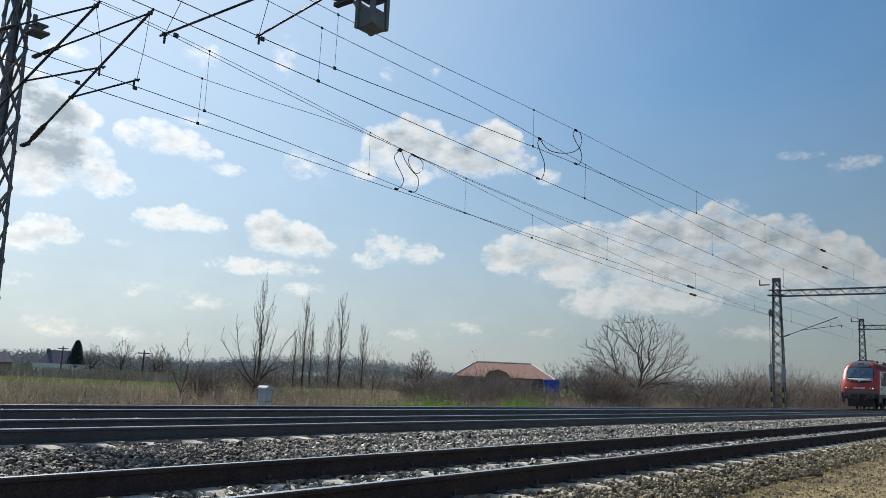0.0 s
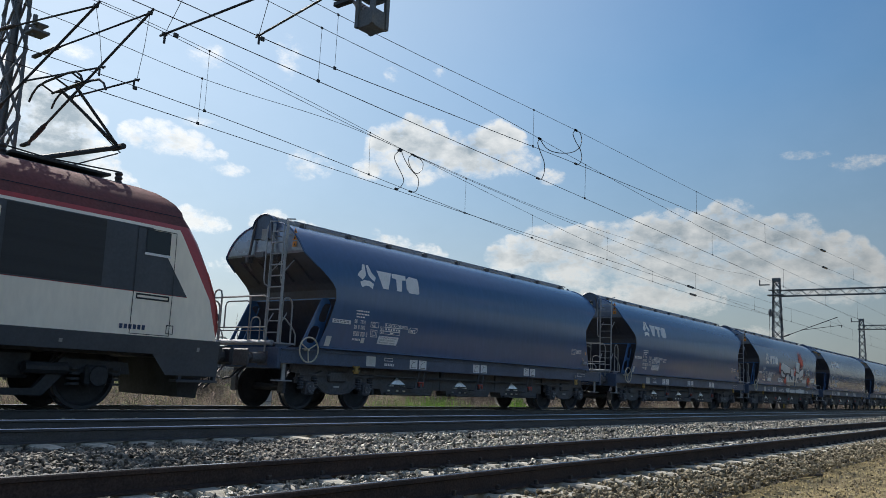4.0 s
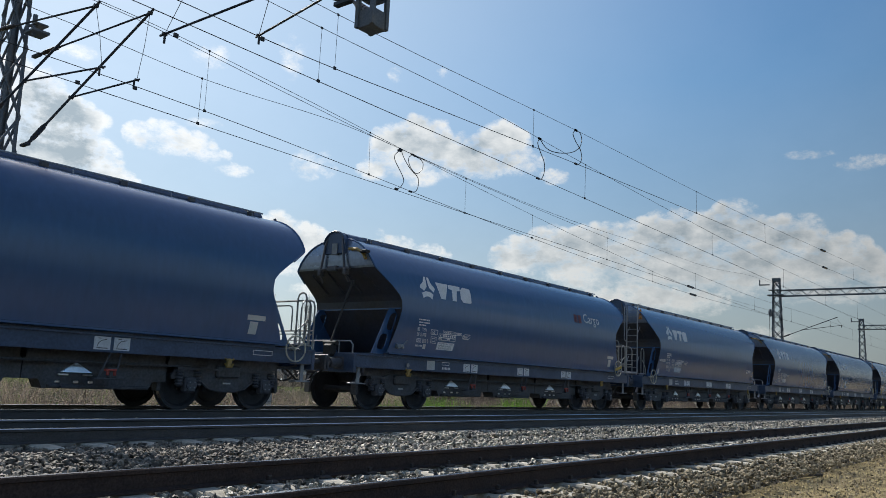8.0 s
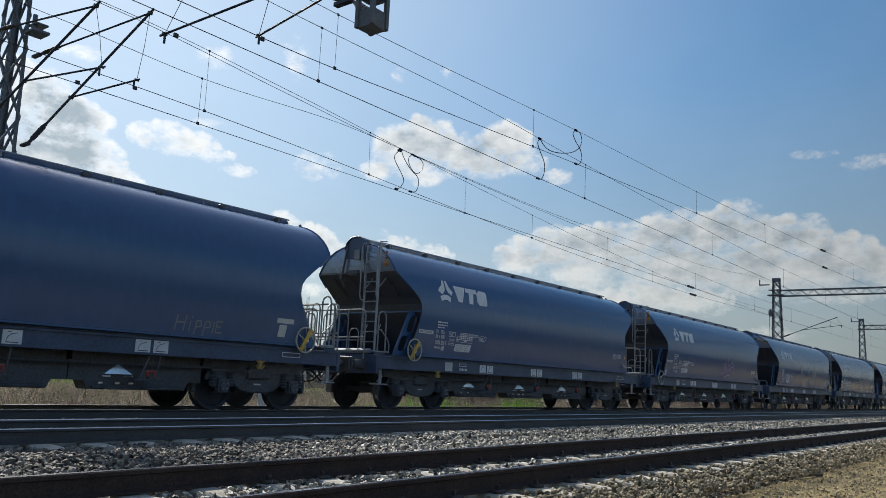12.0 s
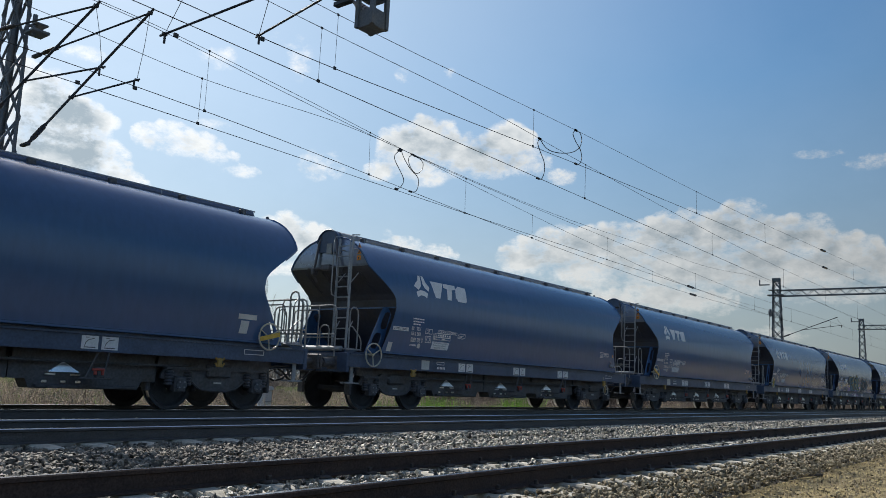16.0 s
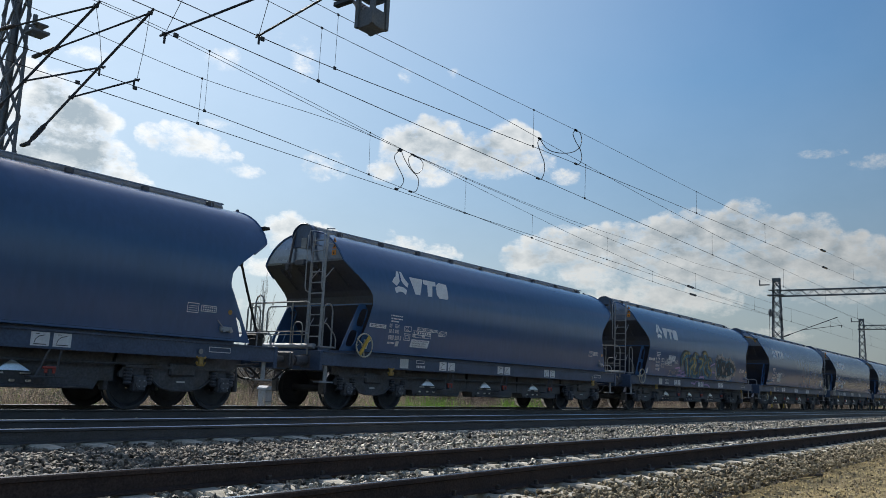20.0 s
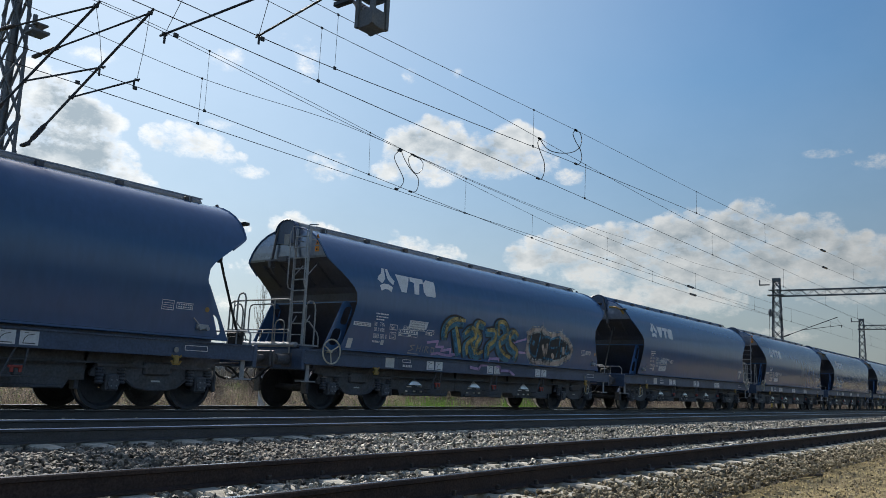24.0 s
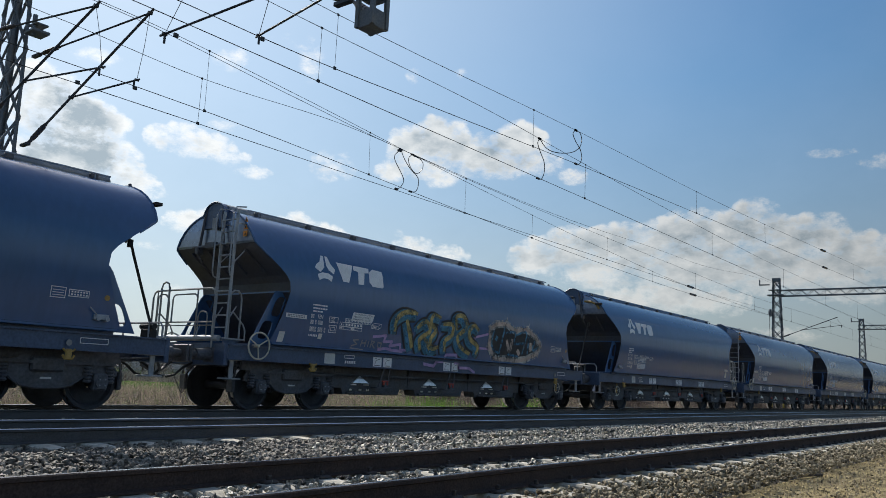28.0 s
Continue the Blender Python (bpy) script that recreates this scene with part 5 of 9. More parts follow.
NOSE = [(1.22, 0.84), (1.55, 0.78), (1.9, 0.82), (2.2, 0.92), (2.56, 1.08), (2.62, 1.12), (3.1, 1.38), (3.58, 1.66), (3.68, 1.70), (3.85, 1.86), (4.0, 2.08), (4.08, 2.4), (4.17, 3.3)]
FLANK = [(0.95, 1.46), (1.3, 1.48), (2.05, 1.48), (3.2, 1.44), (3.36, 1.38), (3.6, 1.26), (3.75, 1.14), (3.9, 0.98), (4.02, 0.8), (4.1, 0.62), (4.17, 0.3)]


def loco_side(z):
    return table(FLANK, z)


def plan_row(z, off=0.0):
    f, w = table(NOSE, z) - off, table(FLANK, z)
    k = float(np.interp(z, (3.55, 3.75), (1.0, 0.5)))
    near = [(f, 0.0), (f + 0.03 * k, 0.4 * w), (f + 0.09 * k, 0.71 * w), (f + 0.19 * k, 0.9 * w), (f + 0.36 * k, w)]
    return near


def locomotive():
    t = thing("locomotive", "red and white electric locomotive with dark window band and raised pantograph", "locomotive")
    zs = [1.22, 1.4, 1.55, 1.9, 2.2, 2.56, 2.62, 3.1, 3.36, 3.58, 3.68, 3.8, 3.9, 4.0, 4.07, 4.13, 4.17]
    bm = bmesh.new()
    rows = []
    for z in zs:
        h = plan_row(z)
        ring = [(x, -y, z) for x, y in h[::-1]] + [(x, y, z) for x, y in h[1:]]
        ring += [(LOCO_L - x, y, z) for x, y, _ in [(a, b, 0) for a, b in h[::-1]]] + [(LOCO_L - x, -y, z) for x, y in h[1:]]
        rows.append([bm.verts.new(p) for p in ring])
    n = len(rows[0])
    for r in range(len(zs) - 1):
        for i in range(n):
            f = bm.faces.new((rows[r][i], rows[r][(i + 1) % n], rows[r + 1][(i + 1) % n], rows[r + 1][i]))
            zc = (zs[r] + zs[r + 1]) / 2
            front = i in (1, 2, 3, 4, 5, 6) or i in (10, 11, 12, 13, 14, 15)
            inner = i in (2, 3, 4, 5) or i in (11, 12, 13, 14)
            f.smooth = True
            f.material_index = 2 if zc < 1.55 and front else 3 if (zc > 3.6 and inner) or zc > 4.06 else 4 if zc > 3.4 and not front else 0
    bm.faces.new(rows[-1])
    bm.faces.new(rows[0][::-1])
    bm.faces.ensure_lookup_table()
    bm.faces[-2].material_index = 3
    bmesh.ops.recalc_face_normals(bm, faces=bm.faces)
    part("body", bm, [RED, LOCO_WHITE, CHIN, SILVER, ROOF_MAROON], t, "red body shell with sloping cab fronts")

    def front_patch(name, z0, z1, k0, k1, material, off, rear=False, steps=4, label="", lift=0.0):
        """A panel laid on the cab front between two heights; k counts across from -4 to 4."""
        bm = bmesh.new()
        grid = []
        for s in range(steps + 1):
            ks = np.linspace(k0, k1, 9)
            row = []
            for k in ks:
                low = z0 + lift * (k / k1) ** 2
                z = low + (z1 - low) * s / steps
                h = plan_row(z, off)
                line = [(x, -y) for x, y in h[::-1]] + [(x, y) for x, y in h[1:]]
                x = np.interp(k + 4, range(9), [p[0] for p in line])
                y = np.interp(k + 4, range(9), [p[1] for p in line])
                row.append(bm.verts.new((LOCO_L - x if rear else x, -y if rear else y, z)))
            grid.append(row)
        for a, b in zip(grid, grid[1:]):
            for i in range(8):
                bm.faces.new((a[i], a[i + 1], b[i + 1], b[i]))
        bmesh.ops.recalc_face_normals(bm, faces=bm.faces)
        if sum(f.normal.x for f in bm.faces) * (1 if rear else -1) < 0:
            bmesh.ops.reverse_faces(bm, faces=bm.faces)
        return part(name, bm, material, t, label, smooth=True)

    for rear in (False, True):
        front_patch("windscreen", 2.66, 3.52, -1.95, 1.95, GLASS, 0.05, rear, 5, "dark reflecting windscreen")
        front_patch("screen_pillar", 2.66, 3.52, -0.04, 0.04, NOSE_DARK, 0.055, rear, 5)
        front_patch("windscreen_frame", 2.60, 3.585, -2.06, 2.06, NOSE_DARK, 0.035, rear, 5)
        front_patch("nose_band", 2.22, 2.6, -2.06, 2.06, NOSE_DARK, 0.035, rear, 4, "dark grey band under the windscreen", 0.2)
        for s in (-1, 1):
            front_patch("lamp_grille", 1.68, 1.9, s * 2.32 - 0.07, s * 2.32 + 0.07, RUBBER, 0.03, rear, 1)
            front_patch("roof_vent", 3.8, 3.95, s * 0.32 - 0.24, s * 0.32 + 0.24, NOSE_DARK, 0.02, rear, 2, "dark roof vent grille")
        front_patch("nose_trim", 2.48, 2.6, -2.0, 2.0, LOCO_WHITE, 0.05, rear, 1, "white crescent trim under the windscreen", 0.1)
        for s in (-1, 1):
            front_patch("trim_line", 2.43, 2.455, s * 1.05 - 0.85, s * 1.05 + 0.85, LOCO_WHITE, 0.052, rear, 1)
            front_patch("hand_grip", 2.42, 2.47, s * 0.2 - 0.1, s * 0.2 + 0.1, WHITE, 0.06, rear, 1)
        for k in (-0.7, -0.46, -0.22, 0.1, 0.34, 0.58):
            front_patch("number_bar", 1.72, 1.84, k, k + 0.17, WHITE, 0.035, rear, 1)
        for s in (-1, 1):
            x = 1.0 if not rear else LOCO_L - 1.0
            for k, m in ((1.75, LENS), (2.25, LAMP if not rear else LENS)):
                y = s * (0.82 if k == 1.75 else 1.04)
                xx = table(NOSE, 1.78) + (0.02 if k == 1.75 else 0.05)
                bm = bmesh.new()
                tube(bm, (xx - 0.06, y, 1.78), (xx + 0.06, y, 1.78), 0.085, 14)
                o = part("headlight_rim", bm, SILVER, t)
                if rear:
                    o.matrix_basis = pose(LOCO_L, 0, 0, 0, 0, 180)
                bm = bmesh.new()
                tube(bm, (xx - 0.075, y, 1.78), (xx + 0.02, y, 1.78), 0.062, 14)
                o = part("headlight", bm, m, t, "round headlight" if m is LAMP else "round marker lamp")
                if rear:
                    o.matrix_basis = pose(LOCO_L, 0, 0, 0, 0, 180)
        bm = bmesh.new()
        xx = table(NOSE, 2.36)
        tube(bm, (xx - 0.07, 0, 2.4), (xx + 0.08, 0, 2.4), 0.08, 14)
        o = part("headlight", bm, WHITE, t)
        if rear:
            o.matrix_basis = pose(LOCO_L, 0, 0, 0, 0, 180)
        for y in (-0.42, 0.42):
            bm = bmesh.new()
            x0, x1 = table(NOSE, 2.72), table(NOSE, 3.4)
            path_tube(bm, [(table(NOSE, 3.05) - 0.08, y + 0.25, 3.08), (x1 - 0.08, y - 0.1, 3.5)], 0.014, 5)
            path_tube(bm, [(x0 - 0.04, y + 0.42, 2.74), (table(NOSE, 3.3) - 0.03, y - 0.02, 3.36)], 0.017, 5)
            tube(bm, (table(NOSE, 3.05) - 0.06, y + 0.25, 3.05), (table(NOSE, 3.05) + 0.02, y + 0.25, 3.05), 0.04, 8)
            o = part("wiper", bm, PALE, t, "pale windscreen wiper")
            if rear:
                o.matrix_basis = pose(LOCO_L, 0, 0, 0, 0, 180)
        # below the front: skirt, buffers, step frame, plough
        bm = bmesh.new()
        prism_y(bm, [(0.86, 1.22), (1.9, 1.22), (1.9, 0.98), (1.3, 0.95), (0.92, 0.95)], -1.4, 1.4)
        o = part("front_beam", bm, LOCO_BLACK, t)
        o2 = []
        bm = bmesh.new()
        prism_y(bm, [(0.95, 0.95), (1.6, 0.95), (1.5, 0.25), (1.1, 0.22)], -1.0, 1.0)
        o2.append(part("plough", bm, LOCO_BLACK, t))
        for s in (-1, 1):
            bm = bmesh.new()
            tube(bm, (0.5, s * 0.9, 1.06), (0.95, s * 0.9, 1.06), 0.12, 14)
            box(bm, 0.42, 0.5, s * 0.9 - 0.3, s * 0.9 + 0.3, 0.88, 1.24, 0.05)
            o2.append(part("buffer", bm, BUFFER_GREY, t, "worn grey rectangular buffer"))
            bm = bmesh.new()
            tube(bm, (0.405, s * 0.9, 1.06), (0.43, s * 0.9, 1.06), 0.11, 14)
            o2.append(part("buffer_wear", bm, RUBBER, t, "dark greased patch on the buffer face"))
            bm = bmesh.new()
            box(bm, 1.0, 1.06, s * 1.36, s * 1.44, 0.55, 1.0)
            box(bm, 1.75, 1.81, s * 1.36, s * 1.44, 0.55, 1.0)
            box(bm, 0.95, 1.85, s * 1.2, s * 1.44, 0.52, 0.57, 0.01)
            box(bm, 0.95, 1.85, s * 1.2, s * 1.44, 0.8, 0.84, 0.01)
            o2.append(part("cab_step", bm, LOCO_GREY, t))
            for y in (0.3, 0.5):
                bm = bmesh.new()
                path_tube(bm, [(0.7, s * y, 0.98), (0.5, s * y, 0.8), (0.45, s * y, 0.5), (0.6, s * y * 1.05, 0.4)], 0.025, 6)
                o2.append(part("brake_hose", bm, RUBBER, t))
        bm = bmesh.new()
        box(bm, 0.3, 0.7, -0.06, 0.06, 0.95, 1.15, 0.02)
        path_tube(bm, [(0.35, 0, 1.0), (0.3, 0.06, 0.7), (0.4, 0, 0.5)], 0.035, 7)
        o2.append(part("screw_coupling", bm, LOCO_BLACK, t))
        if rear:
            for q in [o] + o2:
                q.matrix_basis = pose(LOCO_L, 0, 0, 0, 0, 180)
    mir = lambda p: [(LOCO_L - x, z) for x, z in p][::-1]
    for sign in (-1, 1):
        S = dict(sign=sign)
        lw = [(1.1, 1.3), (18.0, 1.3), (17.78, 2.05), (1.32, 2.05)]
        decal("white_band", [lw], LOCO_WHITE, t, loco_side, "soiled white lower side", off=0.006, **S)
        sl = [(1.32, 2.05), (1.82, 2.05), (2.62, 3.22), (2.06, 3.28)]
        for poly in (sl, mir(sl)):
            decal("white_slash", [poly], LOCO_WHITE, t, loco_side, off=0.007, **S)
        decal("grey_band", [[(1.82, 2.06), (17.28, 2.06), (16.48, 3.22), (2.62, 3.22)]], LOCO_GREY, t, loco_side, "dark grey window band", off=0.005, **S)
        for x0, x1 in ((3.6, 5.55), (6.55, 12.95), (13.95, 15.6)):
            decal("louvre_panel", [rect(x0, x1, 2.08, 3.2)], LOUVRE, t, loco_side, "black louvred panel", off=0.012, **S)
        decal("white_line", [rect(2.2, 16.9, 3.22, 3.275)], LOCO_WHITE, t, loco_side, off=0.01, **S)
        decal("dark_line", [rect(1.95, 17.15, 3.53, 3.545)], NOSE_DARK, t, loco_side, off=0.008, **S)
        decal("skirt", [[(1.0, 1.0), (18.1, 1.0), (18.1, 1.3), (1.0, 1.3)]], LOCO_GREY, t, loco_side, "dark grey skirt", off=0.004, **S)
        fl = [(1.0, 0.64), (2.1, 0.64), (2.4, 1.0), (1.0, 1.0)]
        for poly in (fl, mir(fl)):
            decal("skirt_flap", [poly], LOCO_GREY, t, loco_side, off=0.0, **S)
        for xd, win in ((2.6, 0.12), (16.25, 0.12)):
            d = decal("cab_door", frame_lines(xd - 0.06, xd + 0.72, 1.32, 3.2, 0.012), LOCO_BLACK, t, loco_side, off=0.014, **S)
            decal("door_window", [rect(xd + 0.12, xd + 0.6, 2.77, 3.18)], CAB_GLASS, d, loco_side, "dark drop window", off=0.018, **S)
            decal("window_sill", [rect(xd + 0.1, xd + 0.62, 2.72, 2.765)], WHITE, d, loco_side, off=0.022, **S)
            decal("step_slot", frame_lines(xd, xd + 0.66, 1.93, 2.03, 0.03), LOCO_BLACK, t, loco_side, off=0.012, **S)
        for xd in (5.62, 13.08):
            d = decal("machine_door", [rect(xd + 0.12, xd + 0.62, 2.06, 3.18)], LOCO_GREY, t, loco_side, "narrow machine room door", off=0.016, **S)
            decal("door_seam", frame_lines(xd + 0.1, xd + 0.64, 1.46, 3.2, 0.022), LOCO_BLACK, d, loco_side, off=0.02, **S)
            decal("door_lower", [rect(xd + 0.12, xd + 0.62, 1.48, 2.05)], LOCO_WHITE, d, loco_side, off=0.013, **S)
            for xr in (xd + 0.0, xd + 0.74):
                bm = bmesh.new()
                path_tube(bm, [(xr, sign * 1.45, 3.12), (xr, sign * 1.53, 3.08), (xr, sign * 1.54, 2.4), (xr, sign * 1.55, 1.32), (xr, sign * 1.48, 1.28)], 0.022, 6)
                part("handrail", bm, LOCO_WHITE, t, "white handrail")
            bm = bmesh.new()
            box(bm, xd + 0.06, xd + 0.68, sign * 1.46, sign * 1.53, 1.3, 1.33)
            part("door_step", bm, LOCO_GREY, t)
        bars = []
        for k in range(7):
            if k != 3:
                bars.append(rect(1.7 + 0.13 * k, 1.775 + 0.13 * k, 1.65, 1.82))
        decal("number_marking", bars, NAVY, t, loco_side, off=0.012, **S)
        decal("name_bar", [rect(2.62 + 0.1 * k, 2.69 + 0.1 * k, 1.35, 1.42 + (0.04 if k in (0, 1) else 0)) for k in range(6)] + [rect(16.0 + 0.085 * k, 16.06 + 0.085 * k, 1.4, 1.48) for k in range(6)], NAVY, t, loco_side, off=0.012, **S)
        for x0, x1, z0, z1 in ((2.0, 2.2, 1.36, 1.54), (12.3, 12.45, 1.36, 1.52), (16.9, 17.05, 1.36, 1.52), (7.0, 7.08, 1.38, 1.5)):
            decal("hatch_frame", frame_lines(x0, x1, z0, z1, 0.015), LOCO_BLACK, t, loco_side, off=0.012, **S)
        decal("cleaned_patch", [[(7.25, 1.45), (8.2, 1.36), (8.7, 1.42), (8.65, 1.58), (8.1, 1.78), (7.5, 1.8), (7.3, 1.68)]], mat("fresh white paint", (0.7, 0.7, 0.69), 0.5, var=0.08), t, loco_side, off=0.011, **S)
        decal("skirt_marking", [rect(7.3 + 0.11 * k, 7.37 + 0.11 * k, 1.12, 1.19) for k in range(6)] + frame_lines(8.55, 9.6, 1.1, 1.22, 0.012) + [rect(10.2 + 0.12 * k, 10.28 + 0.12 * k, 1.1, 1.2) for k in range(16)] + [rect(3.0, 3.06, 1.1, 1.16), rect(4.2, 4.26, 1.1, 1.16), rect(15.0, 15.06, 1.1, 1.16), rect(17.6, 17.66, 1.08, 1.16)], PALE, t, loco_side, off=0.01, **S)
        bm = bmesh.new()
        prism_y(bm, [(6.75, 1.0), (12.9, 1.0), (12.35, 0.68), (6.95, 0.68)], sign * 1.1, sign * 1.42)
        part("battery_box", bm, LOCO_GREY, t, "grey equipment box under the floor")
        for x in (3.55, 7.0, 15.0):
            bm = bmesh.new()
            tube(bm, (x - 0.35, sign * 1.15, 0.68), (x + 0.35, sign * 1.15, 0.68), 0.1, 10)
            part("damper", bm, LOCO_BLACK, t)
    bm = bmesh.new()
    box(bm, 7.0, 12.2, -1.1, 1.1, 0.32, 0.98, 0.05)
    part("transformer_case", bm, LOCO_BLACK, t)
    bm = bmesh.new()
    box(bm, 0.9, 18.2, -1.25, 1.25, 0.95, 1.24)
    part("floor_frame", bm, LOCO_BLACK, t)
    for xb in (4.75, 14.35):
        bm = bmesh.new()
        box(bm, xb - 0.5, xb + 0.5, -1.0, 1.0, 0.5, 0.95, 0.05)
        b = part("bogie", bm, LOCO_BLACK, t)
        for s in (-1, 1):
            bm = bmesh.new()
            prism_y(bm, [(xb - 2.15, 0.62), (xb - 2.1, 0.82), (xb - 0.9, 0.85), (xb - 0.7, 0.6), (xb - 0.5, 0.35), (xb + 0.5, 0.35), (xb + 0.7, 0.6), (xb + 0.9, 0.85), (xb + 2.1, 0.82), (xb + 2.15, 0.62),
                         (xb + 1.0, 0.62), (xb + 0.65, 0.24), (xb - 0.65, 0.24), (xb - 1.0, 0.62)], s * 1.08 - 0.06, s * 1.08 + 0.06)
            part("side_frame", bm, LOCO_BLACK, b)
            for ax in (-1.5, 1.5):
                bm = bmesh.new()
                box(bm, xb + ax - 0.2, xb + ax + 0.2, s * 1.02, s * 1.26, 0.4, 0.76, 0.05)
                ring_y(bm, xb + ax, s * 1.28, 0.575, 0.16, 0.0, 0.02, 16)
                part("axle_box", bm, LOCO_BLACK, b)
                bm = bmesh.new()
                for q in (-0.36, 0.36):
                    for k in range(4):
                        tube(bm, (xb + ax + q, s * 1.12, 0.42 + 0.085 * k), (xb + ax + q, s * 1.12, 0.46 + 0.085 * k), 0.11, 10)
                part("spring_nest", bm, LOCO_BLACK, b)
        for ax in (-1.5, 1.5):
            wheelset(b, 0.575).matrix_basis = Matrix.Translation((xb + ax, 0, 0.575))
    # roof gear
    bm = bmesh.new()
    prism_y(bm, [(8.0, 4.1), (8.45, 4.34), (12.6, 4.36), (13.4, 4.12)], -0.62, 0.62)
    part("roof_hood", bm, LOUVRE, t, "long black roof hood")
    bm = bmesh.new()
    prism_y(bm, [(7.55, 4.08), (8.15, 4.3), (8.4, 4.28), (8.0, 4.08)], -0.7, 0.7)
    part("hood_wedge", bm, GALV, t)
    for x in (6.9, 7.4, 13.8, 14.2, 16.3):
        for y in (-0.4, 0.4):
            bm = bmesh.new()
            coil(bm, x, y, 4.1, 4.34, 0.075, 3)
            part("roof_insulator", bm, INSULATOR, t)
    bm = bmesh.new()
    path_tube(bm, [(6.9, -0.4, 4.34), (7.4, -0.4, 4.34), (8.0, -0.3, 4.4)], 0.015, 5)
    path_tube(bm, [(13.8, -0.4, 4.34), (15.0, -0.3, 4.3), (16.3, -0.4, 4.34)], 0.015, 5)
    part("roof_conductor", bm, WIRE, t)
    bm = bmesh.new()
    for y in (-0.45, 0.45):
        path_tube(bm, [(3.9, y, 4.17), (4.7, y, 4.23), (5.6, y * 0.7, 4.25), (6.5, y * 0.6, 4.19)], 0.03, 6)
    for x in (4.1, 4.35):
        path_tube(bm, [(x, -0.8, 4.12), (x, -0.6, 4.26), (x, 0.6, 4.26), (x, 0.8, 4.12)], 0.025, 6)
    path_tube(bm, [(5.2, 0, 4.17), (6.3, 0, 4.25), (4.3, 0, 4.27)], 0.03, 6)
    part("folded_pantograph", bm, LOCO_BLACK, t, "folded black pantograph")
    pb = bmesh.new()
    box(pb, 14.3, 16.1, -0.5, 0.5, 4.2, 4.25, 0.01)
    p = part("pantograph", pb, LOCO_BLACK, t, "raised black single-arm pantograph")
    bm = bmesh.new()
    path_tube(bm, [(14.75, 0, 4.24), (16.45, 0, 4.92)], 0.05, 8)
    path_tube(bm, [(15.3, 0.12, 4.2), (16.5, 0.08, 4.82)], 0.015, 6)
    part("lower_arm", bm, LOCO_BLACK, p)
    bm = bmesh.new()
    path_tube(bm, [(16.45, 0, 4.92), (15.35, -0.25, 5.76)], 0.03, 7)
    path_tube(bm, [(16.45, 0, 4.92), (15.35, 0.25, 5.76)], 0.03, 7)
    path_tube(bm, [(16.5, 0.0, 4.82), (15.2, 0.0, 5.7)], 0.012, 5)
    tube(bm, (16.45, -0.18, 4.92), (16.45, 0.18, 4.92), 0.06, 8)
    part("upper_arm", bm, LOCO_BLACK, p)
    bm = bmesh.new()
    for x in (15.12, 15.55):
        path_tube(bm, [(x, -0.98, 5.6), (x, -0.88, 5.74), (x, -0.7, 5.85), (x, -0.4, 5.885), (x, 0.4, 5.885), (x, 0.7, 5.85), (x, 0.88, 5.74), (x, 0.98, 5.6)], 0.022, 6)
    for y in (-0.55, 0.0, 0.55):
        path_tube(bm, [(15.12, y, 5.86), (15.35, y, 5.77), (15.55, y, 5.86)], 0.018, 5)
    path_tube(bm, [(15.35, -0.6, 5.77), (15.35, 0.6, 5.77)], 0.022, 6)
    part("collector_head", bm, LOCO_BLACK, p)
    return t


LOCO = locomotive()
CARS.append((LOCO, 11.85))
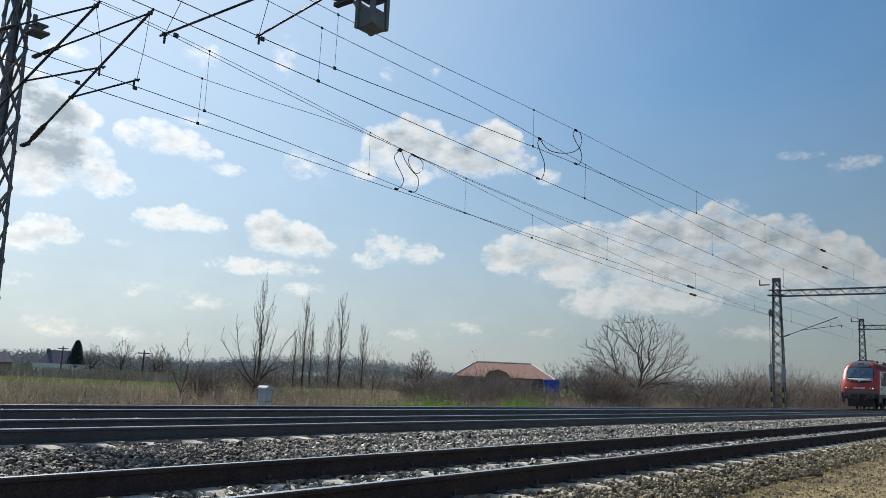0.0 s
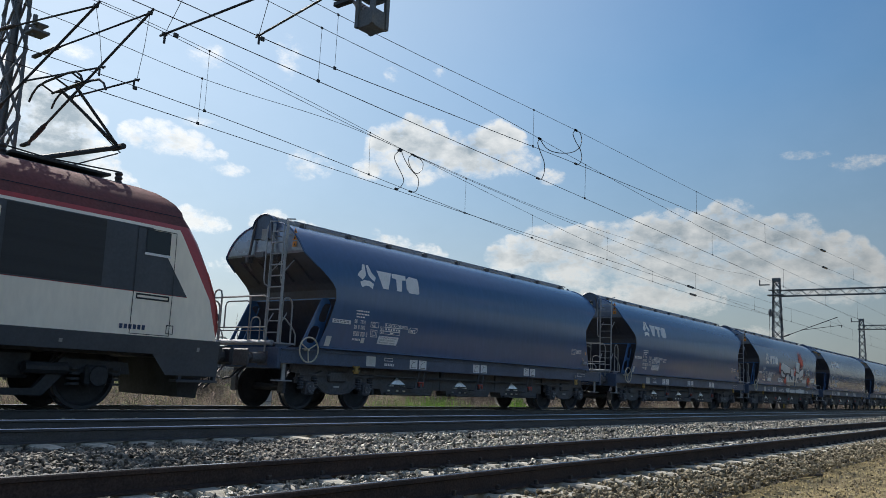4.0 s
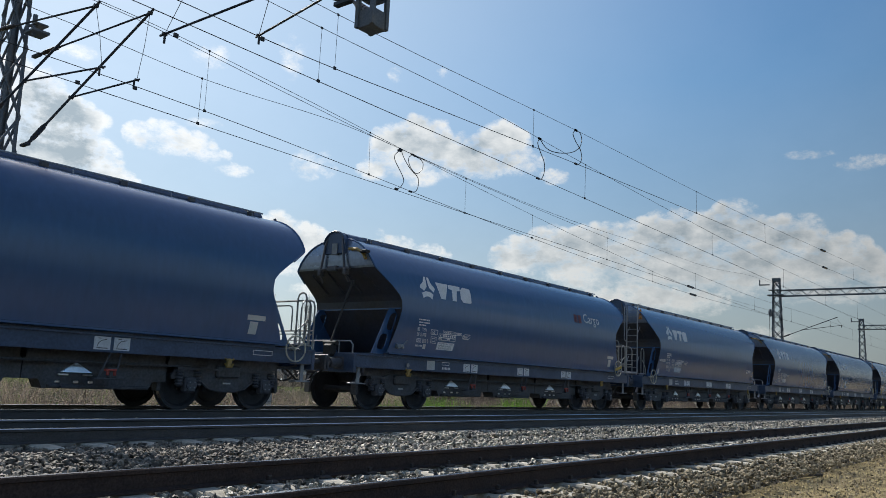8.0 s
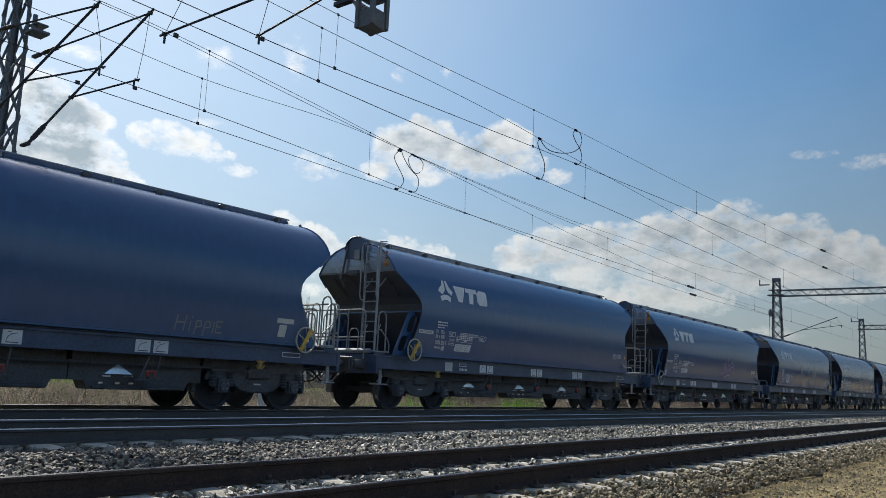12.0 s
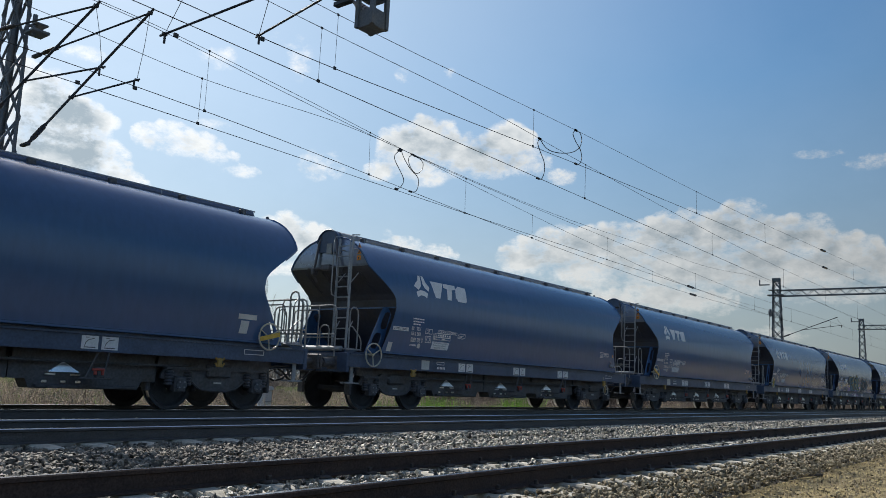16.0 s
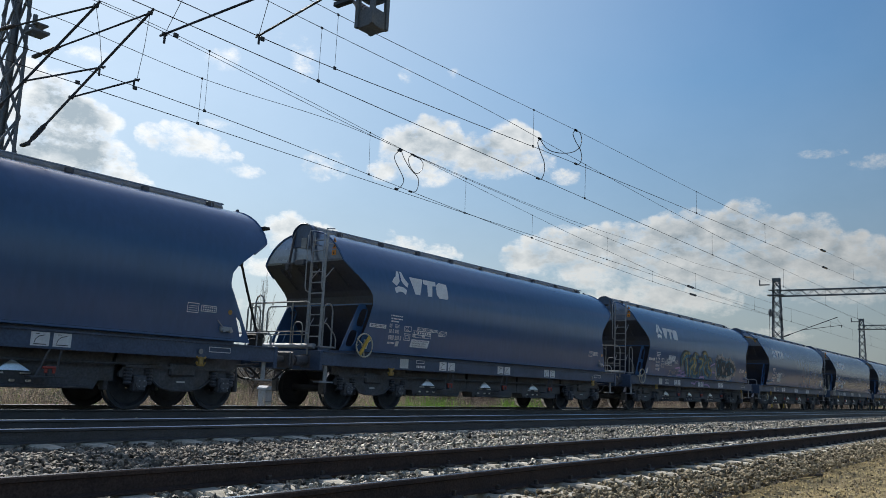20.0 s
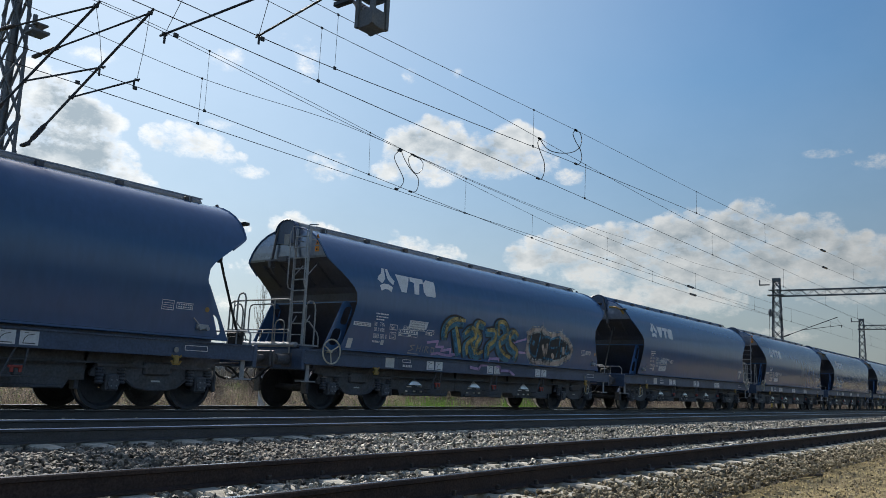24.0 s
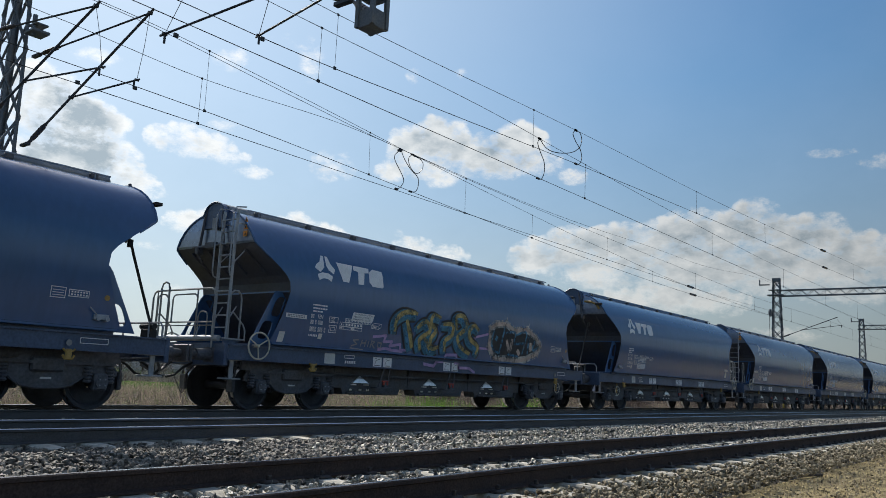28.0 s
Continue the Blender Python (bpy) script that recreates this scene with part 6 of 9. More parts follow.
# ---- sky backdrop with drifting clouds ----
def cloud_material():
    m = bpy.data.materials.new("drifting clouds")
    m.use_nodes = True
    n, l = m.node_tree.nodes, m.node_tree.links
    n.remove(n["Principled BSDF"])
    out = n["Material Output"]

    def math_node(op, a, b=None, c=None, clamp=False):
        k = n.new("ShaderNodeMath")
        k.operation = op
        k.use_clamp = clamp
        for i, v in enumerate((a, b, c)):
            if v is None:
                continue
            if isinstance(v, (int, float)):
                k.inputs[i].default_value = v
            else:
                l.new(v, k.inputs[i])
        return k.outputs[0]

    def step(v, lo, hi):
        k = n.new("ShaderNodeMapRange")
        k.interpolation_type = "SMOOTHSTEP"
        k.inputs["From Min"].default_value, k.inputs["From Max"].default_value = lo, hi
        l.new(v, k.inputs["Value"])
        return k.outputs["Result"]

    def attr(name):
        k = n.new("ShaderNodeAttribute")
        k.attribute_name = name
        return k.outputs["Fac"]
    co = n.new("ShaderNodeTexCoord")
    mp = n.new("ShaderNodeMapping")
    mp.inputs["Scale"].default_value = (1 / 3000, 1 / 3000, 1.7 / 3000)
    l.new(co.outputs["Object"], mp.inputs["Vector"])

    def fractal(scale, detail, rough):
        t = n.new("ShaderNodeTexNoise")
        t.inputs["Scale"].default_value, t.inputs["Detail"].default_value, t.inputs["Roughness"].default_value = scale, detail, rough
        l.new(mp.outputs["Vector"], t.inputs["Vector"])
        return t.outputs["Fac"]
    billow = fractal(22.0, 11.0, 0.7)
    wisp = fractal(7.0, 8.0, 0.65)
    cover, shade, haze = attr("cover"), attr("shade"), attr("haze")
    dens = math_node("ADD", cover, math_node("MULTIPLY", math_node("SUBTRACT", billow, 0.5), 2.5))
    mask = math_node("MULTIPLY", step(dens, 0.2, 0.9), step(cover, 0.02, 0.4))
    thick = step(dens, 0.6, 1.5)
    dark = math_node("MULTIPLY_ADD", thick, 0.12, math_node("MULTIPLY", shade, 0.85), True)
    dark = math_node("MULTIPLY", dark, step(billow, 0.2, 0.6), None, True)
    # relief: billows whose sunward neighbour is thicker lie in shade
    shift = n.new("ShaderNodeMapping")
    shift.inputs["Scale"].default_value = mp.inputs["Scale"].default_value
    shift.inputs["Location"].default_value = TO_SUN * 0.016
    l.new(co.outputs["Object"], shift.inputs["Vector"])
    t2 = n.new("ShaderNodeTexNoise")
    t2.inputs["Scale"].default_value, t2.inputs["Detail"].default_value, t2.inputs["Roughness"].default_value = 19.0, 5.0, 0.6
    l.new(shift.outputs["Vector"], t2.inputs["Vector"])
    t3 = n.new("ShaderNodeTexNoise")
    t3.inputs["Scale"].default_value, t3.inputs["Detail"].default_value, t3.inputs["Roughness"].default_value = 19.0, 5.0, 0.6
    l.new(mp.outputs["Vector"], t3.inputs["Vector"])
    dark = math_node("ADD", dark, math_node("MULTIPLY", math_node("SUBTRACT", t2.outputs["Fac"], t3.outputs["Fac"]), 1.7), None, True)
    # the air is brightest towards the sun
    dot = n.new("ShaderNodeVectorMath")
    dot.operation = "DOT_PRODUCT"
    nrm = n.new("ShaderNodeVectorMath")
    nrm.operation = "NORMALIZE"
    l.new(co.outputs["Object"], nrm.inputs[0])
    l.new(nrm.outputs["Vector"], dot.inputs[0])
    dot.inputs[1].default_value = TO_SUN
    near_sun = n.new("ShaderNodeMapRange")
    for key, v in (("From Min", 0.3), ("From Max", 0.9), ("To Min", 0.42), ("To Max", 1.08)):
        near_sun.inputs[key].default_value = v
    l.new(dot.outputs["Value"], near_sun.inputs["Value"])
    aureole = math_node("MULTIPLY", step(dot.outputs["Value"], 0.55, 1.02), 0.75)
    mix = n.new("ShaderNodeMix")
    mix.data_type = "RGBA"
    mix.inputs["A"].default_value = (0.92, 0.94, 0.93, 1)
    mix.inputs["B"].default_value = (0.35, 0.43, 0.485, 1)
    l.new(dark, mix.inputs["Factor"])
    veil = math_node("MULTIPLY", haze, math_node("MULTIPLY_ADD", wisp, 0.25, 0.85), None, True)
    mix2 = n.new("ShaderNodeMix")
    mix2.data_type = "RGBA"
    ramp = n.new("ShaderNodeValToRGB")
    sep = n.new("ShaderNodeSeparateXYZ")
    l.new(co.outputs["Object"], sep.inputs[0])
    l.new(math_node("DIVIDE", sep.outputs["Z"], 3000.0), ramp.inputs["Fac"])
    r = ramp.color_ramp
    r.elements[0].position, r.elements[0].color = 0.0, (0.52, 0.60, 0.62, 1)
    r.elements[1].position, r.elements[1].color = 0.5, (0.08, 0.27, 0.60, 1)
    for at, c in ((0.09, (0.46, 0.575, 0.63, 1)), (0.22, (0.27, 0.47, 0.68, 1)), (0.36, (0.14, 0.37, 0.69, 1))):
        r.elements.new(at).color = c
    whiten = n.new("ShaderNodeMix")
    whiten.data_type = "RGBA"
    whiten.inputs["B"].default_value = (0.62, 0.76, 0.86, 1)
    l.new(ramp.outputs["Color"], whiten.inputs["A"])
    l.new(aureole, whiten.inputs["Factor"])
    l.new(whiten.outputs["Result"], mix2.inputs["A"])
    l.new(mix.outputs["Result"], mix2.inputs["B"])
    l.new(mask, mix2.inputs["Factor"])
    alpha = math_node("MAXIMUM", math_node("MULTIPLY", mask, 0.93), veil)
    em, tr, ms = n.new("ShaderNodeEmission"), n.new("ShaderNodeBsdfTransparent"), n.new("ShaderNodeMixShader")
    l.new(mix2.outputs["Result"], em.inputs["Color"])
    away = step(math_node("MULTIPLY", dot.outputs["Value"], -1.0), -0.25, 0.45)
    l.new(math_node("MULTIPLY_ADD", away, 0.42, near_sun.outputs["Result"]), em.inputs["Strength"])
    l.new(alpha, ms.inputs[0])
    l.new(tr.outputs[0], ms.inputs[1])
    l.new(em.outputs[0], ms.inputs[2])
    l.new(ms.outputs[0], out.inputs["Surface"])
    return m


def sky_backdrop():
    """A ring of thin cumulus far off; puffs are (bearing, height, half width, half height in degrees, thickness)."""
    puffs = [(67.8, 16.7, 2.4, 2.2, 1.0), (66.0, 15.6, 2.4, 2.2, 1.0), (64.6, 15.5, 1.9, 1.7, 0.95), (63.8, 13.9, 1.9, 1.5, 0.95), (66.0, 13.1, 3.2, 2.2, 1.0), (62.6, 13.1, 1.5, 1.4, 0.9), (61.6, 12.2, 1.5, 1.1, 0.85), (60.5, 11.7, 1.2, 0.6, 0.6)]
    puffs += [(60.3, 15.5, 1.2, 0.9, 0.75), (58.8, 15.6, 1.7, 1.1, 0.8), (57.1, 15.3, 1.8, 0.9, 0.7), (55.5, 14.7, 1.4, 0.6, 0.6), (53.9, 13.9, 1.5, 0.5, 0.6), (48.2, 14.8, 1.7, 1.1, 0.6), (56.3, 16.8, 1.6, 0.4, 0.35)]
    puffs += [(42.3, 16.4, 1.8, 1.9, 1), (40.5, 17.4, 2.0, 1.5, 1), (38.1, 16.3, 2.3, 1.5, 1), (34.8, 17.1, 1.9, 1.5, 1), (36.2, 15.8, 2.4, 1.2, 0.95), (33.3, 15.8, 2.0, 1.0, 0.8), (30.7, 14.8, 1.2, 0.6, 0.7), (43.9, 14.8, 1.2, 0.8, 0.8), (41.0, 14.9, 2.4, 1.0, 0.8)]
    puffs += [(33.1, 9.1, 2.0, 1.4, 1), (30.9, 9.7, 2.4, 1.5, 1), (27.9, 10.2, 2.4, 1.3, 1), (25.1, 10.1, 2.7, 1.6, 1), (22.8, 10.9, 2.0, 1.6, 1), (20.5, 10.7, 2.6, 1.6, 1), (18.3, 11.3, 1.8, 1.8, 1), (16.1, 10.5, 2.3, 1.5, 1), (14.2, 10.3, 1.8, 1.5, 1), (11.7, 9.2, 2.0, 1.4, 1), (9.8, 8.1, 1.8, 1.1, 0.9), (22.2, 8.6, 6.1, 1.5, 1), (16.0, 8.2, 6.1, 1.5, 0.95), (28.8, 8.1, 4.4, 1.1, 0.8)]
    puffs += [(26.8, 6.0, 2.8, 1.0, 0.85), (24.1, 6.4, 2.8, 1.1, 0.9), (21.1, 6.1, 2.8, 0.9, 0.8), (16.6, 4.1, 2.4, 0.6, 0.5), (12.9, 6.7, 3.6, 0.8, 0.6), (36.3, 3.7, 1.6, 0.6, 0.5), (30.7, 3.7, 2.4, 0.5, 0.4)]
    puffs += [(13.5, 15.8, 1.8, 0.4, 0.55), (10.3, 15.0, 1.9, 0.5, 0.6), (55.9, 21.4, 1.8, 0.9, 0.45), (50.3, 22.2, 1.1, 1.6, 0.45), (42.6, 21.5, 0.8, 0.6, 0.5), (39.2, 21.8, 0.6, 0.4, 0.4), (53.1, 23.1, 1.6, 0.6, 0.35), (64.8, 20.0, 2.0, 0.6, 0.4)]
    puffs += [(64.8, 8.7, 1.6, 0.9, 0.85), (66.0, 7.7, 1.5, 0.9, 0.85), (63.6, 8.3, 1.3, 0.6, 0.75), (60.2, 8.2, 1.5, 0.3, 0.4), (58.0, 10.0, 1.7, 0.8, 0.85), (56.0, 10.3, 1.9, 0.8, 0.9), (54.6, 10.0, 1.2, 0.6, 0.8), (50.4, 9.8, 1.6, 1.5, 1), (48.4, 9.4, 1.9, 1.2, 1), (46.7, 8.9, 1.2, 0.7, 0.9), (52.1, 7.4, 2.8, 0.6, 0.75), (49.4, 7.4, 2.8, 0.6, 0.65)]
    puffs += [(41.9, 9.2, 1.8, 1.0, 0.9), (40.0, 9.0, 2.0, 0.8, 0.85), (43.3, 8.3, 1.5, 0.6, 0.8), (43.2, 10.4, 0.6, 0.4, 0.4), (59.1, 5.2, 2.4, 0.6, 0.45), (55.3, 4.8, 2.8, 0.7, 0.45), (47.7, 6.0, 2.8, 0.5, 0.45), (63.8, 2.5, 2.4, 0.8, 0.4), (59.4, 2.2, 4.9, 0.6, 0.35), (49.8, 2.8, 4.9, 0.6, 0.3), (40.3, 3.3, 4.9, 0.6, 0.35), (66.4, 5.3, 1.6, 0.6, 0.4)]
    rng = random.Random(11)
    for _ in range(60):
        az = rng.uniform(80, 355)
        puffs.append((az, rng.uniform(4, 24), rng.uniform(2, 6), rng.uniform(1, 2.2), rng.uniform(0.6, 1.0)))
    az = np.concatenate([np.arange(-10, 4, 0.25), np.arange(4, 76, 0.12), np.arange(76, 85, 0.25), np.arange(85, 350.01, 1.5)])
    el = np.concatenate([np.arange(-1.5, 26, 0.12), np.arange(26, 36.1, 0.25)])
    A, E = np.meshgrid(az, el)
    cover, deep = np.zeros_like(A), np.zeros_like(A)
    # each puff is a heap of small rounded heads over a broad soft body
    heads = []
    for a, e, w, h, s in puffs:
        heads.append((a, e, w, h, s, 1.0))
        count = int(10 + 14 * min(w, 3)) if s > 0.55 and 4 < a < 76 else 6
        for _ in range(count):
            t, o = rng.uniform(-0.35, math.pi + 0.35), rng.uniform(0.55, 1.0)
            r = h * rng.uniform(0.16, 0.42)
            heads.append((a + math.cos(t) * o * w * 0.95, e + math.sin(t) * o * h * 0.85, r * rng.uniform(1.0, 1.5), r, s * rng.uniform(0.55, 0.95), 0.45))
    for a, e, w, h, s, body in heads:
        cols = np.nonzero(np.abs((az - a + 180) % 360 - 180) < w * 1.3)[0]
        rows = np.nonzero(np.abs(el - e) < h * 1.5)[0]
        if not len(cols) or not len(rows):
            continue
        box_ = np.ix_(rows, cols)
        dx, dy = ((A[box_] - a + 180) % 360 - 180) / (w * 1.15), (E[box_] - e) / (h * 1.15)
        dy = np.where(dy < 0, dy * 0.85, dy)
        v = np.clip(1 - dx * dx - dy * dy, 0, None) ** 0.8
        cover[box_] = np.maximum(cover[box_], v * s)
        # thick cloud lets little light through; the shade sits low in the body
        deep[box_] += v * s * h * np.clip(0.75 - 0.5 * dy, 0.1, 1.3) * (0.55 if body == 1.0 else 0.35)
    shade = np.clip(deep / 2.1 - 0.12, 0, 1)
    fade = np.clip((35 - E) / 5, 0, 1)
    haze = np.clip(0.78 + 0.19 * np.exp(-np.clip(E, 0, None) / 7.5), 0, 0.96) * fade
    ar, er = np.radians(A), np.radians(E)
    R = 3000.0
    verts = np.stack([R * np.cos(er) * np.cos(ar), R * np.cos(er) * np.sin(ar), R * np.sin(er)], -1).reshape(-1, 3)
    nx = len(az)
    idx = np.arange(len(el) * nx).reshape(len(el), nx)
    faces = np.stack([idx[:-1, :-1], idx[1:, :-1], idx[1:, 1:], idx[:-1, 1:]], -1).reshape(-1, 4)
    me = bpy.data.meshes.new("backdrop")
    fast_mesh(me, verts, faces, False)
    for name, data in (("cover", cover * fade), ("shade", shade), ("haze", haze)):
        a = me.attributes.new(name, "FLOAT", "POINT")
        a.data.foreach_set("value", data.astype(np.float32).ravel())
    me.materials.append(cloud_material())
    ob = new("backdrop", me)
    ob.location = EYE
    return tagged(ob, "pale spring sky with drifting white and grey cumulus clouds", "sky", kind="structure")


def fast_mesh(me, verts, faces, flat=True):
    k = faces.shape[1]
    me.vertices.add(len(verts))
    me.vertices.foreach_set("co", np.ascontiguousarray(verts, np.float32).ravel())
    me.loops.add(faces.size)
    me.loops.foreach_set("vertex_index", np.ascontiguousarray(faces, np.int32).ravel())
    me.polygons.add(len(faces))
    me.polygons.foreach_set("loop_start", np.arange(0, faces.size, k, dtype=np.int32))
    me.update(calc_edges=True)
    me.validate()
    if flat:
        me.shade_flat()


SKY_BACKDROP = sky_backdrop()

# ---- ballast, stones and dirt ----
PEBBLE = mat("pebble", (0.36, 0.3, 0.175), 0.9, var=0.3, scale=20, fine=90, bump=0.3, island=0.8, spec=0.1, second=(0.16, 0.14, 0.11))
STRAW = mat("dry grass", (0.33, 0.285, 0.21), 0.85, var=0.25, scale=0.8, fine=12, bump=0.0, island=0.5, second=(0.27, 0.215, 0.15), spec=0.1)
WEED = mat("dead weed stems", (0.30, 0.24, 0.19), 0.9, var=0.3, scale=0.5, fine=9, bump=0.0, island=0.5, second=(0.19, 0.145, 0.12), spec=0.1)
GREEN = mat("fresh grass", (0.13, 0.24, 0.045), 0.8, var=0.3, scale=1.2, fine=15, bump=0.0, island=0.4, spec=0.1)
for m in (STRAW, WEED, GREEN):
    thin_leaf(m)
BARK = mat("bare bark", (0.075, 0.058, 0.046), 0.9, var=0.3, scale=6, fine=40, bump=0.3)
TWIG = mat("bare twigs", (0.19, 0.15, 0.125), 0.9, var=0.25, scale=2, fine=20, bump=0.0, island=0.25)
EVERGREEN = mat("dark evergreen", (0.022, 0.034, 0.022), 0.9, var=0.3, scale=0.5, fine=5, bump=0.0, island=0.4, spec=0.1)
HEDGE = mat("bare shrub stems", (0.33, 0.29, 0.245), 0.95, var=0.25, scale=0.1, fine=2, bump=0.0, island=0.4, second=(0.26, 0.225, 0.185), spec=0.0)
# distance haze is mixed into this base colour, so the wood is pale grey
FARWOOD_HAZE = mat("leafless far wood paled for haze", (0.335, 0.335, 0.345), 0.95, var=0.25, scale=0.05, fine=0.7, bump=0.0, island=0.3, second=(0.265, 0.262, 0.268), spec=0.0)


def stones(name, count, place, size, material, label, seed, flat=0.75):
    rng = np.random.default_rng(seed)
    g = (1 + 5 ** 0.5) / 2
    base = np.array([(-1, g, 0), (1, g, 0), (-1, -g, 0), (1, -g, 0), (0, -1, g), (0, 1, g), (0, -1, -g), (0, 1, -g), (g, 0, -1), (g, 0, 1), (-g, 0, -1), (-g, 0, 1)]) / 1.9
    tri = np.array([(0, 11, 5), (0, 5, 1), (0, 1, 7), (0, 7, 10), (0, 10, 11), (1, 5, 9), (5, 11, 4), (11, 10, 2), (10, 7, 6), (7, 1, 8), (3, 9, 4), (3, 4, 2), (3, 2, 6), (3, 6, 8), (3, 8, 9), (4, 9, 5), (2, 4, 11), (6, 2, 10), (8, 6, 7), (9, 8, 1)])
    pos = place(rng, count)
    count = len(pos)
    s = rng.uniform(size[0], size[1], (count, 1, 1)) * rng.uniform(0.65, 1.25, (count, 1, 3))
    s[:, :, 2] *= flat
    v = base[None] * rng.uniform(0.55, 1.25, (count, 12, 1)) * s
    a = rng.uniform(0, 2 * np.pi, count)
    b = rng.normal(0, 0.8, count)
    ca, sa, cb, sb = np.cos(a)[:, None], np.sin(a)[:, None], np.cos(b)[:, None], np.sin(b)[:, None]
    x, y, z = v[..., 0], v[..., 1] * cb - v[..., 2] * sb, v[..., 1] * sb + v[..., 2] * cb
    v = np.stack([x * ca - y * sa, x * sa + y * ca, z], -1) + pos[:, None, :]
    f = (tri[None] + 12 * np.arange(count)[:, None, None]).reshape(-1, 3)
    me = bpy.data.meshes.new(name)
    fast_mesh(me, v.reshape(-1, 3), f)
    me.materials.append(material)
    return tagged(new(name, me), label, name.replace("_", " "), kind="stuff")


def off_sleepers(p, k, phase):
    """Keep stones out of the tops of the sleepers of a track, but for a few strays."""
    d = np.abs((p[:, 0] - phase + SLEEPER_STEP / 2) % SLEEPER_STEP - SLEEPER_STEP / 2)
    c = TRACKS[k] + GAUGE / 2
    on = (d < 0.13) & (np.abs(p[:, 1] - c) < 1.3)
    rail = (np.abs(p[:, 1] - TRACKS[k]) < 0.11) | (np.abs(p[:, 1] - TRACKS[k] - GAUGE) < 0.11)
    return ~on & ~rail


def spread(x0, x1, y0, y1, z, dz, near_bias=1.0, clear=True):
    def place(rng, n):
        x = x0 + (x1 - x0) * rng.uniform(0, 1, n) ** near_bias
        p = np.stack([x, rng.uniform(y0, y1, n), z + rng.uniform(-dz, dz, n)], -1)
        for k, ph in ((1, 4.70), (2, 4.68), (3, 4.9)) if clear else ():
            p = p[off_sleepers(p, k, ph)]
        return p
    return place


# the left batches take the shade-darkened stone, those further right the plain one
stones("ballast_stones", 9500, spread(2.5, 8.0, 5.6, 8.85, -0.245, 0.038), (0.021, 0.046), SHADE_STONE, "heap of brown ballast stones darkened for shade between the tracks", 1)
stones("ballast_stones", 2600, spread(6.2, 10.0, 5.6, 8.85, -0.243, 0.038), (0.021, 0.046), SHADE_STONE, "heap of brown ballast stones darkened for shade between the tracks", 31)
stones("ballast_stones", 13500, spread(7.2, 17, 5.6, 8.85, -0.245, 0.038, 1.1), (0.021, 0.046), STONE, "heap of grey angular ballast stones between the tracks", 32)
stones("ballast_stones", 3200, spread(2.5, 9, 8.5, 9.6, -0.23, 0.03, 1.0), (0.02, 0.04), SHADE_STONE, "heap of grey angular ballast stones between the tracks", 9)
stones("ballast_stones", 5200, spread(2.5, 9, 8.1, 9.12, -0.225, 0.03, 1.0, False), (0.021, 0.046), SHADE_STONE, "grey ballast stones heaped over the sleeper ends", 13)
stones("ballast_stones", 6000, spread(9, 34, 8.2, 9.08, -0.2, 0.042, 1.3, False), (0.024, 0.048), STONE, "grey ballast stones heaped over the sleeper ends", 10)
stones("ballast_stones", 13000, spread(17, 70, 5.6, 9.3, -0.22, 0.04, 1.5), (0.028, 0.055), STONE, "heap of grey angular ballast stones between the tracks", 2)
stones("ballast_stones", 8500, spread(3.5, 22, 4.1, 5.5, -0.225, 0.035, 1.2), (0.021, 0.046), STONE, "grey ballast stones in the cribs between sleepers", 3)
stones("ballast_stones", 3000, spread(5, 26, 3.1, 4.0, -0.24, 0.04, 1.4), (0.02, 0.045), DUSTY_STONE, "dusty ballast stones at the track shoulder", 4)
stones("ballast_stones", 7200, spread(5, 26, 2.75, 3.75, -0.207, 0.045, 1.3, False), (0.012, 0.034), DUSTY_STONE, "dusty ballast stones heaped over the sleeper ends", 11)
stones("ballast_stones", 1500, spread(4, 30, 4.75, 5.45, -0.2, 0.03, 1.2, False), (0.025, 0.045), STONE, "grey ballast stones lying over the sleepers", 12)
stones("ballast_stones", 7000, spread(3, 60, 11.1, 13.4, -0.2, 0.04, 1.3), (0.028, 0.05), STONE, "grey ballast stones between the far tracks", 5)
stones("ballast_stones", 3000, spread(5, 60, 15.0, 16.2, -0.26, 0.05, 1.2), (0.04, 0.06), STONE, "grey ballast stones at the far shoulder", 6)
stones("pebbles", 13000, spread(5.5, 24, 0.0, 3.1, -0.352, 0.012, 1.5), (0.006, 0.024), PEBBLE, "small pebbles on brown dirt", 7)
stones("pebbles", 420, spread(5.5, 24, 0.2, 3.1, -0.345, 0.012, 1.4), (0.014, 0.03), DUSTY_STONE, "stray ballast stones on brown dirt", 8)


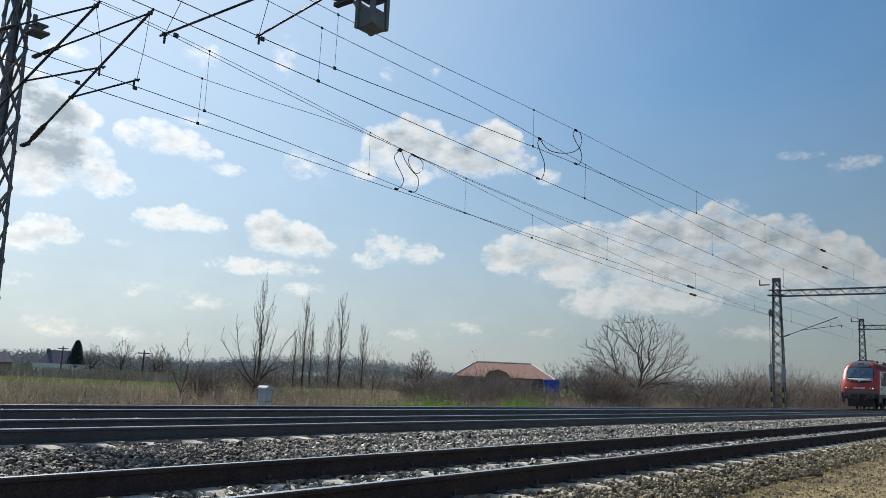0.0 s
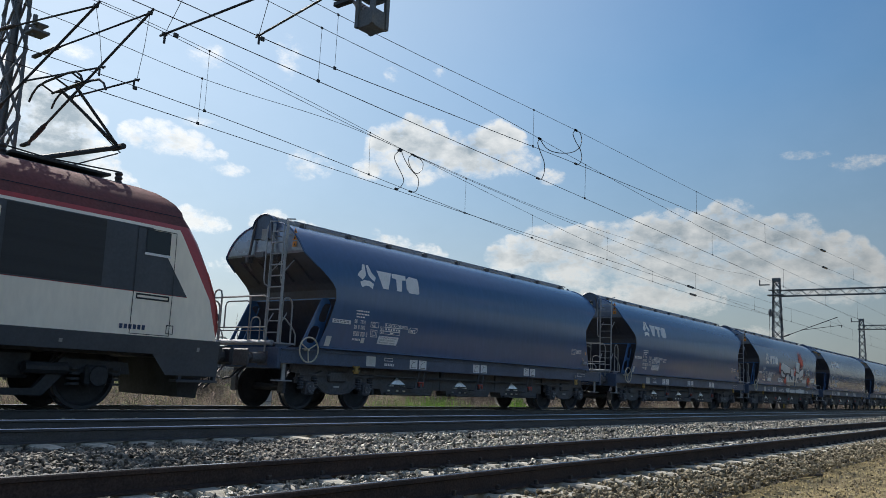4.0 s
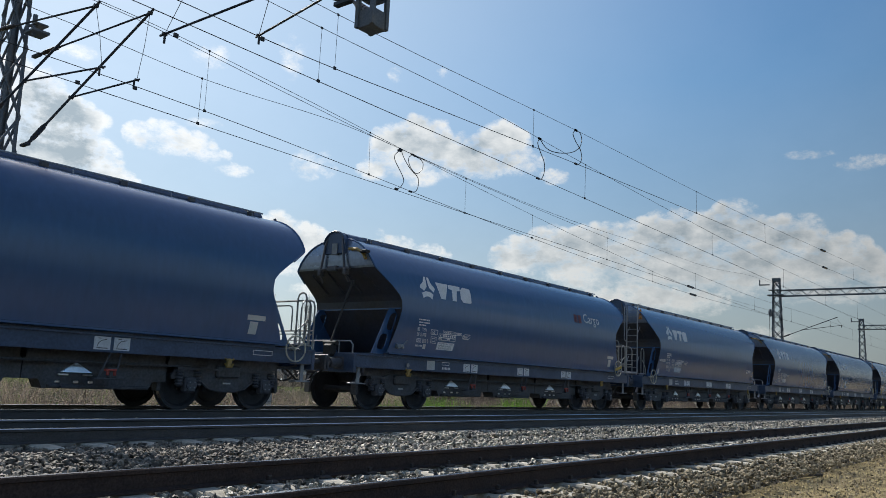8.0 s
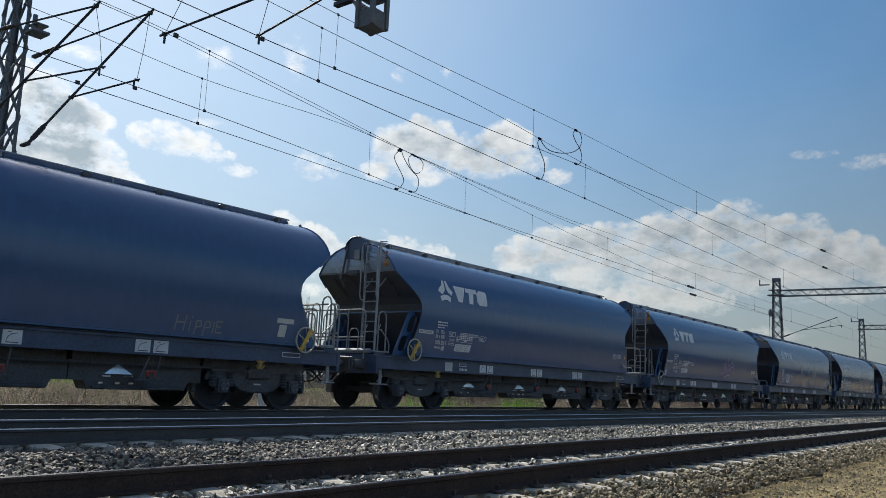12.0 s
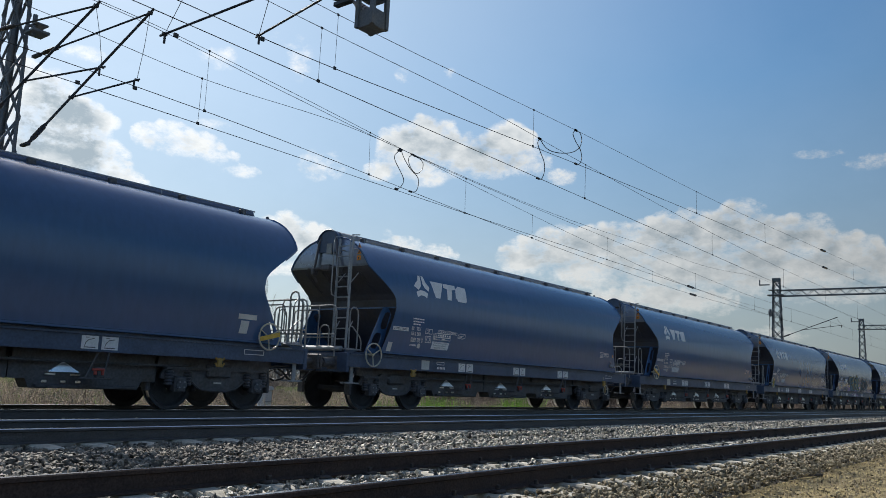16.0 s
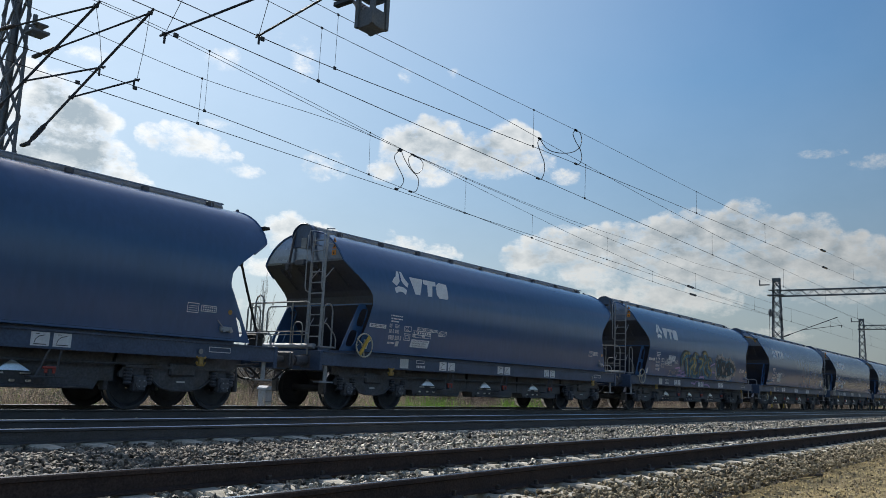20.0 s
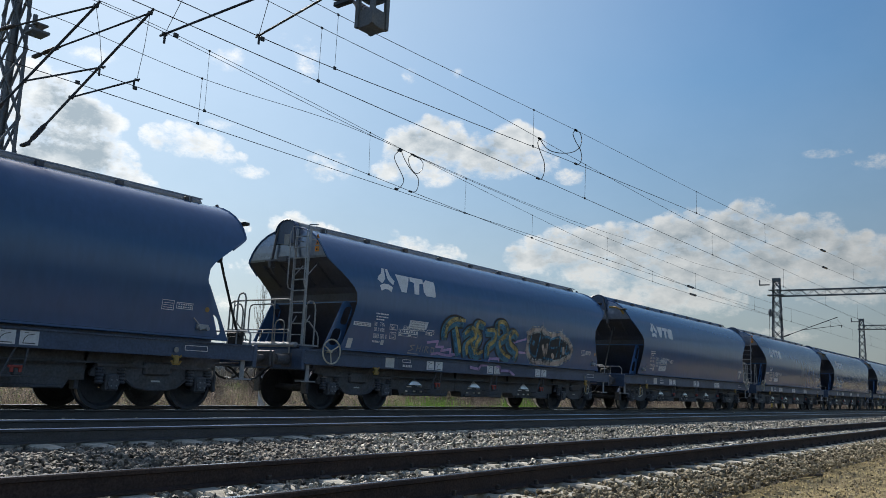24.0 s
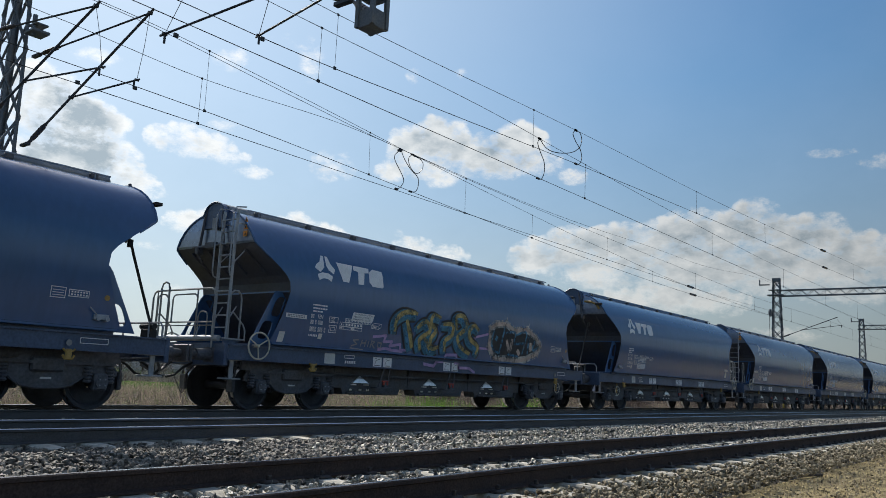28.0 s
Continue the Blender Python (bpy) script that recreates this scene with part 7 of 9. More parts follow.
def blades(name, n, place, height, width, lean, material, label, seed):
    """Thin upright blades, each a bent strip of two quads."""
    rng = np.random.default_rng(seed)
    p = place(rng, n)
    n = len(p)
    h = rng.uniform(height[0], height[1], n) * rng.uniform(0.5, 1.0, n)
    h *= np.array([1.0 + 0.75 * noise.noise((a * 0.3, b * 0.45, 7.0)) + 0.35 * noise.noise((a * 1.3, b * 1.6, 2.0)) for a, b in p[:, :2]])
    w = rng.uniform(width[0], width[1], n)
    a = rng.uniform(0, 2 * np.pi, n)
    ld = rng.uniform(0, 2 * np.pi, n)
    ll = np.abs(rng.normal(0, lean, n)) * h
    side = np.stack([np.cos(a), np.sin(a), 0 * a], -1) * w[:, None] / 2
    tip = np.stack([np.cos(ld) * ll, np.sin(ld) * ll, h], -1)
    mid = np.stack([np.cos(ld) * ll * 0.3, np.sin(ld) * ll * 0.3, h * 0.55], -1)
    v = np.stack([p - side, p + side, p + mid + side * 0.7, p + mid - side * 0.7, p + tip + side * 0.15, p + tip - side * 0.15], 1)
    f = (np.array([(0, 1, 2, 3), (3, 2, 4, 5)])[None] + 6 * np.arange(n)[:, None, None]).reshape(-1, 4)
    me = bpy.data.meshes.new(name)
    fast_mesh(me, v.reshape(-1, 3), f)
    me.materials.append(material)
    return tagged(new(name, me), label, name.replace("_", " "), kind="stuff")


def verge(x0, x1, y0, y1, clump=0.25, bias=1.0):
    def place(rng, n):
        x, y = rng.uniform(x0, x1, n), y0 + (y1 - y0) * rng.uniform(0, 1, n) ** bias
        keep = np.array([noise.noise((a * 0.35, b * 0.5, 3.0)) > -clump for a, b in zip(x, y)])
        z = np.where(y < 17.4, -0.4 - 0.32 * np.clip((y - 16.3) / 1.1, 0, 1), -0.75)
        return np.stack([x, y, z], -1)[keep]
    return place


blades("dry_grass", 36000, verge(6, 130, 17.6, 34, 0.3), (0.15, 0.5), (0.006, 0.018), 0.8, STRAW, "strip of dry yellow-brown grass beyond the tracks", 21)
blades("straw_stems", 16000, verge(8, 140, 18.5, 44, 0.1), (0.4, 1.2), (0.006, 0.016), 0.5, STRAW, "pale dry grass stems among the dead weeds", 26)
blades("dead_weeds", 72000, verge(8, 150, 18.4, 52, 0.3), (0.3, 1.15), (0.007, 0.02), 0.65, WEED, "thicket of brown dead weed stems beyond the tracks", 22)
blades("fresh_grass", 4200, verge(19.0, 29, 16.9, 18.8, 0.3), (0.45, 1.0), (0.012, 0.026), 0.4, GREEN, "patch of fresh green grass by the tracks", 23)
blades("green_undergrowth", 26000, verge(6, 90, 17.4, 42, 0.1), (0.12, 0.45), (0.01, 0.022), 0.7, GREEN, "low green undergrowth among the dead weeds", 27)
blades("fresh_grass", 2500, verge(6, 60, 17.0, 19, -0.15), (0.12, 0.35), (0.012, 0.02), 0.4, GREEN, "low tufts of fresh green grass", 24)
blades("dry_litter", 5000, spread(5.5, 26, 0.6, 3.5, -0.34, 0.01, 1.4, False), (0.03, 0.09), (0.004, 0.009), 3.0, STRAW, "dry grass litter lying on the dirt", 28)
blades("dirt_grass", 1500, spread(7, 20, 1.5, 3.3, -0.35, 0.0, 1.2), (0.04, 0.14), (0.004, 0.008), 0.6, STRAW, "sparse dry grass on the dirt", 25)


# ---- trees ----
def sticks_mesh(name, segs, material, parent, sides=3):
    """Tapered sticks from rows of (x0, y0, z0, r0, x1, y1, z1, r1), as one mesh."""
    s = np.array(segs, float)
    a, b, ra, rb = s[:, 0:3], s[:, 4:7], s[:, 3], s[:, 7]
    d = b - a
    d /= np.linalg.norm(d, axis=1, keepdims=True) + 1e-9
    up = np.where(np.abs(d[:, 2:3]) < 0.9, np.array([[0, 0, 1.0]]), np.array([[1.0, 0, 0]]))
    u = np.cross(d, up)
    u /= np.linalg.norm(u, axis=1, keepdims=True) + 1e-9
    w = np.cross(d, u)
    vs = []
    for c, r in ((a, ra), (b, rb)):
        for k in range(sides):
            t = 2 * np.pi * k / sides
            vs.append(c + (u * np.cos(t) + w * np.sin(t)) * r[:, None])
    v = np.stack(vs, 1).reshape(-1, 3)
    q = np.array([(k, (k + 1) % sides, sides + (k + 1) % sides, sides + k) for k in range(sides)])
    f = (q[None] + 2 * sides * np.arange(len(s))[:, None, None]).reshape(-1, 4)
    me = bpy.data.meshes.new(name)
    fast_mesh(me, v, f)
    me.materials.append(material)
    ob = new(name, me)
    ob.parent = parent
    return ob


def grow(rng, p, d, length, r, level, out, spreadang, up, kids, minr):
    """A limb of a few bent pieces that carries smaller limbs."""
    n = 4
    for i in range(n):
        d = (d + Vector((rng.uniform(-1, 1), rng.uniform(-1, 1), rng.uniform(-1, 1))) * 0.13 + Vector((0, 0, up))).normalized()
        q = p + d * (length / n)
        r2 = max(minr * 0.6, r * (1 - 0.16 * (i + 1) / 1.0) if i < n - 1 else r * 0.35)
        out.append((level, p.x, p.y, p.z, r, q.x, q.y, q.z, r2))
        if level > 0 and i >= 1:
            for _ in range(kids):
                ax = Vector((rng.uniform(-1, 1), rng.uniform(-1, 1), rng.uniform(-0.4, 0.8))).normalized()
                nd = (d + ax * spreadang).normalized()
                grow(rng, q, nd, length * rng.uniform(0.45, 0.72), r2 * 0.6, level - 1, out, spreadang, up, kids, minr)
        p, r = q, r2


def brambles(n, x0, x1, y0, y1, seed):
    """Tangled thin stems of every lean among the weeds, thicker in patches."""
    rng = np.random.default_rng(seed)
    x, y = x0 + (x1 - x0) * rng.uniform(0, 1, n) ** 1.3, rng.uniform(y0, y1, n)
    patch = np.array([noise.noise((a * 0.22, b * 0.4, 11.0)) for a, b in zip(x, y)])
    k = patch > -0.05
    x, y, patch = x[k], y[k], patch[k]
    z = -0.75 + rng.uniform(0, 1, len(x)) ** 1.4 * (0.4 + 1.3 * patch)
    d = rng.normal(0, 1, (len(x), 3)) * np.array([1, 1, 0.8])
    ln = rng.uniform(0.25, 0.8, len(x))[:, None]
    d = d / np.linalg.norm(d, axis=1, keepdims=True) * ln
    r = rng.uniform(0.003, 0.008, len(x))
    segs = np.column_stack([x, y, z, r, x + d[:, 0], y + d[:, 1], np.maximum(z + d[:, 2], -0.74), r * 0.5])
    o = sticks_mesh("bramble_tangle", segs, TWIG, None, 3)
    tagged(o, "tangle of dry brown bramble stems beyond the tracks", "brambles", kind="stuff")


brambles(34000, 7, 100, 18.2, 40, 61)


def plant(name, label, category, x, y, segs, group="", split=2, z=-0.75):
    t = thing(name, label, category, Matrix.Translation((x, y, z)), group=group)
    thick = [s[1:] for s in segs if s[0] >= split]
    thin = [s[1:] for s in segs if s[0] < split]
    if thick:
        sticks_mesh("trunk", thick, BARK, t, 5)
    if thin:
        sticks_mesh("crown", thin, TWIG, t, 3)
    return t


def bare_tree(x, y, h, stems, lean, seed, label, levels=3, spreadang=0.75, kids=2, up=0.06, r=None, minr=0.007, fan=False):
    rng = random.Random(seed)
    segs = []
    for i in range(stems):
        a = 2 * math.pi * (i + rng.uniform(-0.2, 0.2)) / stems
        l = lean * rng.uniform(0.6, 1.2)
        if fan:
            a, l = 2.4 * i, lean * (0.15 + 0.85 * i / (stems - 1))
        d = Vector((math.cos(a) * l, math.sin(a) * l, 1)).normalized()
        grow(rng, Vector((math.cos(a) * 0.12, math.sin(a) * 0.12, 0)), d, h * rng.uniform(0.55, 0.72), (r or h * 0.017), levels, segs, spreadang, up, kids, minr)
    return plant("bare_tree", label, "tree", x, y, segs, group="bare trees", split=2)


def dome_tree(x, y, h, wide, n, seed, label, low=0.35, r=0.012):
    """A round-headed bare tree: every twig end joins the nearest limb below it, and limbs thicken with what they carry."""
    rng = random.Random(seed)
    nodes, parent = [Vector((0, 0, 0)), Vector((0.04, 0.02, h * 0.12)), Vector((0.0, 0.06, h * 0.22))], [-1, 0, 1]
    ends = []
    while len(ends) < n:
        e = Vector((rng.uniform(-1, 1), rng.uniform(-1, 1), rng.uniform(0, 1)))
        k = e.x * e.x + e.y * e.y + e.z * e.z
        if 0.12 < k < 1:
            ends.append(Vector((e.x * wide, e.y * wide, h * (low + (1 - low) * e.z))))
    top = Vector((0, 0, h * 0.25))
    ends.sort(key=lambda e: (e - top).length)
    way = [0.0, h * 0.12, h * 0.22]
    for e in ends:
        best = min(range(2, len(nodes)), key=lambda i: (nodes[i] - e).length * 1.12 + (0.3 if nodes[i].z > e.z else 0) + 0.8 * way[i])
        p = nodes[best]
        m = p.lerp(e, 0.5) + Vector((rng.uniform(-1, 1), rng.uniform(-1, 1), rng.uniform(-0.2, 0.8))) * 0.08 * (e - p).length
        nodes.append(m)
        parent.append(best)
        nodes.append(e)
        parent.append(len(nodes) - 2)
        way += [way[best] + (m - p).length, way[best] + (e - p).length]
    load = [1.0] * len(nodes)
    for i in range(len(nodes) - 1, 0, -1):
        load[parent[i]] += load[i]
    segs = []
    for i in range(1, len(nodes)):
        ra, rb = r * load[i] ** 0.42, r * max(1.0, load[i] * 0.8) ** 0.42
        segs.append((2 if load[i] > 14 else 1, *nodes[parent[i]], ra, *nodes[i], rb))
        if load[i] < 6:
            for _ in range(3):
                d = (nodes[i] - nodes[parent[i]]).normalized() + Vector((rng.uniform(-1, 1), rng.uniform(-1, 1), rng.uniform(-0.5, 1))) * 0.8
                t = nodes[i] + d.normalized() * rng.uniform(0.035, 0.085) * h
                segs.append((0, *nodes[i], r * 0.8, *t, r * 0.4))
    return plant("bare_tree", label, "tree", x, y, segs, group="bare trees", split=2)


def poplar(x, y, h, wide, seed):
    """A narrow tree: limbs leave the trunk, bend upright and fill a slender oval."""
    rng = random.Random(seed)
    segs = []
    n = 14
    p, r0 = Vector((0, 0, 0)), h * 0.011
    for i in range(n):
        q = Vector((0.06 * rng.uniform(-1, 1), 0.06 * rng.uniform(-1, 1), h * 0.88 * (i + 1) / n))
        segs.append((2, *p, r0 * (1 - 0.92 * i / n), *q, r0 * (1 - 0.92 * (i + 1) / n)))
        p = q
    for k in range(44):
        f = 0.12 + 0.68 * (k + rng.uniform(0, 1)) / 44
        a = rng.uniform(0, 2 * math.pi)
        ln = h * rng.uniform(0.16, 0.32) * (1.15 - 0.5 * f)
        e = min(1.0, f + ln / h)
        reach = wide * rng.uniform(0.3, 1.0) * min(1.0, 0.35 + 0.9 * e) * min(1.0, math.sqrt(max(0.02, 1.03 - e) / 0.3))
        b, rr = Vector((0, 0, f * h)), r0 * (1 - 0.9 * f) * 0.42
        for j in range(1, 6):
            u = j / 5
            o = reach * (1 - (1 - u) ** 2.2)
            c = Vector((math.cos(a) * o, math.sin(a) * o, f * h + ln * u)) + Vector((rng.uniform(-1, 1), rng.uniform(-1, 1), 0)) * 0.05
            r2 = max(0.010, rr * 0.72)
            segs.append((1, *b, rr, *c, r2))
            for _ in range(2):
                d = Vector((rng.uniform(-0.28, 0.28) + 0.1 * math.cos(a), rng.uniform(-0.28, 0.28) + 0.1 * math.sin(a), 1)).normalized()
                g = c + d * rng.uniform(0.25, 0.65) * h / 11
                segs.append((0, *c, 0.010, *g, 0.004))
            b, rr = c, r2
    plant("poplar_tree", "slender leafless poplar tree with upswept branches", "tree", x, y, segs, group="poplar trees")


def limb_tree(x, y, h, seed, label, limbs=7, lean=1.0, r=0.02):
    """A few long limbs that leave a low fork, lean out and turn up, each with sparse side twigs."""
    rng = random.Random(seed)
    segs = [(2, 0, 0, -0.05, h * 0.012, 0.03, 0, h * 0.2, h * 0.010)]
    for k in range(limbs):
        a = 2.4 * k + rng.uniform(-0.4, 0.4)
        p, rr = Vector((0.03, 0, h * (0.14 + 0.08 * rng.random()))), h * 0.0088
        d = Vector((math.cos(a) * lean * rng.uniform(0.5, 1.1), math.sin(a) * lean * rng.uniform(0.5, 1.1), 0.8)).normalized()
        n = 9
        length = h * rng.uniform(0.75, 0.95)
        for i in range(n):
            d = (d + Vector((rng.uniform(-1, 1), rng.uniform(-1, 1), rng.uniform(-0.5, 0.9))) * 0.24).normalized()
            q = p + d * length / n
            r2 = max(r * 0.5, rr * 0.88)
            segs.append((2 if i < 4 else 1, *p, rr, *q, r2))
            if i > 1:
                for _ in range(2):
                    e = (d + Vector((rng.uniform(-1, 1), rng.uniform(-1, 1), rng.uniform(-0.2, 0.8))) * 0.75).normalized()
                    g, u = q, length * rng.uniform(0.10, 0.26)
                    for w in range(3):
                        e = (e + Vector((rng.uniform(-1, 1), rng.uniform(-1, 1), rng.uniform(0, 0.8))) * 0.15).normalized()
                        g2 = g + e * u / 3
                        segs.append((0, *g, r * (0.5 - 0.09 * w), *g2, r * (0.41 - 0.09 * w)))
                        g = g2
            p, rr = q, r2
    return plant("bare_tree", label, "tree", x, y, segs, group="bare trees", split=2)


for x, y, h, s in ((54.1, 65.6, 11.4, 1), (59.5, 64.9, 10.2, 2), (58.0, 57.9, 10.0, 3), (65.4, 61.8, 7.8, 4), (58.7, 62.9, 6.6, 5), (56.1, 62.5, 6.0, 6), (61.4, 63.0, 7.8, 7)):
    poplar(x, y, h, h * 0.115, s)
limb_tree(28.6, 35.0, 4.3, 31, "leafless young tree with forked spreading stems")
limb_tree(19.8, 28.8, 2.7, 33, "thin leafless sapling among dead weeds", 4, 0.5, 0.016)
dome_tree(54.8, 24.5, 7.0, 4.7, 420, 34, "wide leafless tree with a rounded crown of many spreading limbs", 0.27, 0.0105)
bare_tree(40.9, 28.8, 3.4, 3, 0.2, 35, "thin leafless sapling among dead weeds", levels=1, r=0.025)
bare_tree(44.2, 40.6, 3.2, 2, 0.5, 36, "leafless bush tree at the field edge", levels=2)
for x, y, h, s in ((76.5, 129.0, 6.5, 41), (70.0, 127.0, 5.2, 42), (80.0, 124.0, 5.8, 43), (84.0, 128.0, 5.0, 44), (146.9, 85.6, 6.5, 45), (152.0, 84.0, 6.0, 46), (93.0, 75.8, 6.0, 47), (97.0, 79.0, 6.4, 48)):
    dome_tree(x, y, h, h * 0.46, 170, s, "leafless tree at the far field edge", 0.12, 0.016)


def bush(x, y, h, w, seed, n=120):
    rng = random.Random(seed)
    segs = []
    for i in range(n):
        a, o = rng.uniform(0, 2 * math.pi), rng.uniform(0, 1) ** 0.7
        p = Vector((math.cos(a) * o * w * 0.35, math.sin(a) * o * w * 0.35, 0))
        d = Vector((math.cos(a) * o * 0.8, math.sin(a) * o * 0.8, 1)).normalized()
        grow(rng, p, d, h * rng.uniform(0.35, 0.85), 0.02, 1, segs, 0.9, 0.0, 2, 0.01)
    plant("bush", "leafless tangled brown bush beside the railway", "bush", x, y, segs, group="bushes beside the railway", split=9)


brng = random.Random(77)
for x, y, h, w in ((46.3, 23.7, 3.0, 3.2), (47.0, 22.8, 2.6, 2.6), (50.5, 23.0, 1.8, 3.0), (58.4, 20.9, 2.7, 3.5), (62.5, 20.4, 3.0, 3.5), (66.5, 20.6, 3.3, 4.0), (70.0, 20.0, 3.6, 4.0), (74.5, 20.3, 3.6, 4.0),
                   (79.0, 20.2, 3.6, 4.2), (84.0, 19.8, 3.3, 4.0), (90.0, 20.2, 3.4, 4.4), (97.0, 20.5, 3.4, 4.4), (104.0, 20.5, 3.2, 4.4), (112.0, 20.5, 3.2, 4.4), (35.0, 27.0, 1.5, 2.4), (38.5, 30.0, 1.4, 2.6), (42.0, 34.0, 1.2, 3.0), (51.0, 30.0, 1.3, 3.0), (48.6, 24.2, 3.0, 3.0),
                   (60.0, 28.0, 2.4, 3.4), (68.0, 30.0, 2.8, 4.0), (78.0, 32.0, 3.0, 4.0), (30.0, 36.0, 1.6, 2.4), (24.0, 33.0, 1.5, 2.0), (38.0, 27.5, 1.7, 2.4), (40.5, 29.8, 1.9, 2.6), (43.5, 28.8, 1.8, 2.6), (46.5, 31.0, 2.1, 3.0), (50.0, 33.5, 2.2, 3.0), (36.0, 29.0, 1.6, 2.4), (44.0, 26.4, 1.5, 2.2)):
    bush(x, y, h, w, brng.randrange(9999))


def far_woods():
    """Leafless woods along the horizon, each tree a fan of upright sticks."""
    rng = np.random.default_rng(5)
    segs = []
    for i in range(2500):
        az = rng.uniform(4, 72)
        d = rng.uniform(240, 420)
        swell = 0.85 + 0.2 * math.sin(az * 0.33) + 0.75 * math.exp(-((az - 47.5) / 6.5) ** 2)
        h = rng.uniform(5.0, 9.5) * d / 380 * swell
        x, y = d * math.cos(math.radians(az)), d * math.sin(math.radians(az))
        for k in range(42):
            a, e, o = rng.uniform(0, 2 * np.pi), rng.uniform(-1, 1), rng.uniform(0, 1) ** 0.5
            c = math.sqrt(1 - e * e)
            bx, by, bz = x + math.cos(a) * c * o * 2.6, y + math.sin(a) * c * o * 2.6, h * (0.52 + 0.40 * e * o) - 1.0
            d = rng.normal(0, 1, 3)
            segs.append((bx, by, bz, 0.12, bx + d[0] * 0.42, by + d[1] * 0.42, bz + 0.15 + d[2] * 0.4, 0.05))
    hedge = []
    for i in range(900):
        az = rng.uniform(36, 55)
        d = rng.uniform(105, 160)
        h = rng.uniform(0.9, 2.0) * (1.0 + 0.3 * math.sin(az * 0.9))
        x, y = d * math.cos(math.radians(az)), d * math.sin(math.radians(az))
        for k in range(22):
            a, o = rng.uniform(0, 2 * np.pi), rng.uniform(0, 1)
            z0 = rng.uniform(0, 0.8) * h
            bx, by = x + math.cos(a) * o * 1.4, y + math.sin(a) * o * 1.4
            hedge.append((bx, by, z0 - 0.9, 0.06, bx + rng.normal(0, 0.4), by + rng.normal(0, 0.4), z0 + rng.uniform(0.3, 1.0) - 0.9, 0.02))
    for i in range(260):
        az = rng.uniform(54, 70)
        d = rng.uniform(100, 130)
        x, y = d * math.cos(math.radians(az)), d * math.sin(math.radians(az))
        for k in range(14):
            bx, by = x + rng.normal(0, 0.8), y + rng.normal(0, 0.8)
            hedge.append((bx, by, -0.9, 0.05, bx + rng.normal(0, 0.4), by + rng.normal(0, 0.4), rng.uniform(0.1, 1.0) - 0.6, 0.02))
    # unseen belt behind the viewer, added to darken what the wagon sides reflect
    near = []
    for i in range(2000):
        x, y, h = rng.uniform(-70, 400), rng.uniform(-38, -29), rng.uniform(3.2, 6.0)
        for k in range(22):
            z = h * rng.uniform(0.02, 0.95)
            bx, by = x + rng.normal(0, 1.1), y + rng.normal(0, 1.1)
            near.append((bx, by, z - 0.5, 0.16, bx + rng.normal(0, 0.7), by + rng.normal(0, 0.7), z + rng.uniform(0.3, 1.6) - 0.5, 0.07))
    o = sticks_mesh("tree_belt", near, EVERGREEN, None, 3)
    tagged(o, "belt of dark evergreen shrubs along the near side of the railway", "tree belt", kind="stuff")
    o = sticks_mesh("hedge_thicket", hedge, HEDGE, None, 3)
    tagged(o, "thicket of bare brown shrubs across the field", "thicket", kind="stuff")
    # the woods' pale grey stands for haze in the air
    o = sticks_mesh("far_woods", segs, FARWOOD_HAZE, None, 3)
    tagged(o, "belt of leafless woods along the horizon, paled grey for haze", "woods", kind="stuff")


far_woods()


# ---- buildings and posts beyond the line ----
ROOF_RED = mat("weathered red roof", (0.27, 0.155, 0.12), 0.85, var=0.2, scale=1.2, fine=14, bump=0.3, second=(0.25, 0.12, 0.09))
ROOF_DARK = mat("dark slate roof", (0.12, 0.115, 0.15), 0.9, var=0.2, scale=1, fine=9, spec=0.05)
ROOF_PALE = mat("pale sheet roof", (0.8, 0.79, 0.76), 0.5, var=0.12, scale=1, fine=8)
PLASTER = mat("grey plaster wall", (0.30, 0.24, 0.20), 0.9, var=0.25, scale=0.8, fine=9)
TARP = mat("blue tarpaulin", (0.03, 0.07, 0.45), 0.45, var=0.2, scale=2, fine=10)
CONIFER = mat("dark conifer needles", (0.03, 0.045, 0.05), 0.9, var=0.4, scale=1, fine=8, island=0.4)
BOX_GREY = mat("weathered white post", (0.55, 0.56, 0.57), 0.75, var=0.2, scale=5, fine=40)


def hip_roof(bm, l, w, z0, z1, ridge):
    a = [bm.verts.new(p) for p in ((-l / 2, -w / 2, z0), (l / 2, -w / 2, z0), (l / 2, w / 2, z0), (-l / 2, w / 2, z0), (-ridge / 2, 0, z1), (ridge / 2, 0, z1))]
    for f in ((0, 1, 5, 4), (1, 2, 5), (2, 3, 4, 5), (3, 0, 4), (3, 2, 1, 0)):
        bm.faces.new([a[i] for i in f])
    bmesh.ops.recalc_face_normals(bm, faces=bm.faces)


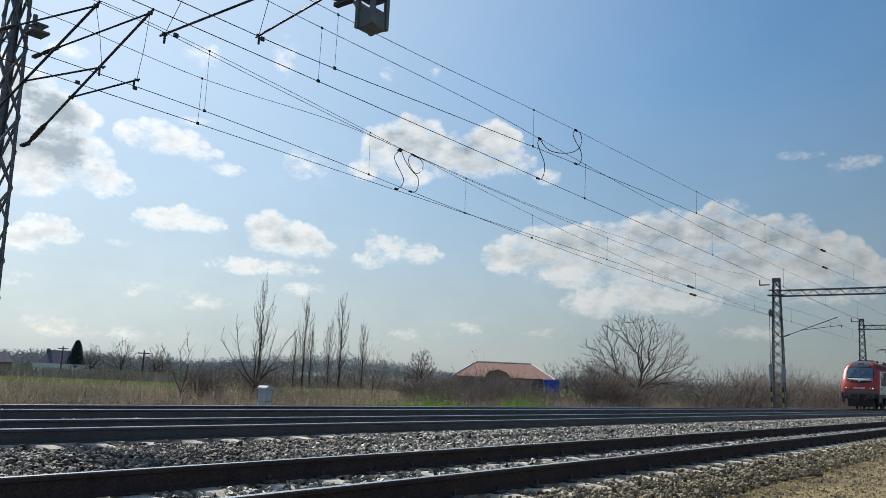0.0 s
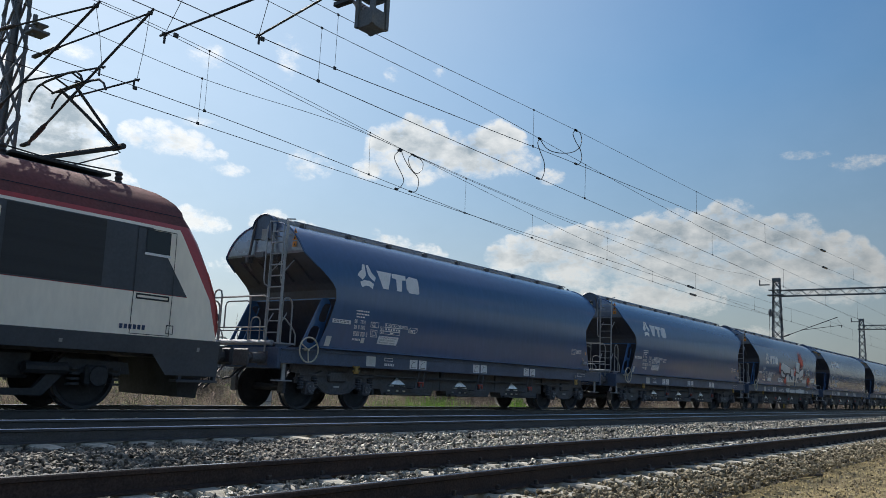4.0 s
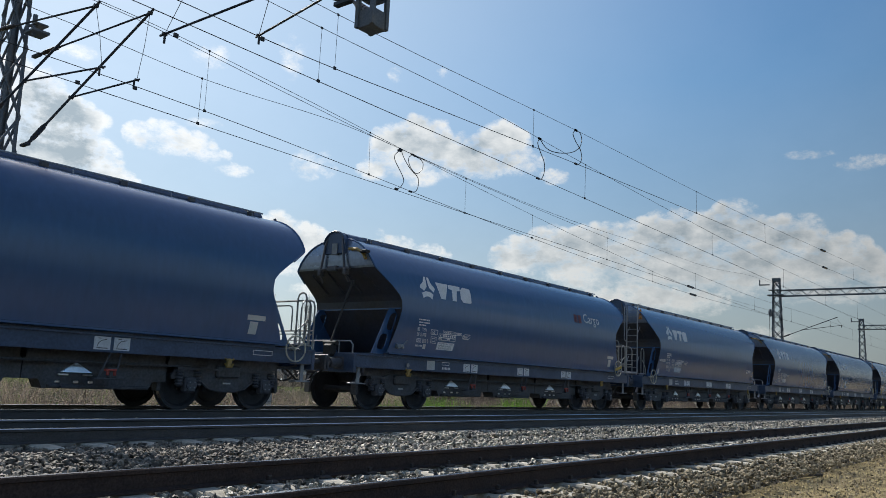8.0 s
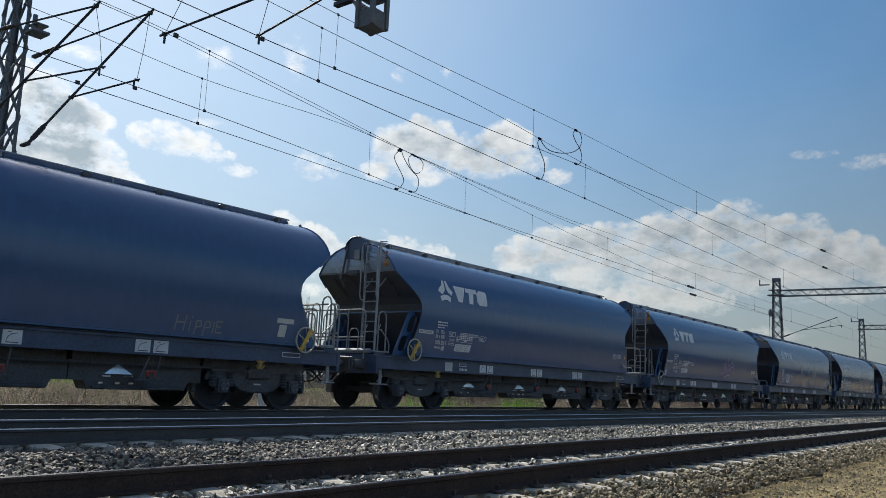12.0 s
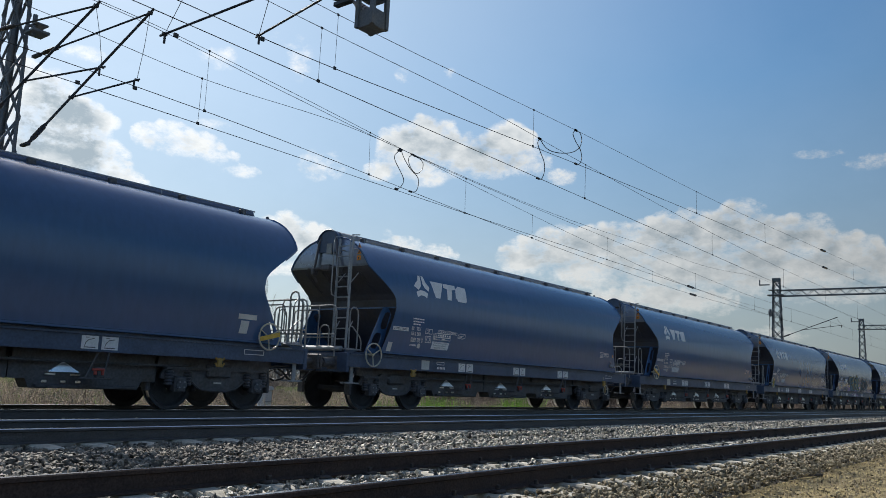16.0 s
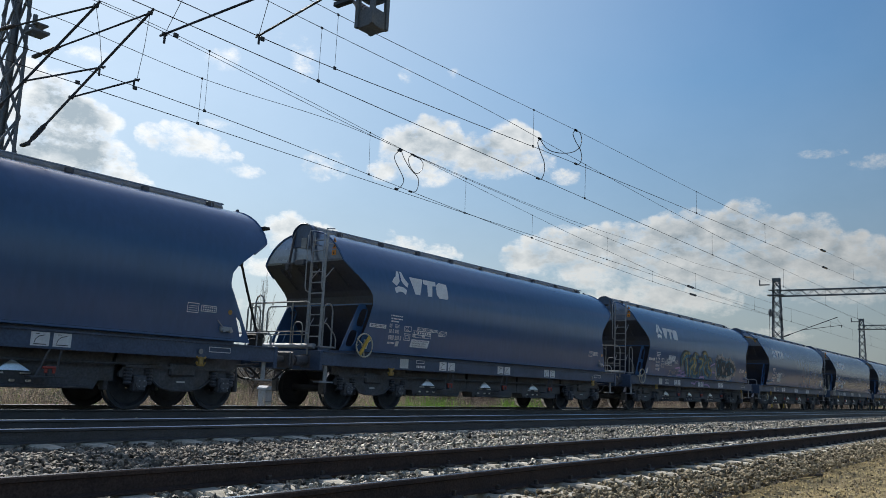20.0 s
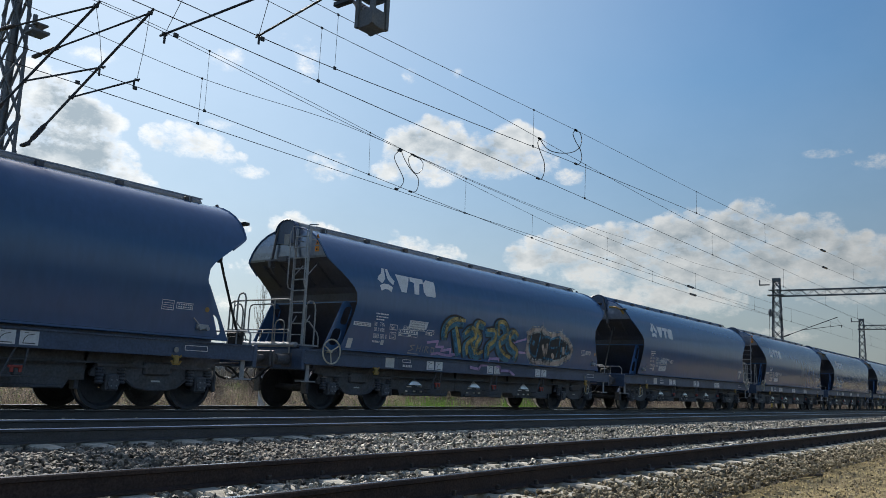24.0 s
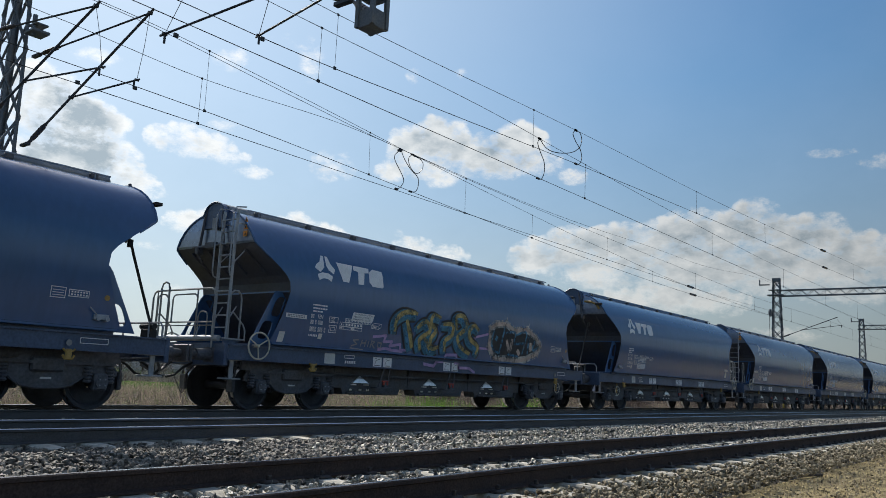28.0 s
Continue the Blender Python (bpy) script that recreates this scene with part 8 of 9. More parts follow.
def red_house():
    m = pose(91.8, 60.5, -0.8, 0, 0, -56)
    t = thing("house", "low grey house with a red hipped roof behind weeds", "house", m)
    bm = bmesh.new()
    box(bm, -6.0, 6.0, -4, 4, 0, 2.5)
    part("wall", bm, PLASTER, t)
    bm = bmesh.new()
    hip_roof(bm, 13.2, 9.4, 2.4, 4.4, 7.4)
    part("roof", bm, ROOF_RED, t, "weathered red hipped roof")
    bm = bmesh.new()
    path_tube(bm, [(-3.7, 0, 4.43), (3.7, 0, 4.43)], 0.09, 6)
    for sx, sy in ((1, -1), (1, 1), (-1, -1), (-1, 1)):
        path_tube(bm, [(sx * 3.7, 0, 4.43), (sx * 6.6, sy * 4.7, 2.44)], 0.07, 6)
    part("ridge_cap", bm, ROOF_PALE, t, "pale ridge caps")
    for x in (-4.8, -2.6, 1.8, 4.2):
        bm = bmesh.new()
        box(bm, x - 0.45, x + 0.45, -4.06, -3.98, 0.9, 2.0, 0.02)
        w = part("window", bm, GLASS, t)
        bm = bmesh.new()
        box(bm, x - 0.55, x + 0.55, -4.14, -4.0, 0.8, 0.9)
        part("sill", bm, PLASTER, w)
    bm = bmesh.new()
    box(bm, -2.2, 0.6, -5.0, -4.0, 0, 2.6)
    prism = [(-2.4, 2.6), (0.8, 2.6), (0.3, 3.1), (-0.8, 3.4), (-1.9, 3.1)]
    part("porch", bm, PLASTER, t, "grey porch")
    bm = bmesh.new()
    prism_y(bm, prism, -5.15, -2.6)
    part("porch_roof", bm, ROOF_RED, t, "red arched porch roof")
    t2 = thing("tarpaulin_shed", "blue tarpaulin lean-to beside the house", "shed", m @ Matrix.Translation((6.1, -5.2, 0)))
    bm = bmesh.new()
    box(bm, -1.0, 1.0, -0.7, 0.7, 0.35, 2.4, 0.08)
    part("tarpaulin", bm, TARP, t2)
    for x in (-0.9, 0.9):
        bm = bmesh.new()
        box(bm, x - 0.06, x + 0.06, -0.65, -0.53, 0, 0.45)
        part("post", bm, BARK, t2)


red_house()


def far_house():
    m = pose(73.1, 142.3, -0.8, 0, 0, -25)
    t = thing("house", "far dark-roofed house with pale low annexe across the field", "house", m, group="far houses")
    bm = bmesh.new()
    box(bm, -4.2, 4.2, -3, 3, 0, 1.7)
    part("wall", bm, PLASTER, t)
    bm = bmesh.new()
    hip_roof(bm, 9.0, 6.8, 1.6, 4.0, 4.4)
    part("roof", bm, ROOF_DARK, t)
    bm = bmesh.new()
    box(bm, -5.2, 5.0, -4.8, -3.0, 1.45, 1.62, 0.02)
    part("annexe_roof", bm, ROOF_PALE, t, "pale flat annexe roof")
    bm = bmesh.new()
    box(bm, -4.9, 4.7, -4.6, -3.0, 0, 1.45)
    part("annexe_wall", bm, ROOF_PALE, t)
    bm = bmesh.new()
    box(bm, -2.9, -2.3, -0.5, 0.1, 2.4, 4.2, 0.02)
    part("chimney", bm, ROOF_DARK, t)
    m2 = pose(62.0, 150.0, -0.8, 0, 0, -10)
    t = thing("house", "far low house with a dark gabled roof", "house", m2, group="far houses")
    bm = bmesh.new()
    box(bm, -4.5, 4.5, -3, 3, 0, 1.6)
    part("wall", bm, PLASTER, t)
    bm = bmesh.new()
    hip_roof(bm, 9.6, 6.8, 1.5, 3.2, 8.8)
    part("roof", bm, ROOF_DARK, t)
    # dark conifer
    rng = random.Random(9)
    segs = []
    for i in range(1400):
        z = rng.uniform(0.1, 1.0) ** 0.8 * 5.6
        rad = 1.75 * (1 - (z / 5.9)) ** 0.8 + 0.12
        a = rng.uniform(0, 2 * math.pi)
        o = rng.uniform(0.2, 1)
        p = (math.cos(a) * rad * o, math.sin(a) * rad * o, z)
        segs.append((*p, 0.12, p[0] * 1.25, p[1] * 1.25, z + rng.uniform(0.1, 0.5), 0.02))
    c = thing("conifer", "dark narrow conifer beside the far house", "tree", Matrix.Translation((73.4, 138.6, -0.8)))
    sticks_mesh("crown", segs, CONIFER, c, 3)
    sticks_mesh("trunk", [(0, 0, 0, 0.15, 0, 0, 5.0, 0.05)], BARK, c, 6)
    for x, y, h in ((68.3, 133.6, 4.6), (63.6, 101.8, 4.0)):
        t = thing("utility_pole", "dark wooden utility pole with a crossarm", "utility pole", Matrix.Translation((x, y, -0.8)), group="utility poles")
        bm = bmesh.new()
        tube(bm, (0, 0, 0), (0, 0, h), 0.14, 8, 0.1)
        part("pole", bm, BARK, t)
        bm = bmesh.new()
        box(bm, -0.9, 0.9, -0.06, 0.06, h - 0.5, h - 0.35)
        part("crossarm", bm, BARK, t)


far_house()


def marker_post():
    t = thing("marker_post", "weathered white concrete marker box beside the far track", "marker post", pose(16.75, 19.9, -0.75, 0, 0, 12))
    bm = bmesh.new()
    box(bm, -0.18, 0.18, -0.15, 0.15, 0, 1.0, 0.03)
    part("body", bm, BOX_GREY, t)
    bm = bmesh.new()
    prism_y(bm, [(-0.21, 1.0), (0.21, 1.0), (0.19, 1.06), (0.08, 1.12), (-0.08, 1.12), (-0.19, 1.06)], -0.18, 0.18)
    part("cap", bm, BOX_GREY, t)
    bm = bmesh.new()
    box(bm, -0.19, 0.19, -0.165, -0.15, 0.62, 0.66)
    part("band", bm, GALV, t)


marker_post()


def fallen_branch():
    bm = bmesh.new()
    path_tube(bm, [(10.4, 3.35, -0.3), (10.9, 3.28, -0.27), (11.4, 3.12, -0.29), (12.0, 2.95, -0.3), (12.6, 2.86, -0.32)], 0.022, 6)
    path_tube(bm, [(10.9, 3.28, -0.27), (10.7, 3.42, -0.22), (10.45, 3.5, -0.2)], 0.012, 5)
    path_tube(bm, [(11.4, 3.12, -0.29), (11.7, 3.2, -0.2), (11.9, 3.3, -0.18)], 0.009, 5)
    tagged(link_mesh("fallen_branch", bm, BARK), "dark fallen branch on the ballast shoulder", "branch")


fallen_branch()
# ---- paint and odd fittings on single wagons ----
WAGON = {n: CARS[n - 1][0] for n in range(1, len(WAGON_AT) + 1)}
CHROME_WHITE = mat("silver white spray paint", (0.70, 0.70, 0.69), 0.45, var=0.12, scale=2, fine=12)
DULL_SILVER = mat("dull silver spray paint", (0.30, 0.30, 0.295), 0.4, metal=0.2, var=0.15, scale=2, fine=12)
FLAME = mat("orange red spray paint", (0.62, 0.085, 0.04), 0.6, var=0.2, scale=3, fine=12, second=(0.40, 0.03, 0.025))
YELLOW_BAR = mat("yellow wheel bar", (0.62, 0.40, 0.06), 0.55, var=0.2, scale=5)
LILAC = mat("lilac spray paint", (0.42, 0.30, 0.52), 0.6, var=0.2)
GOLD = mat("gold spray paint", (0.48, 0.36, 0.12), 0.5, var=0.4, scale=4, fine=10, second=(0.2, 0.16, 0.05))
SKYBLUE = mat("light blue spray paint", (0.06, 0.22, 0.36), 0.55, var=0.3, scale=3)
DUSTY = mat("pale orange spray paint", (0.55, 0.43, 0.35), 0.6, var=0.35, scale=2)


def spray(m, amount):
    """Thin the paint towards bare patches, as sprayed paint does."""
    n, l = m.node_tree.nodes, m.node_tree.links
    t, r, c = n.new("ShaderNodeTexNoise"), n.new("ShaderNodeMapRange"), n.new("ShaderNodeTexCoord")
    t.inputs["Scale"].default_value, t.inputs["Detail"].default_value, t.inputs["Roughness"].default_value = 4.5, 9.0, 0.75
    r.inputs["From Min"].default_value, r.inputs["From Max"].default_value = amount - 0.12, amount + 0.12
    l.new(c.outputs["Object"], t.inputs["Vector"])
    l.new(t.outputs["Fac"], r.inputs["Value"])
    l.new(r.outputs["Result"], n["Principled BSDF"].inputs["Alpha"])


TEAL = mat("dark teal spray paint", (0.04, 0.17, 0.24), 0.55, var=0.3, scale=4, second=(0.015, 0.035, 0.05))
HAZE_PAINT = mat("thin white spray paint", (0.6, 0.57, 0.52), 0.6, var=0.2, scale=4)


def soft_cloud(m, core=0.25):
    """Paint that thins out from the middle of its patch, with a speckled edge."""
    n, l = m.node_tree.nodes, m.node_tree.links
    c, sub, sc, ln = n.new("ShaderNodeTexCoord"), n.new("ShaderNodeVectorMath"), n.new("ShaderNodeVectorMath"), n.new("ShaderNodeVectorMath")
    sub.operation, sc.operation, ln.operation = "SUBTRACT", "MULTIPLY", "LENGTH"
    sub.inputs[1].default_value, sc.inputs[1].default_value = (0.5, 0.5, 0.5), (2, 0, 2)
    l.new(c.outputs["Generated"], sub.inputs[0])
    l.new(sub.outputs[0], sc.inputs[0])
    l.new(sc.outputs[0], ln.inputs[0])
    t, add, r = n.new("ShaderNodeTexNoise"), n.new("ShaderNodeMath"), n.new("ShaderNodeMapRange")
    t.inputs["Scale"].default_value, t.inputs["Detail"].default_value = 5.0, 8.0
    l.new(c.outputs["Object"], t.inputs["Vector"])
    add.operation = "MULTIPLY_ADD"
    add.inputs[1].default_value = 0.9
    l.new(t.outputs["Fac"], add.inputs[0])
    l.new(ln.outputs["Value"], add.inputs[2])
    r.inputs["From Min"].default_value, r.inputs["From Max"].default_value = 1.4, 0.5 + core
    l.new(add.outputs[0], r.inputs["Value"])
    l.new(r.outputs["Result"], n["Principled BSDF"].inputs["Alpha"])


spray(HAZE_PAINT, 0.52)
soft_cloud(FLAME)
spray(DUSTY, 0.42)
spray(GOLD, 0.44)
spray(SKYBLUE, 0.46)
WAGON[3]["label"] = "dark blue hopper wagon sprayed with silver and orange graffiti"
WAGON[11]["label"] = "dark blue hopper wagon with a small lilac graffiti tag"
WAGON[16]["label"] = "dark blue hopper wagon with gold and blue graffiti"


def grow_poly(p, k):
    cx, cz = sum(a for a, _ in p) / len(p), sum(b for _, b in p) / len(p)
    return [(cx + (a - cx) * k + math.copysign(0.05, a - cx), cz + (b - cz) * k + math.copysign(0.05, b - cz)) for a, b in p]


def ribbon(pts, w, steps=5):
    """A smooth band of even width along a line, in quads laid end to end."""
    q = [pts[0]] + list(pts) + [pts[-1]]
    line = []
    for a, b, c, d in zip(q, q[1:], q[2:], q[3:]):
        for k in range(steps):
            t = k / steps
            line.append(tuple(0.5 * (2 * b[i] + (c[i] - a[i]) * t + (2 * a[i] - 5 * b[i] + 4 * c[i] - d[i]) * t * t + (3 * b[i] - a[i] - 3 * c[i] + d[i]) * t ** 3) for i in (0, 1)))
    line.append(pts[-1])
    edge = []
    for i, (x, z) in enumerate(line):
        (ax, az), (bx, bz) = line[max(0, i - 1)], line[min(len(line) - 1, i + 1)]
        d = math.hypot(bx - ax, bz - az) or 1
        # spray strokes swell in the middle and thin out at the ends
        h = w / 2 * (0.65 + 0.35 * math.sin(math.pi * min(1, max(0, (i + 0.5) / len(line)))))
        nx, nz = -(bz - az) / d * h, (bx - ax) / d * h
        edge.append(((x - nx, z - nz), (x + nx, z + nz)))
    return [[a[0], b[0], b[1], a[1]] for a, b in zip(edge, edge[1:])]


silver = [[(-1.91, 2.41), (-1.78, 2.59), (-1.48, 2.61), (0.01, 2.41), (-0.03, 2.08), (-0.43, 2.11), (-0.89, 2.1), (-1.08, 2.04), (-1.66, 2.25), (-1.9, 2.24)], [(-1.89, 2.16), (-1.65, 2.17), (-1.47, 2.02), (-1.07, 1.98), (-1.09, 1.84), (-1.68, 1.87), (-1.83, 2.0)], [(-0.83, 1.87), (-0.41, 2.07), (-0.17, 1.82), (0.07, 1.51), (0.11, 1.4), (-0.51, 1.4), (-0.67, 1.56)], [(0.11, 2.35), (0.64, 2.34), (0.74, 1.98), (0.92, 1.96), (0.93, 1.63), (0.73, 1.47), (0.09, 1.52), (-0.14, 1.93), (0.09, 1.88), (0.23, 1.77), (0.54, 1.69), (0.53, 1.94), (0.2, 1.94)]]
silver += [[(1.24, 2.82), (2.04, 2.77), (1.91, 2.18), (1.24, 2.25)], [(1.19, 2.16), (1.87, 2.13), (1.85, 1.91), (1.41, 1.87), (1.53, 1.4), (1.16, 1.4), (1.21, 1.72)], [(1.98, 2.25), (2.89, 2.47), (2.85, 1.95), (2.72, 2.07), (1.97, 1.82)], [(1.99, 1.78), (2.71, 1.98), (2.82, 1.79), (3.65, 1.86), (3.66, 1.47), (1.59, 1.4), (1.57, 1.71), (2.08, 1.56), (2.67, 1.65), (2.73, 1.79)]]
for p in silver:
    decal("graffiti_outline", [[(x + (0.07 if k % 2 else 0.05), z - 0.05) for k, (x, z) in enumerate(grow_poly(p, 1.0))]], OUTLINE, WAGON[3], side_y, off=0.009)
    decal("graffiti_letter", [p], CHROME_WHITE, WAGON[3], side_y, "silver graffiti letter shape", off=0.012)
    # the foot of each letter is a duller silver
    if min(z for _, z in p) < 1.56:
        feet = sorted({x for x, z in p if z < 1.66})
        decal("graffiti_foot", [rect(feet[0], feet[-1], 1.42, 1.6)], DULL_SILVER, WAGON[3], side_y, "dull silver letter foot", off=0.0145)
for p in [[(-0.61, 1.17), (0.08, 1.18), (0.07, 1.0), (-0.21, 1.0)], [(0.35, 1.18), (1.37, 1.18), (1.37, 1.0), (0.35, 1.0)], [(1.54, 1.19), (3.45, 1.21), (3.41, 1.0), (1.53, 1.0)]]:
    decal("graffiti_letter", [p], CHROME_WHITE, WAGON[3], lambda z: 1.345, "silver graffiti letter shape", off=0.01)
for p in [[(-2.28, 2.56), (-2.01, 2.6), (-1.93, 1.98), (-2.18, 2.02)], [(-1.32, 1.78), (-0.73, 1.87), (-0.53, 1.4), (-1.14, 1.4)], [(0.55, 2.48), (1.05, 2.43), (1.09, 1.86), (0.71, 1.9)], [(1.93, 3.12), (2.87, 3.25), (2.75, 2.83), (2.15, 2.43)], [(2.64, 2.28), (3.09, 2.28), (3.14, 1.94), (2.74, 1.92)], [(3.75, 1.96), (4.33, 2.01), (4.42, 1.53), (3.84, 1.51)]]:
    cx, cz = sum(a for a, _ in p) / 4, sum(b for _, b in p) / 4
    rad = max(abs(a - cx) for a, _ in p) * 1.5, max(abs(b - cz) for _, b in p) * 1.4
    decal("graffiti_cloud", [rect(cx - rad[0], cx + rad[0], max(1.38, cz - rad[1]), cz + rad[1])], FLAME, WAGON[3], side_y, "orange red spray cloud", off=0.0075)
for line in [[(3.19, 2.39), (3.28, 2.01), (3.55, 2.06)], [(3.59, 2.06), (3.62, 2.4), (3.83, 2.08)], [(3.59, 2.2), (3.81, 2.22)], [(3.75, 2.43), (4.07, 2.42)], [(3.89, 2.43), (3.94, 2.06)], [(4.05, 2.07), (4.21, 2.31), (4.31, 2.12), (4.03, 2.2)], [(0.7, 2.33), (0.83, 2.36), (0.74, 2.19), (0.88, 2.22)], [(0.92, 2.41), (0.93, 2.21)], [(0.86, 2.29), (1.01, 2.31)]]:
    decal("graffiti_stroke", thick_line(line, 0.05), CHROME_WHITE, WAGON[3], side_y, "thin white tag stroke", off=0.0165)
for line in [[(-1.88, 1.08), (-1.63, 1.09)], [(-1.76, 1.18), (-1.79, 1.0)], [(-1.61, 1.14), (-1.62, 1.01)], [(-1.5, 1.02), (-1.46, 1.18), (-1.39, 1.02), (-1.35, 1.17)], [(-1.29, 1.16), (-1.06, 1.18)], [(-1.18, 1.17), (-1.2, 1.02)], [(-1.1, 1.02), (-1.05, 1.12), (-0.99, 1.03)], [(3.64, 1.15), (3.69, 1.0), (3.84, 1.03)], [(3.93, 1.14), (3.97, 1.0)], [(4.09, 1.01), (4.13, 1.17), (4.25, 1.02)], [(4.34, 1.16), (4.33, 1.02), (4.42, 1.1)]]:
    decal("graffiti_stroke", thick_line(line, 0.035), WHITE, WAGON[3], lambda z: 1.345, "thin white tag stroke", off=0.012)
for p in [[(-2.4, 1.79), (-1.9, 1.77), (-1.88, 1.53), (-2.4, 1.55)], [(-1.84, 1.76), (-1.32, 1.75), (-1.31, 1.54), (-1.83, 1.55)], [(4.68, 1.92), (5.58, 1.92), (5.56, 1.68), (4.66, 1.69)]]:
    sign = decal("instruction_plate", [p], WHITE, WAGON[3], side_y, "white instruction plate", off=0.008)
    xs, zs = sorted(x for x, _ in p), sorted(z for _, z in p)
    decal("plate_mark", [rect(xs[0] + 0.08 + 0.07 * k, xs[0] + 0.12 + 0.07 * k, zs[0] + 0.1, zs[0] + 0.15) for k in range(5)] + thick_line([(xs[0] + 0.08, zs[0] + 0.2), (xs[-1] - 0.12, zs[0] + 0.14)], 0.025), GRIME, sign, side_y, off=0.013)
for line in ([(0.77, 2.08), (0.96, 2.14), (0.88, 1.73)], [(0.96, 2.14), (1.11, 2.02), (0.95, 1.93), (1.18, 1.8), (0.89, 1.71)], [(1.18, 2.26), (1.22, 1.78), (1.36, 1.81)], [(1.54, 2.15), (1.39, 2.01), (1.45, 1.86), (1.61, 1.9), (1.65, 2.04), (1.54, 2.15)],
             [(1.8, 1.82), (1.8, 2.11), (1.97, 2.24), (2.14, 2.15), (2.19, 1.91)], [(1.85, 2.0), (2.09, 2.05)], [(0.48, 1.6), (0.77, 1.73), (1.02, 1.52), (1.36, 1.64), (1.75, 1.61)], [(1.36, 2.28), (1.43, 2.19)], [(1.46, 2.42), (1.49, 2.25)], [(2.16, 1.7), (2.24, 1.7)]):
    decal("graffiti_stroke", ribbon(line, 0.05), LILAC, WAGON[11], side_y, "lilac graffiti stroke", off=0.009)
letters = [[(-2.55, 1.8), (-2.52, 2.1), (-2.2, 2.3), (-1.74, 2.3)], [(-2.15, 2.12), (-1.97, 1.75), (-1.86, 1.44)], [(-1.72, 1.95), (-1.4, 2.14), (-1.21, 1.92), (-1.58, 1.68), (-1.52, 1.42)], [(-1.38, 1.72), (-1.14, 1.45)]]
letters += [[(-0.79, 2.28), (-1.1, 2.32), (-1.19, 2.13), (-0.98, 1.94), (-1.15, 1.71), (-1.05, 1.48), (-0.8, 1.54)], [(-0.69, 2.13), (-0.28, 2.14), (-0.29, 1.88), (-0.55, 1.7), (-0.53, 1.44)]]
letters += [[(-0.08, 2.02), (-0.15, 2.36), (0.18, 2.4), (0.34, 2.12), (-0.02, 1.86), (0.17, 1.58), (0.6, 1.43)], [(0.93, 2.08), (0.69, 2.2), (0.49, 2.04), (0.55, 1.83), (0.92, 1.65), (0.86, 1.44)]]
for k, line in enumerate(letters):
    decal("graffiti_outline", ribbon(line, 0.42), OUTLINE, WAGON[16], side_y, off=0.008 + 0.0004 * k)
for k, line in enumerate(letters):
    decal("graffiti_body", ribbon(line, 0.3), TEAL, WAGON[16], side_y, "dark teal graffiti letter body", off=0.0125 + 0.0003 * k)
    decal("graffiti_shine", ribbon([(x - 0.05, z + 0.0) for x, z in line], 0.11), SKYBLUE, WAGON[16], side_y, "light blue graffiti shine", off=0.0155 + 0.0003 * k)
    # gold lies along the upper edge of each stroke
    decal("graffiti_stroke", ribbon([(x + 0.06, z + 0.075) for x, z in line], 0.13), GOLD, WAGON[16], side_y, "gold graffiti stroke", off=0.0185 + 0.0003 * k)
rim = [(1.54, 2.26), (1.79, 2.4), (2.33, 2.46), (2.78, 2.3), (3.47, 2.38), (3.96, 2.2), (4.3, 1.95), (4.11, 1.68), (3.52, 1.5), (2.95, 1.42), (2.5, 1.46), (1.92, 1.42), (1.82, 1.5), (1.54, 1.77), (1.54, 2.26)]
decal("graffiti_fill", [rim[:-1]], OUTLINE, WAGON[16], side_y, off=0.0075)
decal("graffiti_haze", thick_line(rim, 0.22), HAZE_PAINT, WAGON[16], side_y, "thin white spray round the graffiti", off=0.0085)
decal("graffiti_rim", thick_line(rim, 0.11), DUSTY, WAGON[16], side_y, "pale orange graffiti rim", off=0.0105)
for x, z, dx, dz in ((2.35, 2.46, 0.02, 0.22), (2.8, 2.32, 0.03, 0.16), (3.5, 2.38, 0.1, 0.2), (3.98, 2.2, 0.16, 0.16), (4.28, 1.97, 0.2, 0.05), (1.56, 2.26, -0.06, 0.1), (2.95, 1.43, 0.02, -0.07)):
    decal("graffiti_spike", [[(x - 0.07 * abs(dz) - 0.03, z), (x + 0.03 + 0.05 * abs(dz), z + 0.03 * abs(dx)), (x + dx, z + dz)]], HAZE_PAINT, WAGON[16], side_y, off=0.0115)
for line in ([(1.72, 2.22), (1.67, 1.8), (2.04, 1.6)], [(2.26, 2.34), (2.06, 1.54)], [(2.34, 2.2), (2.82, 2.24), (2.8, 1.97)], [(2.9, 2.18), (3.45, 2.28), (3.28, 1.64)], [(2.81, 1.91), (3.32, 1.96)], [(3.6, 2.17), (3.57, 1.65)], [(3.94, 2.08), (3.86, 1.79), (4.16, 1.88)], [(2.5, 1.6), (3.1, 1.56)], [(1.8, 1.98), (1.95, 2.06)], [(1.86, 2.1), (1.9, 1.94)]):
    decal("graffiti_stroke", ribbon(line, 0.075), SKYBLUE, WAGON[16], side_y, "light blue graffiti stroke", off=0.0135)
for line in ([(2.4, 2.0), (2.6, 1.7), (2.7, 2.05)], [(3.0, 1.75), (3.15, 1.62)], [(3.7, 2.0), (3.75, 1.75)]):
    decal("graffiti_stroke", ribbon(line, 0.14), DUSTY, WAGON[16], side_y, off=0.0125)
